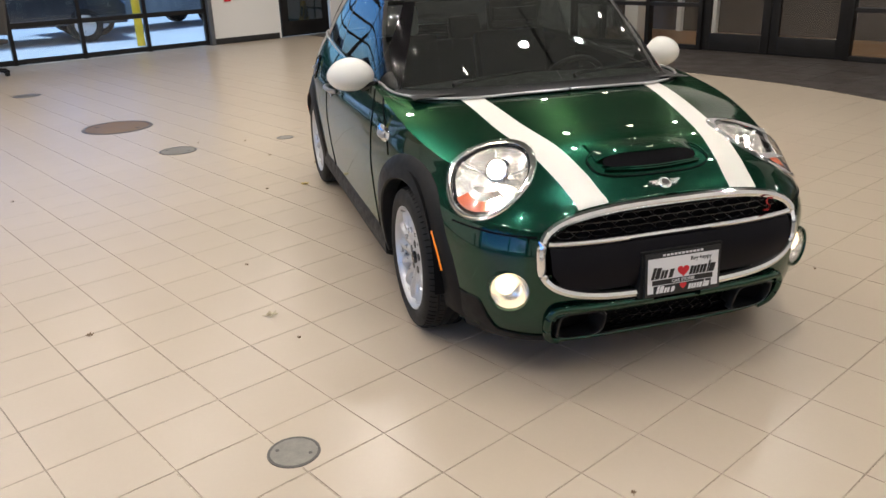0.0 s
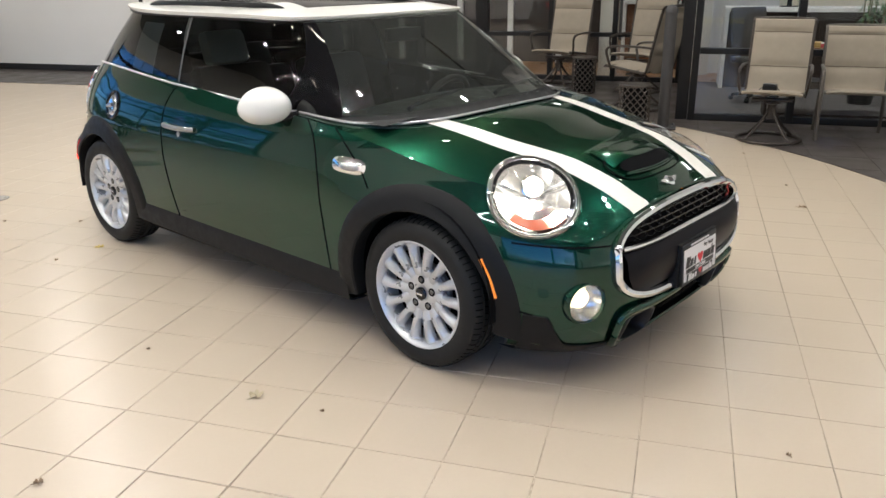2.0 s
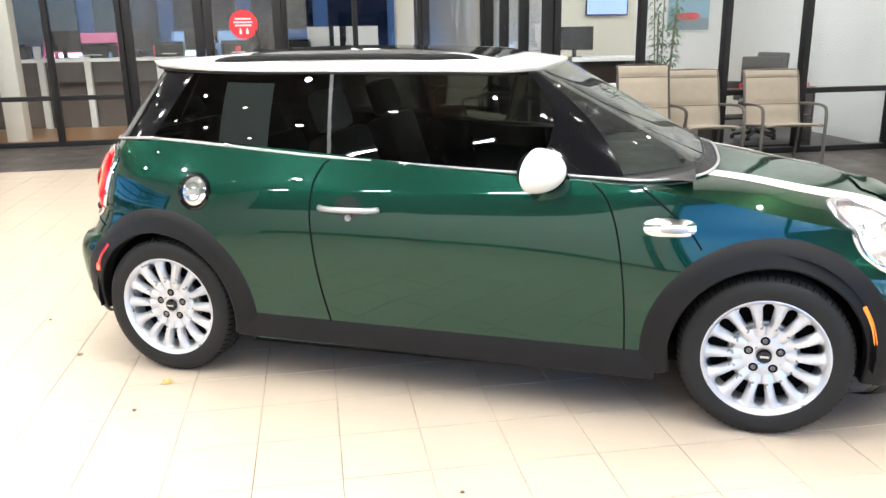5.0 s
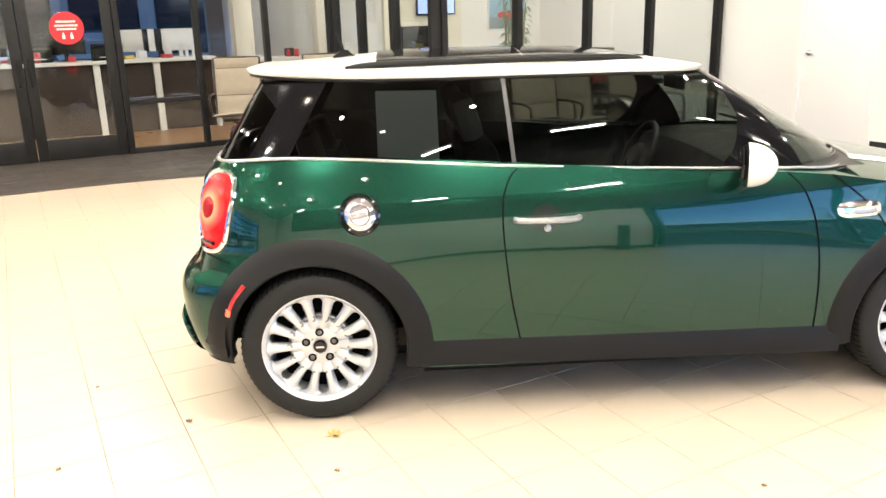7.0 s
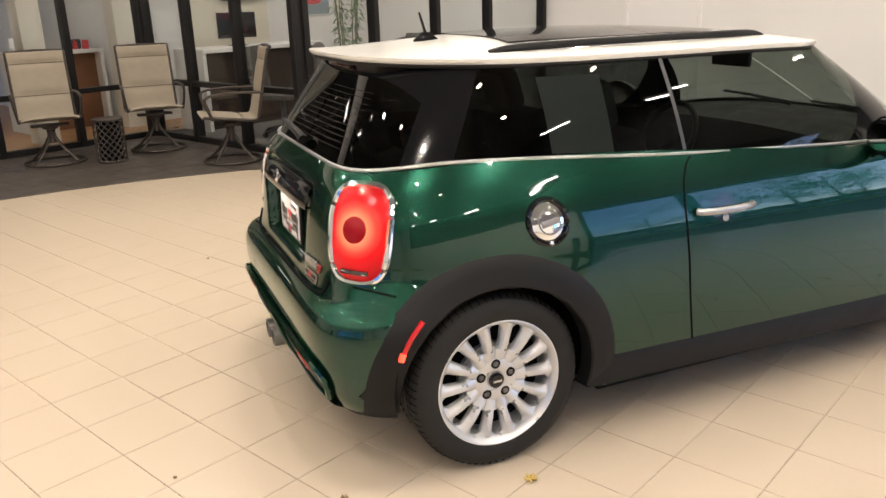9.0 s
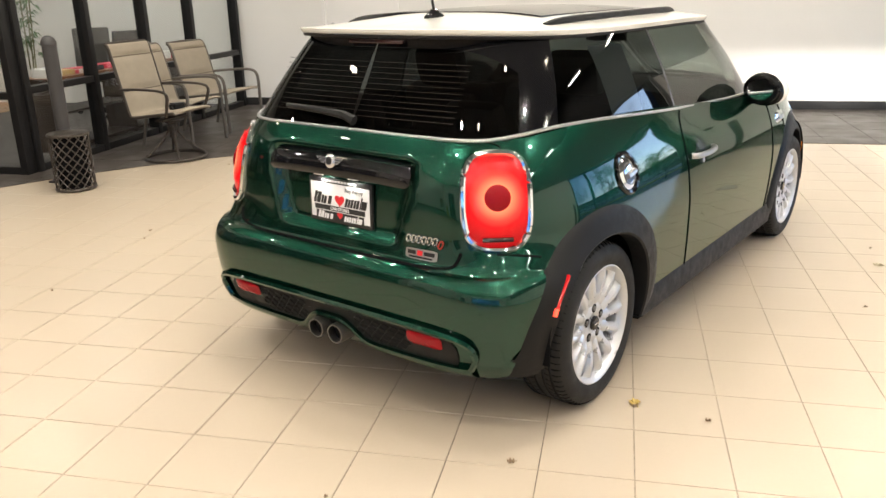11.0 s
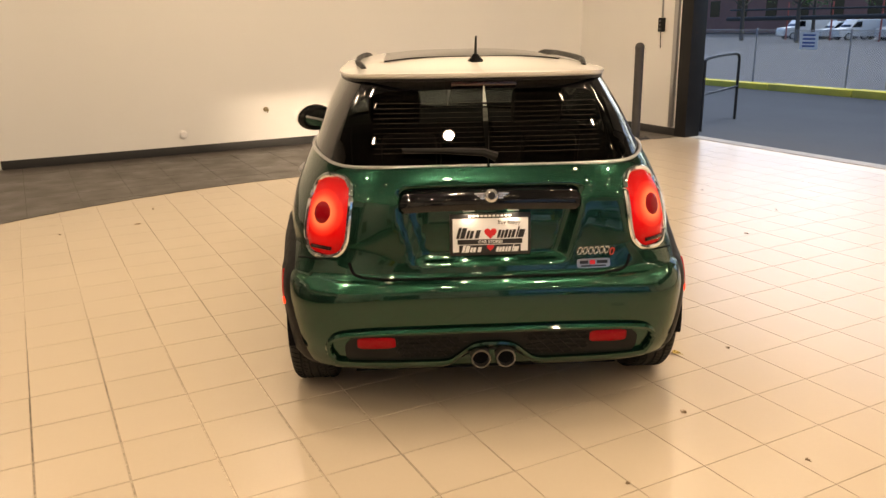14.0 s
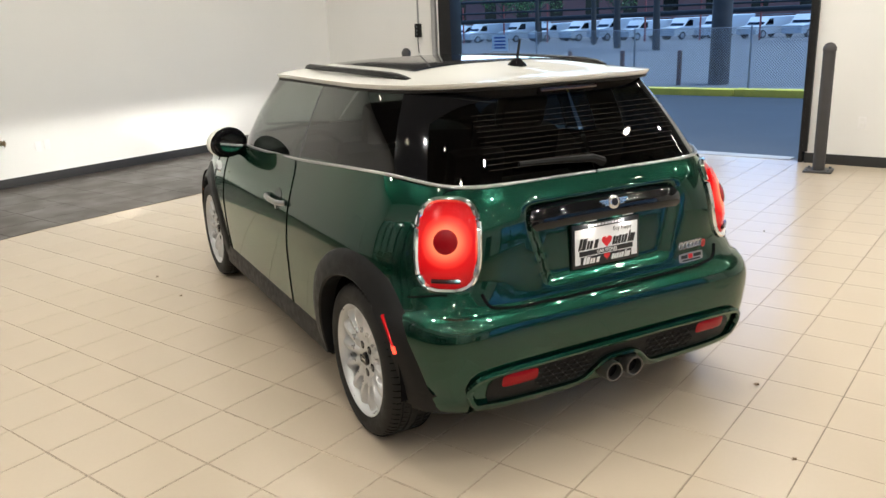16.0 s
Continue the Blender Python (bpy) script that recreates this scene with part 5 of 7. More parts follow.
# bonnet scoop: a low hump that opens forward, in an oval seam
SW = 0.212
bm = bmesh.new()
rows = []
for k in range(17):
    f = k / 16
    row = []
    for i in range(29):
        g = 2 * i / 28 - 1
        x = 1.63 + (0.140 - 0.020 * g * g) * f
        h = (0.031 * f * f * (3 - 2 * f) + 0.001) * max(1 - abs(g) ** 4, 0)
        row.append((x, SW * g, hood_z(x, SW * g) + h - 0.0016))
    rows.append(row)
rows.append([(x - 0.012, y, z - 0.006) for x, y, z in rows[-1]])
sheet(bm, rows)
bmesh.ops.recalc_face_normals(bm, faces=bm.faces)
scoop = part("bonnet_scoop", bm, M_PAINT, car, "bonnet air scoop")


def mouth(y, s):
    x = 1.792 - 0.026 * s - 0.020 * (y / SW) ** 2
    return Vector((x, y, hood_z(x, y) + (0.0145 + 0.0115 * s) * max(1 - (abs(y) / 0.215) ** 6, 0) + 0.001))


part("scoop_mouth", dome(bmesh.new(), (0, 0), 0.196, 1.0, 3, lambda y, z, o=0: mouth(y, z), 0), M_CAVITY, scoop)
bm = bmesh.new()
tube(bm, oval((0, -1.0), 0.198, 0.12, 48, 3, lambda y, z: mouth(y, z)), 0.0045, 6, closed=True)
part("scoop_lip", bm, M_PAINT, scoop)
bm = bmesh.new()
tube(bm, oval((1.763, 0), 0.079, 0.248, 64, 3, lambda x, y: Vector((x, y, hood_z(x, y) - 0.0006))), 0.0028, 6, closed=True)
part("scoop_seam", bm, M_CAVITY, scoop)


# winged badges as plain shapes
def badge(name, m):
    bm = bmesh.new()
    lathe(bm, [(0.0, 0.006), (0.018, 0.006), (0.024, 0.003), (0.026, 0.0)], 28)
    b = part(name, bm, M_BADGE, car, "silver winged badge", at=m)
    for s in (1, -1):
        bm = bmesh.new()
        for i, (lo, hi) in enumerate(((0.012, 0.006), (0.004, -0.002), (-0.004, -0.010))):
            box(bm, s * 0.026, s * (0.064 - 0.010 * i), hi, lo, 0.0, 0.0035)
        part("badge_wing", bm, M_BADGE, b)
    part("badge_disc", lathe(bmesh.new(), [(0.0, 0.0072), (0.014, 0.0072)], 24), M_INK, b)


badge("bonnet_badge", Matrix.Translation((1.888, 0, hood_z(1.888, 0) + 0.004)) @ pose(0, 0, 0, 0, 0, 90) @ pose(0, 0, 0, 38, 0, 0))
badge("tailgate_badge", Matrix.Translation((-XR_OF(0.92) - 0.036, 0, 0.925)) @ pose(0, 0, 0, 0, 0, -90) @ pose(0, 0, 0, 78, 0, 0))


# number plates: frame, white plate, plain bars for the writing, a red heart
def plate(name, m):
    p = part(name, bx(-0.157, 0.157, -0.083, 0.083, -0.008, 0.004, bevel=0.004), M_INK, car, "white dealer plate in a black frame", at=m)
    part("plate_sheet", bx(-0.146, 0.146, -0.068, 0.064, 0.003, 0.0055), M_PLATE, p)
    # slanted blocks stand for the big words
    def blocks(words, y0, mt, z0, z1):
        for x0, w, h in words:
            bm = bmesh.new()
            for z in (z0, z1):
                for dx, dy in ((0, 0), (w, 0), (w, h), (0, h)):
                    bm.verts.new((x0 + dx + 0.28 * dy, y0 + dy, z))
            bm.verts.ensure_lookup_table()
            v = list(bm.verts)
            for f in ((3, 2, 1, 0), (4, 5, 6, 7), (0, 1, 5, 4), (1, 2, 6, 5), (2, 3, 7, 6), (3, 0, 4, 7)):
                bm.faces.new([v[i] for i in f])
            part("writing_block", bm, mt, p)
    big = ((-0.134, 0.012, 0.044), (-0.119, 0.018, 0.042), (-0.096, 0.010, 0.031), (-0.083, 0.012, 0.030), (-0.062, 0.016, 0.032), (0.024, 0.011, 0.032), (0.038, 0.010, 0.030), (0.051, 0.011, 0.032), (0.066, 0.010, 0.031), (0.079, 0.012, 0.032), (0.097, 0.006, 0.044), (0.105, 0.022, 0.032))
    blocks(big, -0.014, M_INK, 0.0055, 0.0068)
    blocks([(x * 0.84, w * 0.84, h * 0.62) for x, w, h in big], -0.069, M_PLATE, 0.0066, 0.0076)
    part("writing_band", bx(-0.128, 0.124, -0.0375, -0.0185, 0.0055, 0.0066, bevel=0.0005), M_INK, p)
    part("writing_shade", bx(-0.122, 0.118, -0.071, -0.0405, 0.0052, 0.0062, bevel=0.0005), M_INK, p)
    for k in range(11):
        part("writing_bar", bx(-0.085 + 0.0155 * k, -0.074 + 0.0155 * k, 0.0695, 0.0775, 0.004, 0.0052), M_PLATE, p)
    for cy, s in ((0.006, 1.0), (-0.051, 0.6)):
        bm = bmesh.new()
        pts = [(16 * math.sin(a) ** 3 * 0.0015 * s, cy + (13 * math.cos(a) - 5 * math.cos(2 * a) - 2 * math.cos(3 * a) - math.cos(4 * a)) * 0.0015 * s) for a in (2 * math.pi * k / 28 for k in range(28))]
        f = bm.faces.new([bm.verts.new((x, y, 0.0070)) for x, y in pts])
        r = bmesh.ops.extrude_face_region(bm, geom=[f])
        bmesh.ops.translate(bm, vec=(0, 0, -0.0015), verts=[v for v in r["geom"] if isinstance(v, bmesh.types.BMVert)])
        bmesh.ops.recalc_face_normals(bm, faces=bm.faces)
        part("heart", bm, M_REDINK, p, "red heart")
    for words, size, mt, x, y in (("Buy happy", 0.0215, M_INK, 0.072, 0.041), ("CAR STORES", 0.0165, M_PLATE, 0.0, -0.0335)):
        txt = bpy.data.curves.new("plate_text", "FONT")
        txt.body, txt.size, txt.align_x, txt.extrude = words, size, "CENTER", 0.0004
        txt.offset = 0.0004 if mt is M_PLATE else 0.0
        txt.materials.append(mt)
        t = new("plate_text", txt)
        t.parent = p
        t.matrix_local = Matrix.Translation((x, y, 0.0072))


plate("front_plate", Matrix.Translation((front_x(0, 0.43) + 0.042, 0, 0.425)) @ pose(0, 0, 0, 0, 0, 90) @ pose(0, 0, 0, 86, 0, 0))
part("plate_bracket", bx(1.97, 2.034, -0.168, 0.168, 0.335, 0.517, bevel=0.006), M_PLASTIC, car)
plate("rear_plate", Matrix.Translation(on_rear(0, 0.765, 0.010)) @ pose(0, 0, 0, 0, 0, -90) @ pose(0, 0, 0, 88, 0, 0))

# two small lamps under the handle bar light the rear plate
for y in (-0.085, 0.085):
    at = on_rear(y, 0.8595, 0.034)
    part("plate_lamp", bx(at.x - 0.008, at.x + 0.03, y - 0.022, y + 0.022, 0.8605, 0.8665, bevel=0.002), M_PLATE, car)
    data = bpy.data.lights.new("plate_light", "AREA")
    data.energy, data.color, data.size = 0.13, (1.0, 0.93, 0.82), 0.02
    new("plate_light", data).matrix_world = CAR @ look(at, on_rear(y * 0.8, 0.75, 0.012))
# tailgate: handle bar, lettering as bars, sticker, shut lines, wiper
bm = bmesh.new()
rows = []
for z, off in ((0.866, -0.01), (0.870, 0.020), (0.885, 0.030), (0.92, 0.032), (0.940, 0.022), (0.947, -0.02)):
    half = 0.345 + 0.10 * (z - 0.9) - 0.03 * ((z - 0.905) / 0.04) ** 4
    rows.append([Vector((-XR_OF(z) * (1 - (abs(y) / W_OF(z)) ** NR_OF(z)) ** (1 / NR_OF(z)) - off + 0.02 * (abs(y) / 0.345) ** 6, y, z - 0.012 * (abs(y) / 0.345) ** 4)) for y in (half * (2 * k / 32 - 1) for k in range(33))])
sheet(bm, rows)
bmesh.ops.recalc_face_normals(bm, faces=bm.faces)
part("tailgate_handle", bm, M_GLOSSBLACK, car, "gloss black tailgate handle bar")
for i in range(7):
    y = -0.345 - 0.0215 * i
    bm = bmesh.new()
    tall = 0.026 if i < 6 else 0.024
    tube(bm, oval((0, 0), 0.0075, tall / 2, 14, 3, lambda a, b: on_rear(y - a - b * 0.25, 0.697 + b - (0.008 if i == 6 else 0), 0.004)), 0.0032, 5, closed=True)
    part("chrome_letter", bm, M_BADGE if i < 6 else mat("red_badge", (0.5, 0.05, 0.04), 0.3, 0.5), car)
stick = part("dealer_sticker", dome(bmesh.new(), (-0.400, 0.647), 0.066, 0.018, 6, lambda y, z, o=0: on_rear(y, z, 0.003), 0), M_SATIN, car, "small silver dealer sticker with dark bars")
for y0, y1, z0, z1, mt in ((-0.345, -0.378, 0.645, 0.658, M_INK), (-0.412, -0.455, 0.645, 0.658, M_INK), (-0.384, -0.406, 0.643, 0.660, M_REDINK), (-0.35, -0.448, 0.634, 0.640, M_INK)):
    bm = bmesh.new()
    sheet(bm, [[on_rear(y0, z, 0.0055), on_rear(y1, z, 0.0055)] for z in (z0, z1)])
    part("writing_bars", thick(bm, 0.001), mt, stick)
for sgn in (1, -1):
    # the lower seam is thicker: its black also draws the bumper shelf's shadow
    seam("rear", [(0.0, 0.606), (0.3, 0.607), (0.45, 0.610), (0.525, 0.625), (0.548, 0.67)], n=44, sgn=sgn, r=0.0062)
    seam("rear", [(0.60, 1.0), (0.585, 1.01), (0.55, 1.02)], sgn=sgn, r=0.003)
    seam("rear", [(0.0, 0.415), (0.3, 0.415), (0.52, 0.410), (0.615, 0.390), (0.64, 0.34), (0.615, 0.285)], n=60, sgn=sgn, r=0.0125, name="diffuser_edge", material=M_PAINT, off=0.012)
bm = bmesh.new()
rows = []
for z in (0.262, 0.285, 0.31, 0.335, 0.36, 0.385, 0.402):
    half = 0.575 * (1 - (abs(z - 0.332) / 0.085) ** 4) ** 0.25
    rows.append([on_rear(half * (2 * k / 50 - 1), z + (0.055 * math.exp(-((half * (2 * k / 50 - 1)) / 0.12) ** 4) if z < 0.35 else 0), 0.004) for k in range(51)])
sheet(bm, rows)
bmesh.ops.recalc_face_normals(bm, faces=bm.faces)
dif = part("diffuser", bm, M_PLASTIC, car, "black lower rear bumper insert")
for sgn in (1, -1):
  bm = bmesh.new()
  for r in range(4):
    for c in range(-9, 10):
        y0, z0 = (c + 0.5 * (r % 2)) * 0.042, 0.305 + r * 0.022
        if 0.14 < y0 * sgn < 0.36:
            tube(bm, [on_rear(y0 + dy * 0.021, z0 + dz * 0.013, 0.007) for dy, dz in ((-1, 0), (-0.5, 0.8), (0.5, 0.8), (1, 0), (0.5, -0.8), (-0.5, -0.8))], 0.0025, 4, closed=True)
  part("diffuser_mesh", bm, M_PLASTIC, dif)
bm = bmesh.new()
rows = []
for dz, off in ((-0.040, -0.03), (-0.036, 0.004), (-0.022, 0.019), (-0.004, 0.024), (0.010, 0.019), (0.016, 0.004), (0.016, -0.012)):
    rows.append([on_rear(y, 0.262 + 0.092 * math.exp(-(y / 0.135) ** 4) + 0.012 * (abs(y) / 0.6) ** 4 + dz * (1 - 0.35 * math.exp(-(y / 0.16) ** 4)), off) for y in (0.62 * (2 * k / 80 - 1) for k in range(81))])
sheet(bm, rows)
bmesh.ops.recalc_face_normals(bm, faces=bm.faces)
part("exhaust_surround", bm, M_PAINT, dif)
bm = bmesh.new()
tube(bm, [(-1.655, -0.03, 1.055), (-1.66, 0.02, 1.075), (-1.655, 0.15, 1.082), (-1.64, 0.33, 1.085)], lambda f: 0.019 - 0.010 * f, 8)
part("rear_wiper", bm, M_PLASTIC, car, "black rear wiper")
M_HEATER = mat("heater_wire", (0.014, 0.009, 0.006), 0.7)
for k in range(11):
    z = 1.07 + 0.018 * k
    f = (z - 1.02) / 0.315
    part("heater_wire", tube(bmesh.new(), [(-1.655 + 0.195 * f - 0.0035 + 0.02 * (abs(y) / 0.5) ** 4, y, z) for y in (-0.44, -0.22, 0.0, 0.22, 0.44)], 0.0008, 4), M_HEATER, car)
part("stop_lamp", bx(-1.49, -1.465, -0.13, 0.13, 1.312, 1.326, bevel=0.004), mat("dark_stop_lamp", (0.05, 0.008, 0.01), 0.2, 0, 1), car)

# roof: glass panels, aerial
for x0, x1, hw in ((0.17, -0.372, 0.40), (-0.378, -0.98, 0.40)):
    bm = bmesh.new()
    rows = []
    for k in range(17):
        x = x0 + (x1 - x0) * k / 16
        rows.append([(x, hw * (2 * i / 20 - 1), roof_at(x, abs(hw * (2 * i / 20 - 1)) + 1e-3) + 0.004) for i in range(21)])
    sheet(bm, rows)
    part("roof_glass", thick(bm, 0.006), M_GLOSSBLACK, car, "black glass sunroof panel")
bm = bmesh.new()
lathe(bm, [(0.0, 0.030), (0.012, 0.030), (0.02, 0.018), (0.034, 0.004), (0.036, -0.01)], 20, Matrix.Translation((-1.13, 0, roof_at(-1.13, 0.01))) @ Matrix.Diagonal((1.5, 1, 1, 1)))
aer = part("aerial_base", bm, M_GLOSSBLACK, car)
bm = bmesh.new()
z0 = roof_at(-1.13, 0.01)
tube(bm, [(-1.13, 0, z0 + 0.02), (-1.155, 0, z0 + 0.105)], lambda f: 0.0065 - 0.002 * f, 8)
part("aerial_mast", bm, M_PLASTIC, aer)

# fuel filler on the right-hand side, sensors
fc = part("fuel_cap", dome(bmesh.new(), (-1.062, 0.842), 0.061, 0.061, 2, lambda x, z, o=0: on_side(x, z, 0.002 + o, -1), 0.012), M_CHROME, car, "round chrome fuel cap")
part("fuel_cap_dish", dome(bmesh.new(), (-1.062, 0.842), 0.040, 0.040, 2, lambda x, z, o=0: on_side(x, z, 0.0125 - o, -1), 0.006, 6, 36), M_DARKSTEEL, fc)
bm = bmesh.new()
tube(bm, oval((-1.062, 0.842), 0.069, 0.069, 36, 2, lambda x, z: on_side(x, z, 0.001, -1)), 0.010, 6, closed=True)
part("fuel_cap_ring", bm, M_GLOSSBLACK, fc)
bm = bmesh.new()
tube(bm, [on_side(-1.062 + d, 0.842 + d * 0.2, 0.017, -1) for d in (-0.03, 0.0, 0.03)], 0.011, 8)
part("fuel_cap_grip", bm, M_SATIN, fc)

# cabin
M_PAPER = vary(mat("paper", (0.88, 0.87, 0.90), 0.8), 6, 0.04, 60)
part("cabin_floor", bx(-1.45, 0.75, -0.62, 0.62, 0.22, 0.30), M_SEAT, car)
part("engine_bulkhead", bx(0.72, 0.80, -0.68, 0.68, 0.25, 0.86), M_CAVITY, car)
part("rear_valance_floor", bx(-1.70, -1.60, -0.46, 0.46, 0.222, 0.245, bevel=0.008), M_CAVITY, car)
part("underbody", bx(-1.6, 1.78, -0.55, 0.55, 0.155, 0.24), M_CAVITY, car)
for sgn in (1, -1):
    part("floor_side", bx(-0.84, 0.84, min(sgn * 0.55, sgn * 0.80), max(sgn * 0.55, sgn * 0.80), 0.178, 0.24), M_CAVITY, car)
part("inner_floor", bx(-1.62, -1.45, -0.6, 0.6, 0.3, 0.85), M_CAVITY, car)
bm = bmesh.new()
rows = [[(x, -0.70 + 1.4 * k / 20, z + 0.03 * math.cos(math.pi * (k / 20 - 0.5))) for k in range(21)] for x, z in ((0.97, 0.935), (0.80, 0.935), (0.62, 0.93), (0.50, 0.90), (0.46, 0.82), (0.50, 0.62), (0.55, 0.45))]
sheet(bm, rows)
bmesh.ops.recalc_face_normals(bm, faces=bm.faces)
part("dashboard", bm, M_SEAT, car)
for y in (-0.36, 0.36):
    st = part("front_seat", bx(-0.42, 0.10, y - 0.24, y + 0.24, 0.34, 0.52, bevel=0.05), M_SEAT, car)
    part("seat_back", bx(-0.07, 0.07, -0.235, 0.235, 0.0, 0.60, bevel=0.05), M_SEAT, st, at=Matrix.Translation((-0.40, y, 0.48)) @ pose(0, 0, 0, 0, -18, 0))
    part("headrest", bx(-0.05, 0.05, -0.13, 0.13, 0.60, 0.79, bevel=0.045), M_TRIM if y < 0 else M_SEAT, st, at=Matrix.Translation((-0.40, y, 0.48)) @ pose(0, 0, 0, 0, -18, 0))
rb = part("rear_bench", bx(-1.15, -0.72, -0.55, 0.55, 0.34, 0.52, bevel=0.05), M_SEAT, car)
part("bench_back", bx(-0.07, 0.07, -0.55, 0.55, 0.0, 0.50, bevel=0.05), M_SEAT, rb, at=Matrix.Translation((-1.12, 0, 0.46)) @ pose(0, 0, 0, 0, -16, 0))
for y in (-0.3, 0.3):
    part("headrest", bx(-0.045, 0.045, -0.12, 0.12, 0.48, 0.66, bevel=0.04), M_SEAT, rb, at=Matrix.Translation((-1.12, y, 0.46)) @ pose(0, 0, 0, 0, -16, 0))
wh = part("steering_wheel", tube(bmesh.new(), [(0.185 * math.cos(2 * math.pi * k / 36), 0.185 * math.sin(2 * math.pi * k / 36), 0) for k in range(36)], 0.016, 8, closed=True), M_SEAT, car, at=Matrix.Translation((0.36, 0.36, 0.82)) @ pose(0, 0, 0, 0, -65, 0))
part("wheel_hub", lathe(bmesh.new(), [(0.0, 0.03), (0.06, 0.025), (0.075, 0.0), (0.0, 0.0)], 24), M_SEAT, wh)
bm = bmesh.new()
rows = []
for f in (0.9, 0.6, 0.3):
    rows.append([(-0.55 + (outline(q, **GT)[0] + 0.55) * f, s * outline(q, **GT)[1] * f, 1.318 + 0.03 * (1 - f)) for q, s in [(q, 1) for q in GA[::4]] + [(q, -1) for q in GA[::4][::-1]]])
sheet(bm, rows, closed=True)
part("headliner", bm, M_TRIM, car)
part("inner_mirror", bx(0.40, 0.425, -0.12, 0.12, 1.20, 1.265, bevel=0.01), M_SEAT, car)


def house_at(x, f):
    """The point of the right-hand glass at that length and share of height."""
    lo, hi = base_q(0.2), base_q(-1.4)
    for _ in range(30):
        mid = (lo + hi) / 2
        if house(mid, f, -1).x > x:
            lo = mid
        else:
            hi = mid
    p = house(lo, f, -1)
    return (p.x, p.y * 0.985, p.z)


bm = bmesh.new()
sheet(bm, [[house_at(-0.985 + 0.235 * k / 8, f) for k in range(9)] for f in (0.05, 0.3, 0.5, 0.7, 0.82)])
part("window_paper", thick(bm, 0.001), M_PAPER, car, "white price sheet behind the dark quarter glass")

# ---- wall fittings ----
def on_wall_e(v, z):
    return HALL @ Matrix.Translation((U_E, v, z)) @ pose(0, 0, 0, 0, -90, 0)


capw = thing("wall_cleanout", on_wall_e(0.55, 0.25), "round white cleanout cap low on the wall", "pipe cap")
part("cap_plate", lathe(bmesh.new(), [(0.0, 0.0), (0.055, 0.0), (0.055, 0.006), (0.04, 0.012), (0.036, 0.035), (0.0, 0.038)], 28), M_DOORPAINT, capw)
valve = thing("wall_hose_valve", on_wall_e(-0.50, 0.49), "small brass hose valve on the wall", "valve")
M_BRASS = mat("worn_brass", (0.25, 0.19, 0.11), 0.4, 0.8)
part("valve_body", lathe(bmesh.new(), [(0.0, 0.0), (0.03, 0.0), (0.03, 0.01), (0.014, 0.016), (0.014, 0.06), (0.022, 0.065), (0.022, 0.085), (0.0, 0.085)], 20), M_BRASS, valve)
part("valve_handle", tube(bmesh.new(), [(0.0, 0.0, 0.09), (0.035, 0.0, 0.095), (-0.035, 0.0, 0.095)], 0.007, 6), M_BRASS, valve)
for v, z in ((-0.89, 0.40), (-0.99, 0.41)):
    o = thing("wall_socket", on_wall_e(v, z), "white socket plate on the white wall", "socket")
    part("socket_plate", bx(-0.055, 0.055, -0.035, 0.035, 0.0, 0.006, bevel=0.002), M_DOORPAINT, o)
south_at = lambda u, z: HALL @ Matrix.Translation((u, V_S, z)) @ pose(0, 0, 0, -90, 0, 0)
o = thing("wall_socket", south_at(-1.33, 0.44), "white socket plate beside the vehicle door", "socket")
part("socket_plate", bx(-0.036, 0.036, -0.057, 0.057, 0.0, 0.006, bevel=0.002), M_DOORPAINT, o)
for y in (-0.026, 0.026):
    part("socket_face", bx(-0.017, 0.017, y - 0.014, y + 0.014, 0.006, 0.008), M_WALL, o)
o = thing("door_control", south_at(4.28, 1.45), "black push-button control for the vehicle door", "switch box")
part("control_box", bx(-0.04, 0.04, -0.09, 0.09, 0.0, 0.06, bevel=0.006), M_PLASTIC, o)
for y in (-0.05, 0.0, 0.05):
    part("button", lathe(bmesh.new(), [(0.0, 0.072), (0.012, 0.07), (0.014, 0.06)], 12, Matrix.Translation((0, y, 0))), M_STEEL, o)
part("conduit", tube(bmesh.new(), [(0, -0.09, 0.025), (0, -0.9, 0.025), (0, -2.6, 0.025)], 0.012, 8), M_SATIN, o)
part("control_cord", tube(bmesh.new(), [(0.01, 0.09, 0.03), (0.012, 0.2, 0.028), (0.0, 0.3, 0.03)], 0.006, 6), M_PLASTIC, o)
north_at = lambda u, z: HALL @ Matrix.Translation((u, V_NW, z)) @ pose(0, 0, 0, 90, 0, 0)
o = thing("thermostat", north_at(-6.6, 1.12), "small white thermostat with a dark display", "thermostat")
part("thermostat_body", bx(-0.06, 0.06, -0.05, 0.05, 0.0, 0.025, bevel=0.006), M_DOORPAINT, o)
part("display", bx(-0.035, 0.04, -0.02, 0.03, 0.025, 0.027), M_INK, o)
o = thing("light_switch", north_at(-6.05, 1.06), "white light switch plate", "switch")
part("switch_plate", bx(-0.085, 0.085, -0.058, 0.058, 0.0, 0.006, bevel=0.002), M_DOORPAINT, o)
o = thing("fire_alarm", HALL @ Matrix.Translation((U_W, 4.1, 0.86)) @ pose(0, 0, 0, 0, 90, 0), "red fire alarm call point on the wall", "fire alarm")
part("alarm_box", bx(-0.10, 0.10, -0.06, 0.06, 0.0, 0.05, bevel=0.006), M_REDINK, o)


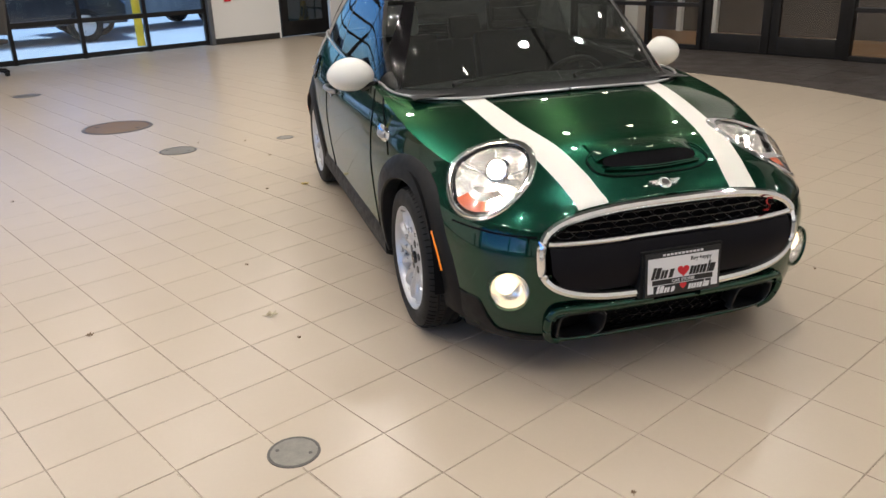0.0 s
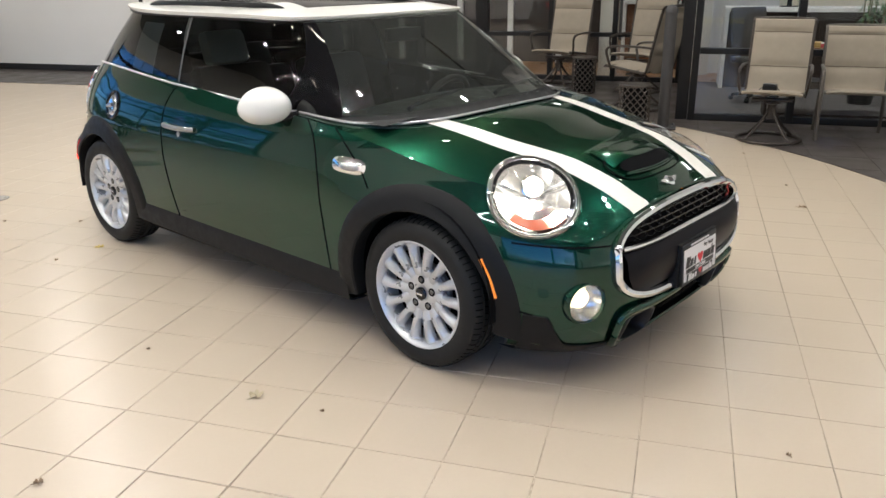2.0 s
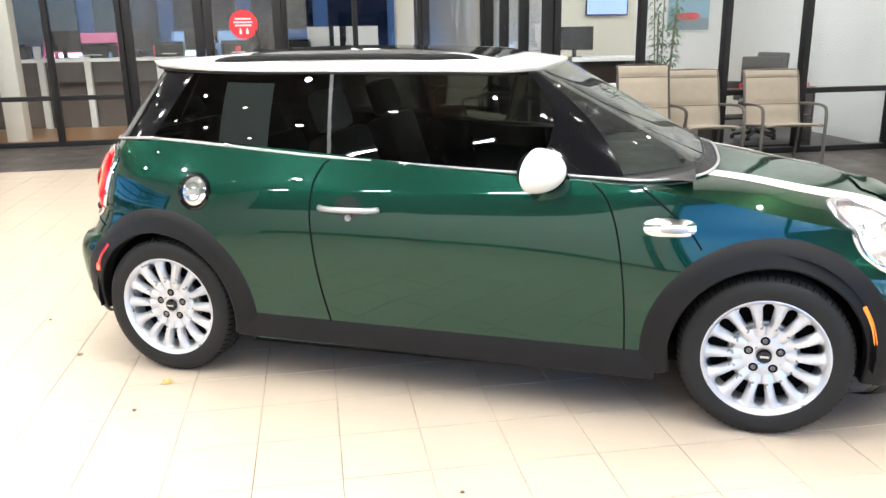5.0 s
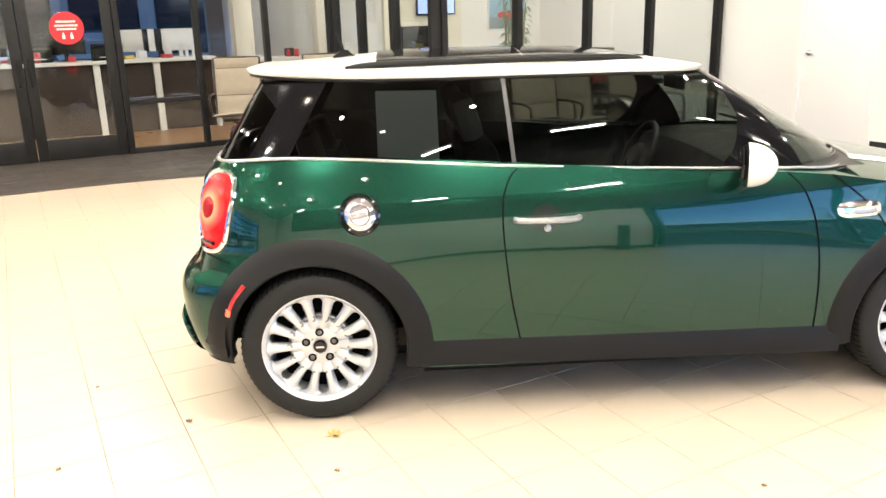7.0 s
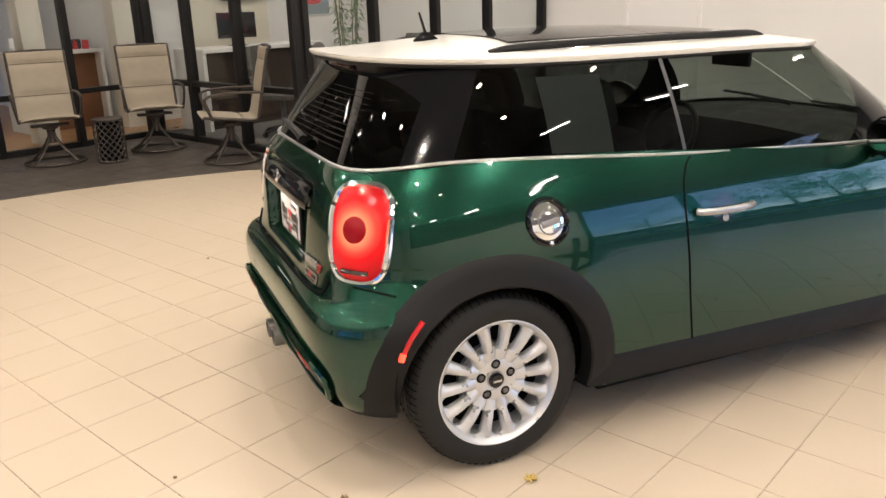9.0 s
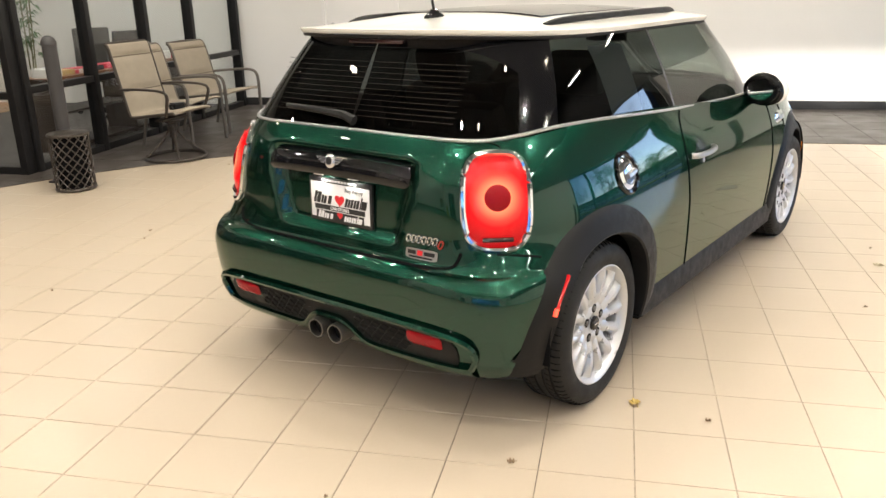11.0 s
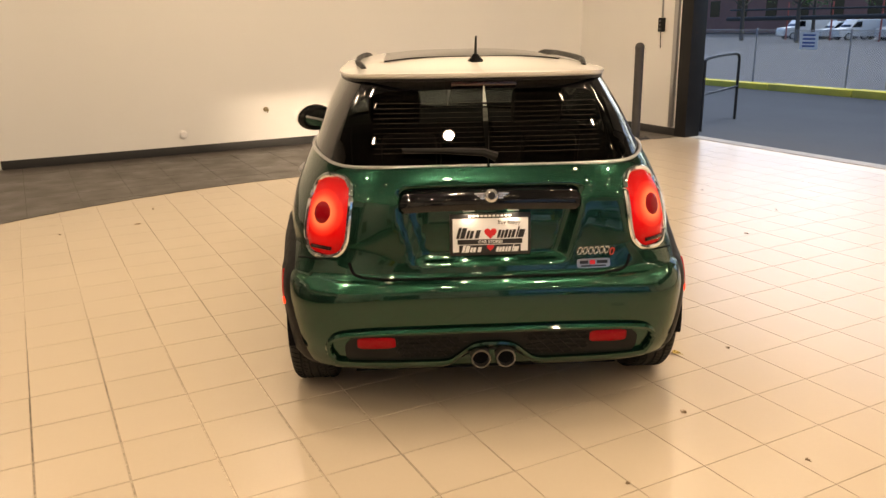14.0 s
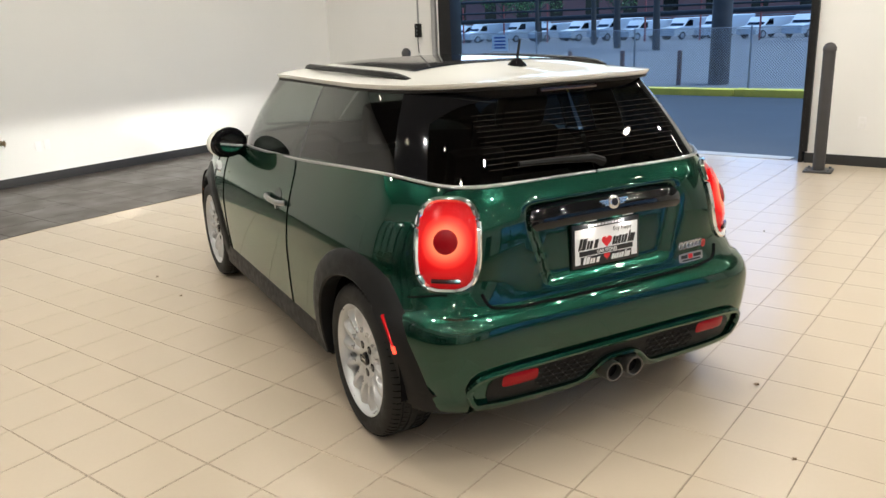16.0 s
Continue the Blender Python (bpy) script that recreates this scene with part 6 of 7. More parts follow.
# ---- bollards ----
def bollard(u, v, high, turn=0):
    b = thing("bollard", hall(u, v, 0, turn), "dark painted steel bollard bolted to the floor", "bollard", "steel bollards in the hall")
    part("post", lathe(bmesh.new(), [(0.0, high), (0.02, high - 0.003), (0.045, high - 0.018), (0.061, high - 0.05), (0.062, high - 0.075), (0.057, high - 0.08), (0.057, 0.015)], 28), M_BOLLARD, b)
    part("base_plate", bx(-0.13, 0.13, -0.13, 0.13, 0.002, 0.018, bevel=0.004), M_BOLLARD, b)
    for x in (-0.095, 0.095):
        for y in (-0.095, 0.095):
            part("anchor_bolt", lathe(bmesh.new(), [(0.0, 0.036), (0.011, 0.036), (0.014, 0.03), (0.014, 0.018)], 8, Matrix.Translation((x, y, 0))), M_STEEL, b)


bollard(4.04, -4.90, 1.24)
bollard(-1.06, -5.06, 1.24, 6)
bollard(1.58, 4.30, 1.20)

# ---- waiting chairs ----
M_SLING = vary(mat("tan_sling_fabric", (0.31, 0.265, 0.205), 0.8), 14, 0.10, 500, 0.4)
M_BRONZE = vary(mat("bronze_tube", (0.055, 0.045, 0.038), 0.42, 0.5), 10, 0.2, 200)
M_TUBE4 = vary(mat("grey_bronze_tube", (0.13, 0.115, 0.10), 0.4, 0.5), 10, 0.15, 200)
M_WELT = vary(mat("brown_welt_fabric", (0.13, 0.105, 0.075), 0.85), 14, 0.1, 400)
M_MESHSEAT = vary(mat("dark_mesh_fabric", (0.06, 0.055, 0.05), 0.8), 14, 0.1, 500, 0.4)


def sling(parent, seat_h, back_h, w, fabric, name_frame):
    """Padded sling: seat and tall raked back in one bent sheet, with side tubes."""
    prof = [(-0.26, seat_h + 0.03), (-0.24, seat_h + 0.045), (-0.10, seat_h + 0.03), (0.10, seat_h + 0.005), (0.20, seat_h - 0.005), (0.235, seat_h + 0.02), (0.26, seat_h + 0.12), (0.30, seat_h + 0.30), (0.345, seat_h + 0.50), (0.375, back_h - 0.02), (0.40, back_h)]
    way = along(prof, 88)
    rows = []
    for k, (y, z) in enumerate(way):
        puff = 0.022 - 0.023 * sum(math.exp(-((k - g) / 1.7) ** 2) for g in (13, 27, 58, 72))
        rows.append([(x, y - puff * (1 - (x / (w / 2)) ** 4), z + (puff * (1 - (x / (w / 2)) ** 4) if z < seat_h + 0.06 else 0)) for x in (w / 2 * (2 * i / 10 - 1) for i in range(11))])
    half = 44
    for name, rr in (("seat", rows[:half + 1]), ("backrest", rows[half:])):
        bm = bmesh.new()
        sheet(bm, rr)
        part(name, thick(bm, 0.022), fabric, parent)
    for k in (13, 27, 58, 72):
        part("welt", tube(bmesh.new(), [(x * 0.98, y - 0.002, z + (0.003 if k < 44 else 0.0)) for x, y, z in rows[k]], 0.0045, 5), M_WELT, parent)
    for s in (-1, 1):
        bm = bmesh.new()
        tube(bm, [(s * (w / 2 + 0.008), y + 0.008, z - 0.006) for y, z in way[::4]], 0.0145, 8)
        part("side_rail", bm, name_frame, parent)
    bm = bmesh.new()
    tube(bm, [(-w / 2, way[-1][0] + 0.01, way[-1][1]), (0, way[-1][0] + 0.03, way[-1][1] + 0.006), (w / 2, way[-1][0] + 0.01, way[-1][1])], 0.014, 8)
    part("top_rail", bm, name_frame, parent)


def swivel_chair(fabric=None, label="tan padded sling swivel chair on a bronze ring base"):
    c = thing("swivel_chair", Matrix.Identity(4), label, "chair", "waiting chairs")
    sling(c, 0.42, 1.06, 0.50, fabric or M_SLING, M_BRONZE)
    part("ring_base", tube(bmesh.new(), [(0.27 * math.cos(2 * math.pi * k / 40), 0.27 * math.sin(2 * math.pi * k / 40), 0.018) for k in range(40)], 0.015, 8, closed=True), M_BRONZE, c)
    for k in range(4):
        a = radians(45 + 90 * k)
        part("base_strut", tube(bmesh.new(), along([(0.27 * math.cos(a), 0.27 * math.sin(a), 0.02), (0.15 * math.cos(a), 0.15 * math.sin(a), 0.12), (0.05 * math.cos(a), 0.05 * math.sin(a), 0.24), (0.035 * math.cos(a), 0.035 * math.sin(a), 0.30)], 10), 0.013, 6), M_BRONZE, c)
    part("swivel_post", lathe(bmesh.new(), [(0.0, 0.36), (0.075, 0.36), (0.075, 0.345), (0.04, 0.33), (0.033, 0.22), (0.04, 0.20), (0.0, 0.2)], 16), M_BRONZE, c)
    part("spring_bar", bx(-0.17, 0.17, -0.05, 0.05, 0.362, 0.385, bevel=0.006), M_BRONZE, c)
    for s in (-1, 1):
        part("armrest", tube(bmesh.new(), along([(s * 0.27, 0.30, 0.66), (s * 0.285, 0.10, 0.67), (s * 0.29, -0.14, 0.66), (s * 0.29, -0.22, 0.62), (s * 0.28, -0.20, 0.52), (s * 0.265, -0.17, 0.43)], 22), 0.0155, 8, flat=0.8), M_BRONZE, c)
    return c


def stack_chair():
    c = thing("stacking_armchair", Matrix.Identity(4), "tan sling armchair with curved grey metal legs", "chair", "waiting chairs")
    sling(c, 0.42, 1.02, 0.50, M_SLING, M_TUBE4)
    for s in (-1, 1):
        part("arm_and_leg", tube(bmesh.new(), along([(s * 0.285, -0.26, 0.005), (s * 0.285, -0.25, 0.35), (s * 0.285, -0.24, 0.60), (s * 0.285, -0.16, 0.665), (s * 0.28, 0.05, 0.665), (s * 0.265, 0.28, 0.645)], 24), 0.016, 8), M_TUBE4, c)
        part("rear_leg", tube(bmesh.new(), along([(s * 0.255, 0.22, 0.42), (s * 0.265, 0.27, 0.2), (s * 0.27, 0.31, 0.005)], 10), 0.015, 8), M_TUBE4, c)
    return c


first = swivel_chair()
BIG = Matrix.Diagonal((1.1, 1.08, 1.08, 1))
first.matrix_world = hall(0.10, 7.02, 0.0045, -18) @ BIG
copy_thing(first, hall(1.18, 6.80, 0.0045, -22))
copy_thing(first, hall(1.25, 5.42, 0.0045, -118))
copy_thing(first, hall(2.545, 3.87, 0.0045, -9) @ Matrix.Diagonal((0.93, 0.95, 0.935, 1)))
st = stack_chair()
SMALL = Matrix.Diagonal((1.08, 1.05, 0.975, 1))
st.matrix_world = hall(3.28, 4.16, 0.0045, -4) @ SMALL
copy_thing(st, hall(4.2, 4.19, 0.0045, -8) @ SMALL)
copy_thing(st, hall(-6.08, 6.72, 0.0045, 8))
copy_thing(st, hall(-9.95, 6.78, 0.0045, 4))


def basket(u, v, high, label):
    """A woven drum table: two families of slanted strips, rims and a top."""
    b = thing("drum_table", hall(u, v, 0.0045), label, "side table", "drum side tables")
    for z in (0.012, high - 0.012):
        part("rim", tube(bmesh.new(), [(0.15 * math.cos(2 * math.pi * k / 32), 0.15 * math.sin(2 * math.pi * k / 32), z) for k in range(32)], 0.011, 6, closed=True), M_BRONZE, b)
    part("top", lathe(bmesh.new(), [(0.0, high), (0.155, high), (0.158, high - 0.01), (0.0, high - 0.012)], 32), M_BRONZE, b)
    bm = bmesh.new()
    n = 14
    for d in (1, -1):
        for k in range(n):
            tube(bm, [(0.15 * math.cos(2 * math.pi * (k / n + d * f * 0.14 * 3)), 0.15 * math.sin(2 * math.pi * (k / n + d * f * 0.14 * 3)), 0.012 + (high - 0.024) * f) for f in (j / 12 for j in range(13))], 0.0055, 4)
    part("lattice", bm, M_BRONZE, b)["kind"] = "stuff"
    part("inner_drum", lathe(bmesh.new(), [(0.12, 0.02), (0.12, high - 0.02)], 24), M_CAVITY, b)


basket(0.50, 6.55, 0.46, "dark woven metal drum side table between chairs")
basket(1.30, 4.05, 0.46, "dark woven metal drum side table by the bollard")
o = thing("camera_case", hall(2.50, 3.77, 0.458, -20), "small black camera case lying on the chair seat", "case")
part("case_body", bx(-0.06, 0.06, -0.045, 0.045, 0.0, 0.07, bevel=0.02), M_PLASTIC, o)
part("case_flap", bx(-0.055, 0.055, -0.05, 0.03, 0.066, 0.08, bevel=0.006), M_INK, o)
part("case_strap", tube(bmesh.new(), along([(0.06, 0, 0.05), (0.10, -0.05, 0.01), (0.02, -0.13, 0.004), (-0.08, -0.10, 0.004), (-0.06, 0, 0.05)], 20), 0.005, 5), M_INK, o)
# yellow caution sign by the wall
o = thing("caution_sign", hall(-10.15, 6.28, 0.0045, 15), "yellow folding wet floor caution sign", "caution sign")
M_YELLOW = mat("yellow_plastic", (0.80, 0.55, 0.02), 0.45)
for s in (-1, 1):
    bm = bx(-0.14, 0.14, -0.008, 0.008, 0.0, 0.62, bevel=0.004)
    pn = part("sign_panel", bm, M_YELLOW, o, at=pose(0, s * 0.10, 0, s * 9))
    part("sign_print", bx(-0.08, 0.08, s * 0.008, s * 0.010, 0.30, 0.50), M_INK, pn)


# ---- floor plates, leaves and specks ----
M_RUST = vary(mat("rusty_cover_metal", (0.20, 0.135, 0.085), 0.55, 0.3), 7, 0.35, 120, 0.3)


def plate_round(u, v, r, label, seg=40):
    o = thing("floor_plate", hall(u, v, 0.0), label, "floor drain")
    part("plate_rim", lathe(bmesh.new(), [(r * 0.90, 0.0), (r * 0.90, 0.0035), (r, 0.0025), (r * 1.01, 0.0)], seg), M_SATINDARK, o)
    part("plate_cover", lathe(bmesh.new(), [(0.0, 0.003), (r * 0.89, 0.003), (r * 0.90, 0.0)], seg), M_RUST if r > 0.3 else M_PLATEMETAL, o)
    for a in (40, 220):
        part("plate_screw", lathe(bmesh.new(), [(0.0, 0.005), (r * 0.07, 0.0045), (r * 0.08, 0.003)], 10, Matrix.Translation((r * 0.65 * math.cos(radians(a)), r * 0.65 * math.sin(radians(a)), 0))), M_SATINDARK, o)


M_PLATEMETAL = vary(mat("worn_plate_metal", (0.23, 0.215, 0.185), 0.5, 0.4), 25, 0.25, 200, 0.2)
M_SATINDARK = vary(mat("dark_plate_rim", (0.12, 0.11, 0.10), 0.5, 0.6), 25, 0.2, 200)
plate_round(1.26, -2.17, 0.088, "small round metal cleanout cover in the tile floor")
plate_round(-4.67, -0.49, 0.33, "large round rust-brown metal manhole cover in the tile floor")
plate_round(-3.23, -0.52, 0.155, "round metal drain cover in the tile floor")
plate_round(-2.96, 0.38, 0.075, "small round metal cleanout cover in the tile floor")
plate_round(-7.58, -0.51, 0.16, "round metal drain cover in the tile floor")


def leaf(x, y, turn, size, color, label):
    bm = bmesh.new()
    pts = []
    for k in range(20):
        a = 2 * math.pi * k / 20
        r = size * (0.55 + 0.45 * abs(math.cos(2.5 * a)))
        pts.append((r * math.cos(a), r * math.sin(a), 0.004 + 0.010 * math.sin(3 * a + turn) ** 2))
    c = bm.verts.new((0, 0, 0.004))
    vs = [bm.verts.new(p) for p in pts]
    for k in range(20):
        bm.faces.new((c, vs[k], vs[(k + 1) % 20]))
    tube(bm, [(0, 0, 0.005), (-size * 0.8, -size * 0.5, 0.004), (-size * 1.4, -size * 0.6, 0.006)], 0.0015, 4)
    solid("fallen_leaf", bm, color, pose(x, y, 0.0015, 0, 0, turn * 57), label, "leaf", "fallen leaves")


M_LEAFY = mat("yellow_leaf", (0.50, 0.36, 0.10), 0.7)
M_LEAFB = mat("brown_leaf", (0.22, 0.15, 0.09), 0.8)
leaf(-1.199, -0.955, 0.4, 0.026, M_LEAFY, "small dry yellow leaf on the tiles")
leaf(0.954, -1.393, 1.2, 0.030, mat("pale_leaf", (0.42, 0.36, 0.24), 0.8), "pale dry leaf on the tiles")
leaf(-1.795, -0.791, 2.0, 0.014, M_LEAFB, "small brown leaf scrap on the tiles")
leaf(1.665, 2.515, 0.1, 0.028, M_LEAFB, "brown leaf scrap on the tiles")
leaf(0.887, -2.178, 0.9, 0.016, M_LEAFB, "small brown leaf scrap on the tiles")
random.seed(7)
for k in range(34):
    u, v = random.uniform(-3.5, 3.4), random.uniform(-3.6, 3.6)
    p = HALL @ Vector((u, v, 0))
    if abs(p.x) < 2.2 and abs(p.y) < 1.0:
        continue
    leaf(p.x, p.y, random.uniform(0, 6), random.uniform(0.005, 0.011), M_LEAFB, "tiny brown leaf crumb on the tiles")

# ---- offices behind the glass ----
M_WOODFLOOR = vary(mat("orange_wood_floor", (0.40, 0.22, 0.10), 0.35), 3, 0.2, 60, 0.05)
M_COUNTER = mat("white_counter", (0.78, 0.77, 0.75), 0.35)
M_DARKPANEL = vary(mat("dark_wood_panel", (0.030, 0.017, 0.012), 0.45), 4, 0.25, 70)
M_REDWOOD = vary(mat("brown_wood_panel", (0.20, 0.085, 0.04), 0.4), 4, 0.25, 70)
M_SCREEN = mat("screen_black", (0.01, 0.01, 0.012), 0.15)
solid("office_floor", bx(-6.9, U_E, V_N + 0.14, 14.95, 0.002, 0.010), M_WOODFLOOR, HALL, "orange-brown wooden office floor", "floor", kind="structure")
solid("office_floor_side", bx(U_G + 0.12, U_E, V_G + 0.14, V_N + 0.13, 0.002, 0.010), vary(mat("grey_carpet", (0.12, 0.11, 0.105), 0.9), 10, 0.15, 300, 0.4), HALL, "dark grey office carpet", "floor", kind="structure")


def counter(name, u0, u1, v0, v1, top, panel, label, legs=()):
    c = thing(name, HALL, label, "counter")
    part("worktop", bx(u0, u1, v0, v1, top - 0.05, top, bevel=0.004), M_COUNTER, c)
    part("front_panel", bx(u0 + 0.05, u1 - 0.05, v0 + 0.18, v0 + 0.21, 0.012, top - 0.05), panel, c)
    for u in (u0, u1 - 0.05):
        part("end_panel", bx(u, u + 0.05, v0 + 0.02, v1, 0.012, top - 0.05), M_COUNTER, c)
    for u in legs:
        part("leg", bx(u - 0.045, u + 0.045, v0 + 0.04, v0 + 0.13, 0.012, top - 0.05), M_COUNTER, c)
    return c


counter("reception_counter", -6.6, 0.55, 9.9, 10.6, 1.10, M_DARKPANEL, "long white reception counter with dark front panels", (-5.0, -4.3, -3.2, -2.1, -1.2, -0.35))
counter("side_counter", 0.75, 1.85, 9.2, 9.9, 1.06, M_REDWOOD, "white topped counter with brown wooden front")
counter("office_desk", 2.2, 4.2, 7.3, 8.0, 1.04, M_DARKPANEL, "white topped desk with dark front in the office")


def monitor(u, v, z, turn=0, white=False):
    m = thing("monitor", hall(u, v, z, turn), "white backed computer monitor on its stand" if white else "black computer monitor on its stand", "monitor", "office monitors")
    mt = M_COUNTER if white else M_SCREEN
    part("display", bx(-0.27, 0.27, -0.02, 0.02, 0.10, 0.43, bevel=0.006), mt, m)
    part("screen", bx(-0.25, 0.25, 0.02, 0.022, 0.12, 0.41), mat("lit_screen", (0.1, 0.2, 0.4), 0.3, emit=(0.3, 0.5, 1.0), strength=0.6), m)
    part("stand", bx(-0.03, 0.03, -0.02, 0.03, 0.01, 0.20), mt, m)
    part("foot", bx(-0.11, 0.11, -0.08, 0.09, 0.0, 0.012, bevel=0.004), mt, m)


for u, w in ((-5.9, False), (-4.7, False), (-3.6, False), (-2.55, False), (-1.55, False), (-0.55, True), (0.1, True)):
    monitor(u, 10.3, 1.10, (u * 37) % 30 - 15, w)
monitor(3.0, 7.7, 1.04, -10)
monitor(-0.2, 10.35, 1.10, 20)
random.seed(3)
for k in range(40):
    u = random.uniform(-6.4, 0.4) if k < 30 else random.uniform(0.8, 1.8)
    v, top = (random.uniform(10.0, 10.2), 1.10) if k < 30 else (random.uniform(9.3, 9.7), 1.06)
    col = random.choice(((0.75, 0.75, 0.75), (0.05, 0.05, 0.06), (0.55, 0.05, 0.05), (0.2, 0.35, 0.6), (0.7, 0.7, 0.72), (0.6, 0.45, 0.1)))
    w, d, h = random.uniform(0.05, 0.16), random.uniform(0.05, 0.12), random.uniform(0.03, 0.2)
    if k % 3 == 0:
        bm = lathe(bmesh.new(), [(0.0, h), (0.01, h), (0.012, h * 0.8), (0.028, h * 0.7), (0.03, 0.0), (0.0, 0.0)], 14)
        solid("dispenser_bottle", bm, mat("bottle", col, 0.3), hall(u, v, top), "small bottle standing on the counter", "bottle", "counter clutter")
    else:
        solid("document_tray", bx(-w / 2, w / 2, -d / 2, d / 2, 0, h, bevel=0.006), mat("tray", col, 0.5), hall(u, v, top, random.uniform(-20, 20)), "small box or paper stack on the counter", "desk box", "counter clutter")



def printer(u, v, z, turn):
    p = thing("printer", hall(u, v, z, turn), "black office printer on the white counter", "printer", "printers on the counter")
    part("printer_body", bx(-0.22, 0.22, -0.18, 0.18, 0.0, 0.19, bevel=0.015), M_PLASTIC, p)
    part("scanner_lid", bx(-0.215, 0.215, -0.17, 0.175, 0.195, 0.235, bevel=0.012), M_SCREEN, p)
    part("paper_tray", bx(-0.15, 0.15, -0.27, -0.18, 0.03, 0.045, bevel=0.004), M_PLASTIC, p)
    part("paper_stack", bx(-0.105, 0.105, -0.26, -0.17, 0.046, 0.058), M_PLATE, p)


for u, v, turn in ((-5.45, 10.22, 8), (-4.15, 10.25, -12), (-3.05, 10.2, 5), (-2.0, 10.25, 14), (-1.0, 10.22, -6)):
    printer(u, v, 1.10, turn)

# columns
for u, v in ((-5.0, 8.6), (0.62, 8.5), (1.95, 8.85)):
    solid("office_column", bx(u - 0.13, u + 0.13, v - 0.13, v + 0.13, 0.01, CEIL, bevel=0.008), vary(mat("cream_column", (0.70, 0.66, 0.58), 0.6), 2, 0.05, 80), HALL, "cream painted office column", "column", kind="structure")
# cream wall piece behind the return glass
wall("wall_office_cream", "cream wall inside the office", 3.0, 4.4, 8.9, 8.98, 0.01, CEIL, mat("cream_wall", (0.74, 0.70, 0.58), 0.6))

# tall potted plant
pl = thing("potted_plant", hall(3.75, 6.35, 0.01), "tall green bamboo-like plant in a dark pot", "plant")
part("pot", lathe(bmesh.new(), [(0.0, 0.0), (0.13, 0.0), (0.17, 0.36), (0.185, 0.38), (0.16, 0.38), (0.15, 0.34), (0.0, 0.34)], 24), M_PLASTIC, pl)
M_LEAF = vary(mat("plant_leaf", (0.07, 0.16, 0.05), 0.45), 5, 0.3, 60)
M_CANE = mat("plant_cane", (0.16, 0.16, 0.07), 0.5)
random.seed(11)
leaves = bmesh.new()
for k in range(7):
    a, rr = random.uniform(0, 6.28), random.uniform(0.02, 0.10)
    top = random.uniform(1.5, 2.1)
    pts = [(rr * math.cos(a) * (1 + 1.2 * f), rr * math.sin(a) * (1 + 1.2 * f), 0.33 + (top - 0.33) * f) for f in (0, 0.25, 0.5, 0.75, 1.0)]
    part("cane", tube(bmesh.new(), pts, 0.008, 6), M_CANE, pl)
    for j in range(46):
        f = random.uniform(0.35, 1.0)
        base = Vector(pts[0]).lerp(Vector(pts[4]), f)
        b = random.uniform(0, 6.28)
        out = Vector((math.cos(b), math.sin(b), random.uniform(-0.2, 0.5))).normalized()
        ln = random.uniform(0.10, 0.20)
        s = out.cross(Vector((0, 0, 1))).normalized() * ln * 0.10
        tip = base + out * ln - Vector((0, 0, ln * 0.45))
        mid = base + out * ln * 0.5
        v = [leaves.verts.new(p) for p in (base, mid + s, tip, mid - s)]
        leaves.faces.new(v)
part("foliage", leaves, M_LEAF, pl)["kind"] = "stuff"

# framed picture and wall screen
pic = thing("framed_picture", HALL @ Matrix.Translation((5.35, 8.99, 1.62)) @ pose(0, 0, 0, 90, 0, 0), "framed photo of a red car on a blue sky", "picture")
part("picture_frame", bx(-0.38, 0.38, -0.26, 0.26, 0.0, 0.02, bevel=0.004), M_COUNTER, pic)
part("picture_sky", bx(-0.36, 0.36, -0.05, 0.24, 0.02, 0.023), mat("picture_blue", (0.25, 0.42, 0.55), 0.4), pic)
part("picture_ground", bx(-0.36, 0.36, -0.24, -0.05, 0.02, 0.023), mat("picture_grey", (0.22, 0.28, 0.32), 0.4), pic)
part("picture_car", dome(bmesh.new(), (0, -0.02), 0.20, 0.06, 2.4, lambda x, y, o=0: Vector((x, y, 0.0245)), 0), mat("picture_red", (0.6, 0.04, 0.05), 0.4), pic)
tv = thing("wall_screen", HALL @ Matrix.Translation((3.9, 8.87, 1.85)) @ pose(0, 0, 0, 90, 0, 0), "wall screen showing a blue picture", "screen")
part("screen_case", bx(-0.35, 0.35, -0.22, 0.22, 0.0, 0.04, bevel=0.006), M_SCREEN, tv)
part("screen_face", bx(-0.33, 0.33, -0.20, 0.20, 0.04, 0.042), mat("lit_tv", (0.1, 0.15, 0.4), 0.3, emit=(0.35, 0.45, 1.0), strength=1.2), tv)


# low shelf with files behind the waiting chairs
sh = thing("low_shelf", hall(3.6, 5.15, 0.01), "low dark shelf with papers and files behind the glass", "shelf")
for z in (0.02, 0.36, 0.70):
    part("shelf_board", bx(-1.0, 1.6, 0.0, 0.36, z, z + 0.025), M_REDWOOD if z > 0.5 else M_DARKPANEL, sh)
for x in (-1.0, 0.3, 1.575):
    part("shelf_upright", bx(x, x + 0.025, 0.0, 0.36, 0.0, 0.72), M_DARKPANEL, sh)
random.seed(5)
for k in range(16):
    x = random.uniform(-0.95, 1.5)
    col = random.choice(((0.7, 0.7, 0.68), (0.6, 0.06, 0.1), (0.05, 0.05, 0.06), (0.65, 0.63, 0.6), (0.45, 0.3, 0.1)))
    h = random.uniform(0.02, 0.09)
    solid("paper_stack", bx(-0.11, 0.11, -0.09, 0.09, 0, h, bevel=0.003), mat("paper_color", col, 0.6), hall(3.6 + x, 5.33, 0.735, random.uniform(-12, 12)), "stack of papers and files on the low shelf", "papers", "papers on the shelf")


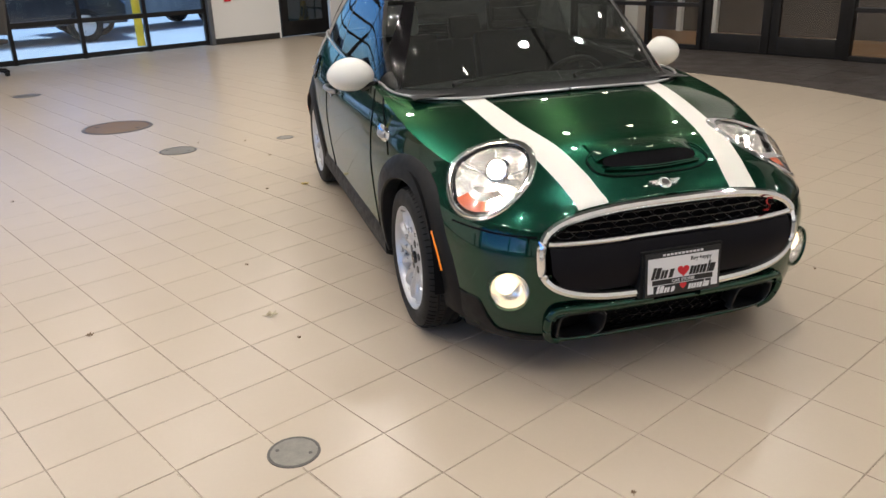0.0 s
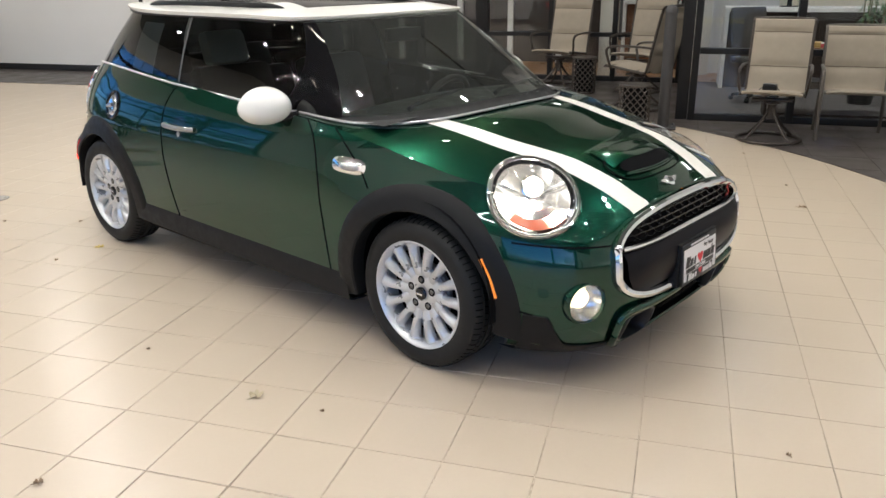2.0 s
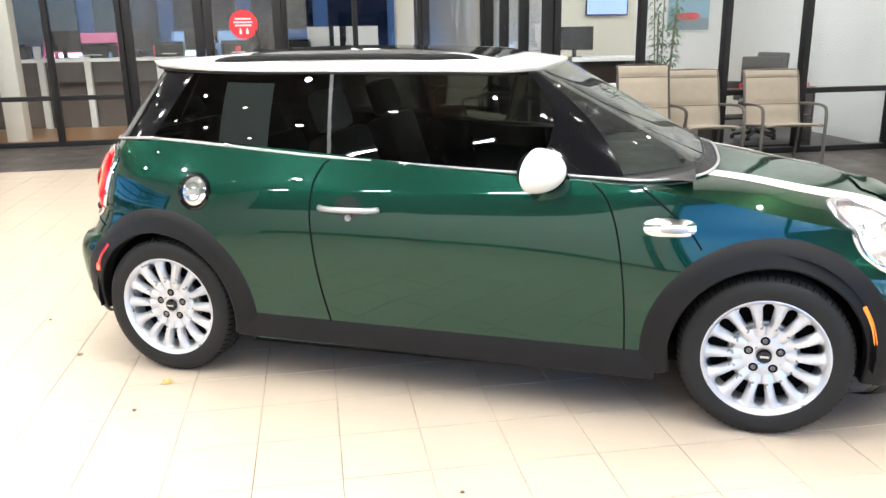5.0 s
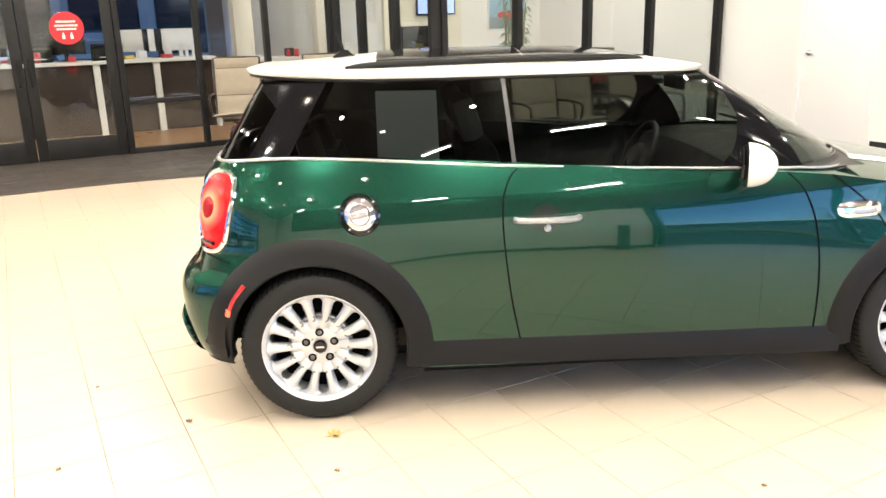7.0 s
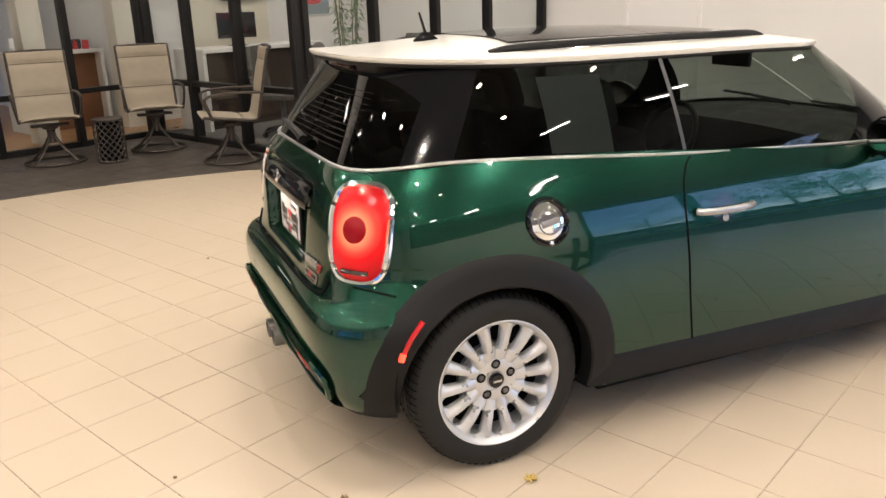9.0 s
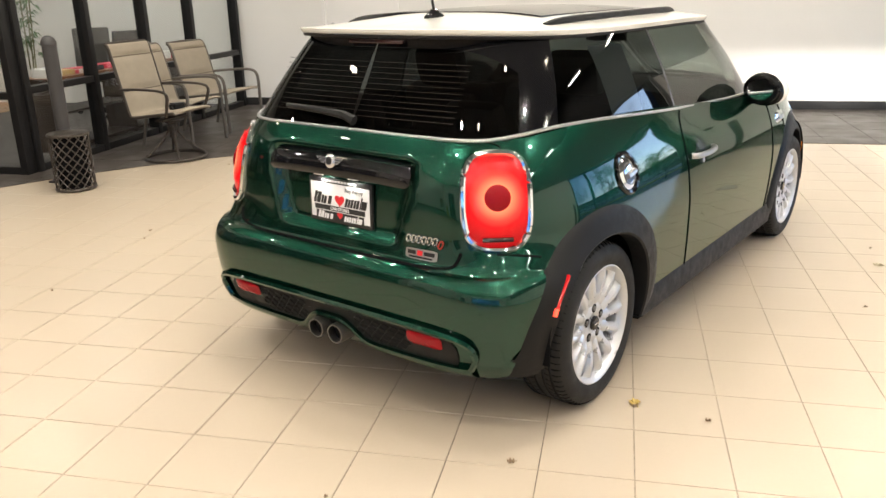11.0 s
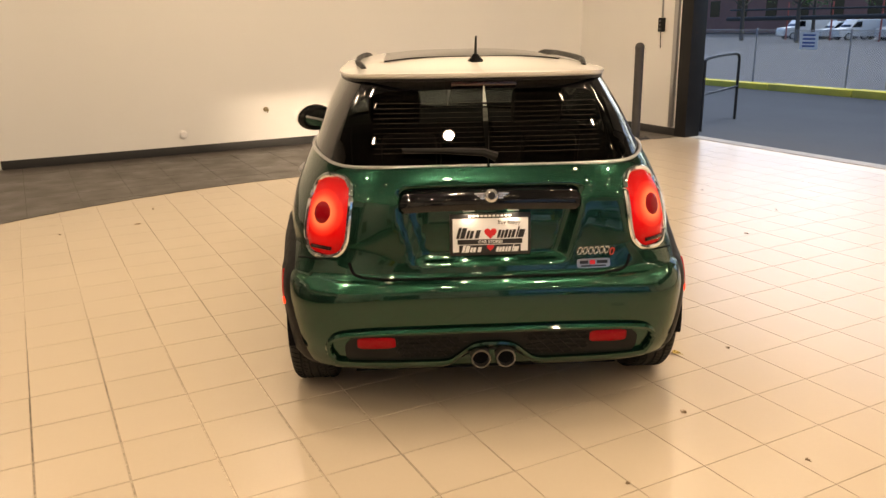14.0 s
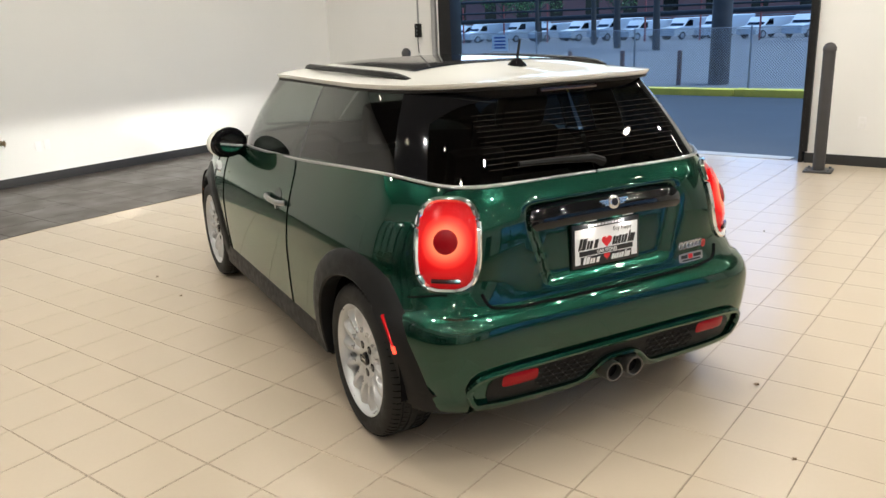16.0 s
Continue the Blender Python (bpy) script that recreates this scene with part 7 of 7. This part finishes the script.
def task_chair(u, v, turn):
    c = thing("office_chair", hall(u, v, 0.01, turn), "black office chair on a star base", "chair", "office chairs")
    part("seat", bx(-0.24, 0.24, -0.24, 0.24, 0.44, 0.51, bevel=0.03), M_MESHSEAT, c)
    part("backrest", bx(-0.23, 0.23, -0.03, 0.03, 0.0, 0.52, bevel=0.025), M_MESHSEAT, c, at=Matrix.Translation((0, 0.25, 0.56)) @ pose(0, 0, 0, -10))
    part("column", lathe(bmesh.new(), [(0.03, 0.08), (0.03, 0.44)], 12), M_STEEL, c)
    for k in range(5):
        a = radians(72 * k)
        part("base_arm", tube(bmesh.new(), [(0, 0, 0.11), (0.28 * math.cos(a), 0.28 * math.sin(a), 0.06)], 0.02, 6), M_PLASTIC, c)
        part("castor", lathe(bmesh.new(), [(0.0, -0.02), (0.03, -0.02), (0.03, 0.02), (0.0, 0.02)], 12, Matrix.Translation((0.28 * math.cos(a), 0.28 * math.sin(a), 0.03)) @ pose(0, 0, 0, 90, 0, 72 * k)), M_PLASTIC, c)


task_chair(2.6, 6.3, 30)
task_chair(5.3, 6.6, -60)
task_chair(4.9, 5.9, 150)
task_chair(-9.9, -0.35, 40)


# office ceiling lights
def panel_light(u, v, watts):
    o = thing("panel_light", hall(u, v, CEIL - 0.4), "square white ceiling panel light, lit", "ceiling light", "office panel lights")
    part("light_frame", bx(-0.31, 0.31, -0.31, 0.31, 0.0, 0.06), M_COUNTER, o)
    part("diffuser", bx(-0.28, 0.28, -0.28, 0.28, -0.004, 0.0), M_TUBE, o)
    part("hanger", bx(-0.01, 0.01, -0.01, 0.01, 0.06, 0.4), M_STEEL, o)
    lamp(u, v, CEIL - 0.42, 0.55, watts, (1.0, 0.94, 0.85), 0.55)


for u, v in ((-4.8, 9.2), (-1.8, 9.2), (0.9, 9.4), (-3.2, 12.4), (0.2, 12.4)):
    panel_light(u, v, 5.5 if u < -1 else 9)
for u, v in ((2.9, 6.4), (5.0, 6.6)):
    panel_light(u, v, 34)

# ---- outside ----
M_ASPHALT = vary(mat("asphalt", (0.036, 0.039, 0.045), 0.8), 0.5, 0.3, 40, 0.4)
M_CONCRETE = vary(mat("pale_concrete", (0.58, 0.59, 0.60), 0.85), 0.4, 0.15, 20, 0.2)
M_LOT = vary(mat("gravel_lot", (0.15, 0.143, 0.143), 0.9), 0.6, 0.25, 20, 0.5)
M_KERB = vary(mat("yellow_kerb_paint", (0.62, 0.50, 0.06), 0.6), 3, 0.25, 60, 0.2)
solid("ground", bx(-160, 160, -180, 160, -1.6, -1.1), M_ASPHALT, HALL, "wide dark asphalt ground round the building", "ground", kind="structure")
solid("road", bx(-60, 60, -12.0, V_S - WT - 0.02, -1.15, -0.012), M_ASPHALT, HALL, "dark blue-grey asphalt lane outside the vehicle door", "road", kind="structure")
solid("car_park", bx(-60, U_W - WT - 0.02, V_S - WT, 60, -1.15, -0.015), M_CONCRETE, HALL, "pale concrete car park outside the big window", "road", kind="structure")
solid("car_park_rear", bx(U_W - WT, 60, 15.25, 60, -1.15, -0.018), M_ASPHALT, HALL, "asphalt car park behind the offices", "road", kind="structure")
LOT_FALL = 1.0 / 60.0


def lot_z(v):
    """Height of the fenced lot's ground, which falls gently away from the lane."""
    return 0.06 - LOT_FALL * min(60.0, max(0.0, -14.0 - v))


bm = bmesh.new()
sheet(bm, [[(u, v, z) for v, z in ((-12.32, -1.2), (-12.32, 0.06), (-14.0, 0.06), (-34.0, lot_z(-34)), (-74.0, lot_z(-74)), (-130.0, lot_z(-130)), (-130.0, -1.2))] for u in (-60, -20, 20, 60)])
bmesh.ops.recalc_face_normals(bm, faces=bm.faces)
solid("lot_ground", bm, M_LOT, HALL, "grey gravel ground of the fenced lot", "ground", kind="structure")
kerb = thing("kerb", HALL, "worn yellow painted kerb along the lane", "kerb", kind="structure")
for k in range(20):
    u = -14 + 2.0 * k
    part("kerb_stone", bx(u + 0.005, u + 1.995, -12.30, -12.0, -0.2, 0.13 - 0.008 * (k % 3), bevel=0.015), M_KERB, kerb)

# chain-link fence
M_WIRE = mat("galvanised_wire", (0.38, 0.37, 0.38), 0.55, 0.4)
fence = thing("chain_link_fence", HALL, "grey chain-link fence behind the kerb", "fence")
FH, FV = 1.24, -12.9
for k in range(12):
    part("fence_post", lathe(bmesh.new(), [(0.0, FH + 0.02), (0.02, FH + 0.01), (0.02, 0.05)], 10, Matrix.Translation((-10 + 2.4 * k, FV, 0))), M_WIRE, fence)
part("top_wire", tube(bmesh.new(), [(-10, FV, FH - 0.02), (16.4, FV, FH - 0.02)], 0.008, 6), M_WIRE, fence)
bm = bmesh.new()
step = 0.054
n = int(26.4 / step)
for k in range(-int(FH / step), n):
    for d in (1, -1):
        x0 = -10 + k * step
        a, b = (x0, 0.08), (x0 + FH - 0.10, FH - 0.02)
        if a[0] < -10:
            a = (-10, 0.08 + (-10 - a[0]))
        if b[0] > 16.4:
            b = (16.4, b[1] - (b[0] - 16.4))
        if b[0] <= a[0]:
            continue
        if d < 0:
            a, b = (6.4 - a[0], a[1]), (6.4 - b[0], b[1])
        tube(bm, [(a[0], FV + 0.004 * d, a[1]), (b[0], FV + 0.004 * d, b[1])], 0.0042, 3)
part("wire_mesh", bm, M_WIRE, fence)["kind"] = "stuff"
sg = part("fence_sign", bx(7.55, 8.0, FV + 0.02, FV + 0.03, 0.82, 1.18), M_PLATE, fence)
for z in (1.12, 1.04, 0.96, 0.89):
    part("writing_bars", bx(7.62, 7.93, FV + 0.03, FV + 0.034, z - 0.018, z + 0.018), mat("blue_ink", (0.03, 0.08, 0.3), 0.5), sg)

for u in (3.6, 4.9, 6.2):
    solid("rusty_post", lathe(bmesh.new(), [(0.0, 0.72), (0.045, 0.71), (0.05, 0.69), (0.05, 0.0), (0.0, 0.0)], 12), mat("rusty_steel", (0.16, 0.075, 0.055), 0.85), hall(u, FV - 0.5, 0.06), "short rusty steel post behind the fence", "post", "rusty posts")

# pole and guard rail by the door
solid("utility_pole", lathe(bmesh.new(), [(0.0, 9.0), (0.15, 9.0), (0.21, 0.0), (0.0, 0.0)], 18), vary(mat("weathered_pole", (0.10, 0.085, 0.075), 0.85), 4, 0.3, 60, 0.4), hall(2.85, -13.7, 0.06), "weathered dark wooden utility pole behind the fence", "pole")
gr = thing("guard_rail", HALL, "black tube guard rail outside the vehicle door", "rail")
part("rail_hoop", tube(bmesh.new(), along([(4.12, -6.15, -0.01), (4.12, -6.15, 0.85), (4.14, -6.18, 0.96), (4.3, -6.5, 1.0), (4.75, -7.4, 1.0), (4.85, -7.6, 0.94), (4.86, -7.62, 0.8), (4.86, -7.62, -0.01)], 40), 0.022, 8), M_FRAME, gr)
part("rail_mid", tube(bmesh.new(), [(4.12, -6.15, 0.5), (4.86, -7.62, 0.5)], 0.018, 8), M_FRAME, gr)


# parked vehicles, plainly shaped
def vehicle(name, m, ln, wd, ht, paint, label, van=False, group=""):
    root = thing(name, m, label, "van" if van else "car", group)
    if van:
        side_p = [(-ln / 2, 0.35), (-ln / 2, ht), (ln * 0.18, ht), (ln * 0.30, ht * 0.62), (ln * 0.48, ht * 0.55), (ln / 2, 0.75), (ln / 2, 0.35)]
    else:
        side_p = [(-ln / 2, 0.35), (-ln / 2, ht * 0.62), (-ln * 0.42, ht * 0.68), (-ln * 0.36, ht * 0.97), (-ln * 0.1, ht), (ln * 0.08, ht * 0.97), (ln * 0.22, ht * 0.66), (ln * 0.46, ht * 0.56), (ln / 2, ht * 0.42), (ln / 2, 0.35)]
    bm = bmesh.new()
    rows = []
    for y, s in ((-wd / 2, 0.97), (-wd / 2 * 0.92, 1.0), (wd / 2 * 0.92, 1.0), (wd / 2, 0.97)):
        rows.append([(x * (0.985 if s < 1 else 1), y, 0.35 + (z - 0.35) * s) for x, z in side_p])
    V = sheet(bm, rows, closed=True)
    bm.faces.new(V[0])
    bm.faces.new(V[-1][::-1])
    bmesh.ops.recalc_face_normals(bm, faces=bm.faces)
    part("body", bm, paint, root, angle=25)
    g = M_GLOSSBLACK
    for s in (-1, 1):
        bm = bmesh.new()
        if van:
            pts = [(ln * 0.10, ht * 0.62), (ln * 0.10, ht * 0.90), (ln * 0.19, ht * 0.90), (ln * 0.285, ht * 0.62)]
        else:
            pts = [(-ln * 0.37, ht * 0.68), (-ln * 0.33, ht * 0.92), (ln * 0.06, ht * 0.92), (ln * 0.18, ht * 0.68)]
        f = bm.faces.new([bm.verts.new((x, s * (wd / 2 + 0.004), z)) for x, z in pts])
        part("side_glass", thick(bm, 0.006), g, root)
    bm = bmesh.new()
    a, b = ((ln * 0.19, ht * 0.93), (ln * 0.295, ht * 0.64)) if van else ((ln * 0.095, ht * 0.93), (ln * 0.215, ht * 0.69))
    sheet(bm, [[(x + 0.02, y, z) for y in (-wd * 0.42, wd * 0.42)] for x, z in (a, b)])
    part("windscreen", thick(bm, 0.006), g, root)
    if van:
        for s in (-1, 1):
            part("roof_rack", tube(bmesh.new(), [(-ln * 0.45, s * wd * 0.36, ht + 0.14), (ln * 0.16, s * wd * 0.36, ht + 0.14)], 0.03, 6), M_STEEL, root)
        for x in (-ln * 0.42, -ln * 0.15, ln * 0.12):
            part("rack_hoop", tube(bmesh.new(), [(x, -wd * 0.44, ht * 0.96), (x, -wd * 0.40, ht + 0.14), (x, wd * 0.40, ht + 0.14), (x, wd * 0.44, ht * 0.96)], 0.022, 6), M_STEEL, root)
    for x in (-ln * 0.30, ln * 0.32):
        for s in (-1, 1):
            w = part("wheel", lathe(bmesh.new(), [(0.0, 0.10), (0.20, 0.10), (0.22, 0.08), (0.32, 0.09), (0.34, 0.06), (0.34, -0.09), (0.0, -0.09)], 24), M_RUBBER, root, at=Matrix.Translation((x, s * (wd / 2 - 0.08), 0.34)) @ pose(0, 0, 0, -90 * s))
            part("rim", lathe(bmesh.new(), [(0.0, 0.115), (0.06, 0.115), (0.20, 0.102), (0.21, 0.09)], 20), M_ALLOY, w)
    for s in (-1, 1):
        part("headlamp", bx(ln / 2 - 0.06, ln / 2 + 0.005, s * wd * 0.36 - 0.12, s * wd * 0.36 + 0.12, 0.62, 0.76, bevel=0.02), M_SATIN, root)
        part("tail_lamp", bx(-ln / 2 - 0.006, -ln / 2 + 0.05, s * wd * 0.40 - 0.08, s * wd * 0.40 + 0.08, 0.75, 1.0, bevel=0.02), M_REDDULL, root)
    return root


P_WHITE = mat("van_white", (0.70, 0.71, 0.72), 0.35, 0, 0.6)
P_DARK = mat("dark_blue_paint", (0.02, 0.03, 0.045), 0.3, 0.2, 0.8)
P_RED = mat("red_paint", (0.42, 0.015, 0.025), 0.3, 0.1, 0.8)
P_GREY = mat("grey_paint", (0.18, 0.19, 0.20), 0.3, 0.3, 0.8)
random.seed(41)
for k in range(13):
    v = -64 - 2.0 * random.random()
    vehicle("work_van", hall(9.5 + 3.3 * k + 0.4 * random.random(), v, lot_z(v), 62 + 5 * random.random()), 5.0, 1.9, 1.9 - 0.12 * (k % 3), P_WHITE, "white work van parked in the fenced lot", True, "white work vans")
vehicle("parked_suv", hall(-15.2, 1.2, -0.015, 78), 4.7, 1.9, 1.7, P_DARK, "dark blue parked car outside the window", group="cars outside")
vehicle("parked_suv", hall(-16.5, 4.6, -0.015, 95), 4.6, 1.9, 1.65, P_GREY, "dark grey parked car outside the window", group="cars outside")
vehicle("parked_suv", hall(-15.8, -2.2, -0.015, 84), 4.6, 1.9, 1.65, P_GREY, "grey parked car outside the window", group="cars outside")
for u, p, lb in ((-6.2, P_RED, "red parked car behind the offices"), (-3.3, P_GREY, "grey parked car behind the offices"), (-0.6, P_DARK, "dark parked car behind the offices")):
    vehicle("parked_car", hall(u, 18.6, -0.018, 95), 4.5, 1.85, 1.55, p, lb, group="cars outside")
for v in (2.9, -1.2):
    o = thing("yellow_bollard", hall(-12.3, v, -0.015), "yellow painted steel bollard outside the window", "bollard", "yellow bollards")
    part("post", lathe(bmesh.new(), [(0.0, 1.12), (0.05, 1.10), (0.075, 1.04), (0.075, 0.0)], 20), M_YELLOW, o)
for k in range(10):
    solid("red_marker_post", lathe(bmesh.new(), [(0.0, 3.2), (0.07, 3.2), (0.07, 0.0), (0.0, 0.0)], 10), mat("faded_red_paint", (0.45, 0.10, 0.08), 0.6), hall(6 + 4.4 * k, -58, lot_z(-58)), "faded red steel rack post in the lot", "post", "red rack posts")
M_PIPE = mat("dark_pipe", (0.02, 0.02, 0.022), 0.5)
for k, (z, v) in enumerate(((1.55, -57.6), (1.95, -57.9), (2.6, -57.4))):
    solid("rack_pipe", tube(bmesh.new(), [(2, 0, 0), (52, 0, 0.4 * (k - 1))], (0.2, 0.09, 0.12)[k], 10), M_PIPE, hall(0, v, z), "long dark pipe on the storage rack", "pipe", "rack pipes")
bld = thing("brick_building", hall(30, -95, -0.94), "low red brick building beyond the lot", "building")
part("wall", bx(-40, 75, -6, 6, 0, 6.5), vary(mat("far_brick", (0.30, 0.13, 0.10), 0.8), 0.6, 0.2, 8), bld)
part("roof", bx(-40.4, 75.4, -6.4, 6.4, 6.5, 6.9), P_GREY, bld)
for k in range(22):
    part("window", bx(-37 + 5 * k, -35.2 + 5 * k, 5.98, 6.03, 2.2, 4.4), M_GLOSSBLACK, bld)

shop = thing("glass_building", hall(-2, 34, -0.018), "dark glass-fronted building beyond the rear car park", "building")
part("wall", bx(-30, 40, -4, 4, 0, 9), mat("dark_facade", (0.05, 0.055, 0.065), 0.5), shop)
part("roof", bx(-30.4, 40.4, -4.4, 4.4, 9, 9.4), P_GREY, shop)
for k in range(22):
    part("window", bx(-28 + 3 * k, -25.6 + 3 * k, -4.05, -3.98, 0.6, 3.4), M_GLOSSBLACK, shop)


def tree(u, v, high, seed):
    random.seed(seed)
    t = thing("tree", hall(u, v, lot_z(v) - 0.02), "leafy green tree behind the lot", "tree", "trees outside")
    trunk = bmesh.new()
    tube(trunk, [(0, 0, 0), (0.05, 0.02, high * 0.25), (0.0, 0.08, high * 0.5), (0.1, 0.05, high * 0.8)], lambda f: 0.20 * (1 - 0.75 * f), 10)
    for k in range(9):
        a, z = random.uniform(0, 6.28), high * random.uniform(0.28, 0.65)
        r = high * random.uniform(0.18, 0.33)
        tube(trunk, [(0.03, 0.03, z), (r * 0.5 * math.cos(a), r * 0.5 * math.sin(a), z + r * 0.35), (r * math.cos(a), r * math.sin(a), z + r * 0.8)], lambda f: 0.07 * (1 - 0.8 * f), 6)
    part("trunk", trunk, mat("bark", (0.09, 0.07, 0.055), 0.9), t)
    verts, faces = [], []
    clumps = [(random.gauss(0, high * 0.17), random.gauss(0, high * 0.17), high * random.uniform(0.42, 1.0), high * random.uniform(0.06, 0.12)) for _ in range(38)]
    for cx, cy, cz, cr in clumps:
        for _ in range(70):
            d = Vector((random.gauss(0, 1), random.gauss(0, 1), random.gauss(0, 0.8))).normalized() * cr * random.uniform(0.5, 1.1)
            p = Vector((cx, cy, cz)) + d
            a = Vector((random.gauss(0, 1), random.gauss(0, 1), random.gauss(0, 1))).normalized() * random.uniform(0.07, 0.14)
            b = a.cross(Vector((random.gauss(0, 1), random.gauss(0, 1), random.gauss(0, 1)))).normalized() * 0.06
            i = len(verts)
            verts += [p - a, p + b, p + a, p - b]
            faces.append((i, i + 1, i + 2, i + 3))
    me = bpy.data.meshes.new("crown")
    me.from_pydata([tuple(v) for v in verts], [], faces)
    me.materials.append(M_TREELEAF)
    ob = new("crown", me)
    ob.parent = t


M_TREELEAF = vary(mat("tree_leaf", (0.06, 0.14, 0.035), 0.6), 0.8, 0.4, 20)
tree(13.5, -36, 11.5, 1)
tree(17.5, -40, 13.5, 2)
tree(24, -50, 15.0, 3)
tree(31, -54, 15.0, 4)
tree(38, -50, 8.5, 7)
tree(46, -53, 9.0, 8)
tree(9, -52, 14.0, 9)
tree(28, -62, 7.5, 21)
tree(36, -63, 7.0, 22)
tree(42, -66, 7.5, 23)
tree(46, -62, 8.0, 24)
tree(-24, 9, 7.0, 5)
tree(-26, -4, 8.0, 6)

# ---- floor: slab, then tiles piece by piece ----
PITCH, PITCH_V, TU, TV = 0.3062, 0.3074, -0.147, -0.043
floor = solid("floor", bx(U_W - WT, U_E + WT, V_S - WT, 15.2, -0.25, -0.003), M_GROUT, HALL, "beige porcelain tile floor with dark worn joints", "floor", kind="structure")
ARC_U, ARC_V, ARC_R = -2.07, -0.17, 5.93


def inside_arc(u, v):
    """How far a point lies inside the beige field, along the way to its edge; and that way."""
    if u > ARC_U and v > ARC_V:
        d = Vector((u - ARC_U, v - ARC_V))
        return ARC_R - d.length, d.normalized()
    if u <= ARC_U:
        return ARC_V + ARC_R - v, Vector((0, 1))
    return ARC_U + ARC_R - u, Vector((1, 0))


def tile_bm(bm, a, b, w, h, top=0.0, gap=0.0013, edge=0.0012):
    lo = [bm.verts.new((x, y, top - 0.0028)) for x, y in ((a + gap, b + gap), (a + w - gap, b + gap), (a + w - gap, b + h - gap), (a + gap, b + h - gap))]
    g = gap + edge
    hi = [bm.verts.new((x, y, top)) for x, y in ((a + g, b + g), (a + w - g, b + g), (a + w - g, b + h - g), (a + g, b + h - g))]
    bm.faces.new(hi)
    for i in range(4):
        bm.faces.new((lo[i], lo[(i + 1) % 4], hi[(i + 1) % 4], hi[i]))


one = bmesh.new()
tile_bm(one, 0, 0, PITCH, PITCH_V)
tile_mesh = mesh_of(one, "floor_tile")
tile_mesh.materials.append(M_TILE)
one = bmesh.new()
tile_bm(one, 0, 0, PITCH, PITCH_V, gap=0.0031, edge=0.0016)
worn_mesh = mesh_of(one, "floor_tile")
worn_mesh.materials.append(M_TILE)


def worn(u, v):
    """Whether the joints round this tile are washed out and wide."""
    patch = math.exp(-((u + 0.9) / 1.5) ** 2 - ((v - 1.7) / 1.0) ** 2) + 0.7 * math.exp(-((u - 0.8) / 0.9) ** 2 - ((v + 2.5) / 0.7) ** 2)
    return patch + 0.6 * noise.noise(Vector((u * 2.3, v * 2.3, 8.1))) > 0.5


cells = []
for i in range(-37, 15):
    for j in range(-19, 20):
        u, v = TU + i * PITCH, TV + j * PITCH_V
        if u < U_W or v < V_S - 0.1 or inside_arc(u + PITCH / 2, v + PITCH / 2)[0] < -0.25:
            continue
        cells.append((i, j, u, v))
ring = [c for c in cells if -3.6 < c[2] < 3.0 and -3.1 < c[3] < 2.6]
ring = sorted(ring, key=lambda c: abs(math.hypot(c[2] + 0.15, c[3] + 0.15) - 2.2))[:295]
chosen = {(c[0], c[1]) for c in ring}
for i, j, u, v in ring:
    ob = new("floor_tile", worn_mesh if worn(u, v) else tile_mesh)
    ob.parent = floor
    ob.matrix_local = Matrix.Translation((u, v, 0))
rest = bmesh.new()
for i, j, u, v in cells:
    if (i, j) not in chosen:
        tile_bm(rest, u, v, PITCH, PITCH_V, gap=0.0031 if worn(u, v) else 0.0013)
part("floor_tiles", rest, M_TILE, floor)["kind"] = "stuff"

# dark tiles round the field
edge, outer = [(U_W, ARC_V + ARC_R)], [(U_W, 15.0)]
for k in range(41):
    a = radians(90 - 90 * k / 40)
    edge.append((ARC_U + ARC_R * math.cos(a), ARC_V + ARC_R * math.sin(a)))
    outer.append((ARC_U + (U_E - ARC_U) * k / 20, 15.0) if k <= 20 else (U_E, 15 + (ARC_V - 15) * (k - 20) / 20))
edge.append((ARC_U + ARC_R, V_S))
outer.append((U_E, V_S))
bm = bmesh.new()
sheet(bm, [[(*p, 0.0012) for p in edge], [(*p, 0.0012) for p in outer]])
bmesh.ops.recalc_face_normals(bm, faces=bm.faces)
border = solid("floor_border", bm, M_SLATEGROUT, HALL, "dark grey tiled border round the beige floor", "floor", kind="structure")
SL = 0.457
bm = bmesh.new()
for i in range(-25, 15):
    for j in range(-13, 34):
        u, v = 0.1 + i * SL, 0.07 + j * SL
        if u < U_W or u > U_E or v > 14.9 or v < V_S - 0.2:
            continue
        d, n = inside_arc(u + SL / 2, v + SL / 2)
        if d > 0.4:
            continue
        g = 0.0025
        poly = [Vector((u + g, v + g)), Vector((u + SL - g, v + g)), Vector((u + SL - g, v + SL - g)), Vector((u + g, v + SL - g))]
        poly = [Vector((min(p.x, U_E), max(p.y, V_S))) for p in poly]
        if d > -0.4:
            away = Vector((u + SL / 2, v + SL / 2)) + n * d
            out = []
            for p, q in zip(poly, poly[1:] + poly[:1]):
                dp, dq = (p - away).dot(n), (q - away).dot(n)
                if dp >= 0:
                    out.append(p)
                if dp * dq < 0:
                    out.append(p + (q - p) * (dp / (dp - dq)))
            poly = out
        if len(poly) > 2:
            hi = [bm.verts.new((p.x, p.y, 0.0045)) for p in poly]
            lo = [bm.verts.new((p.x, p.y, 0.0012)) for p in poly]
            bm.faces.new(hi)
            for a in range(len(poly)):
                b = (a + 1) % len(poly)
                bm.faces.new((lo[a], lo[b], hi[b], hi[a]))
part("border_tiles", bm, M_SLATE, border)["kind"] = "stuff"
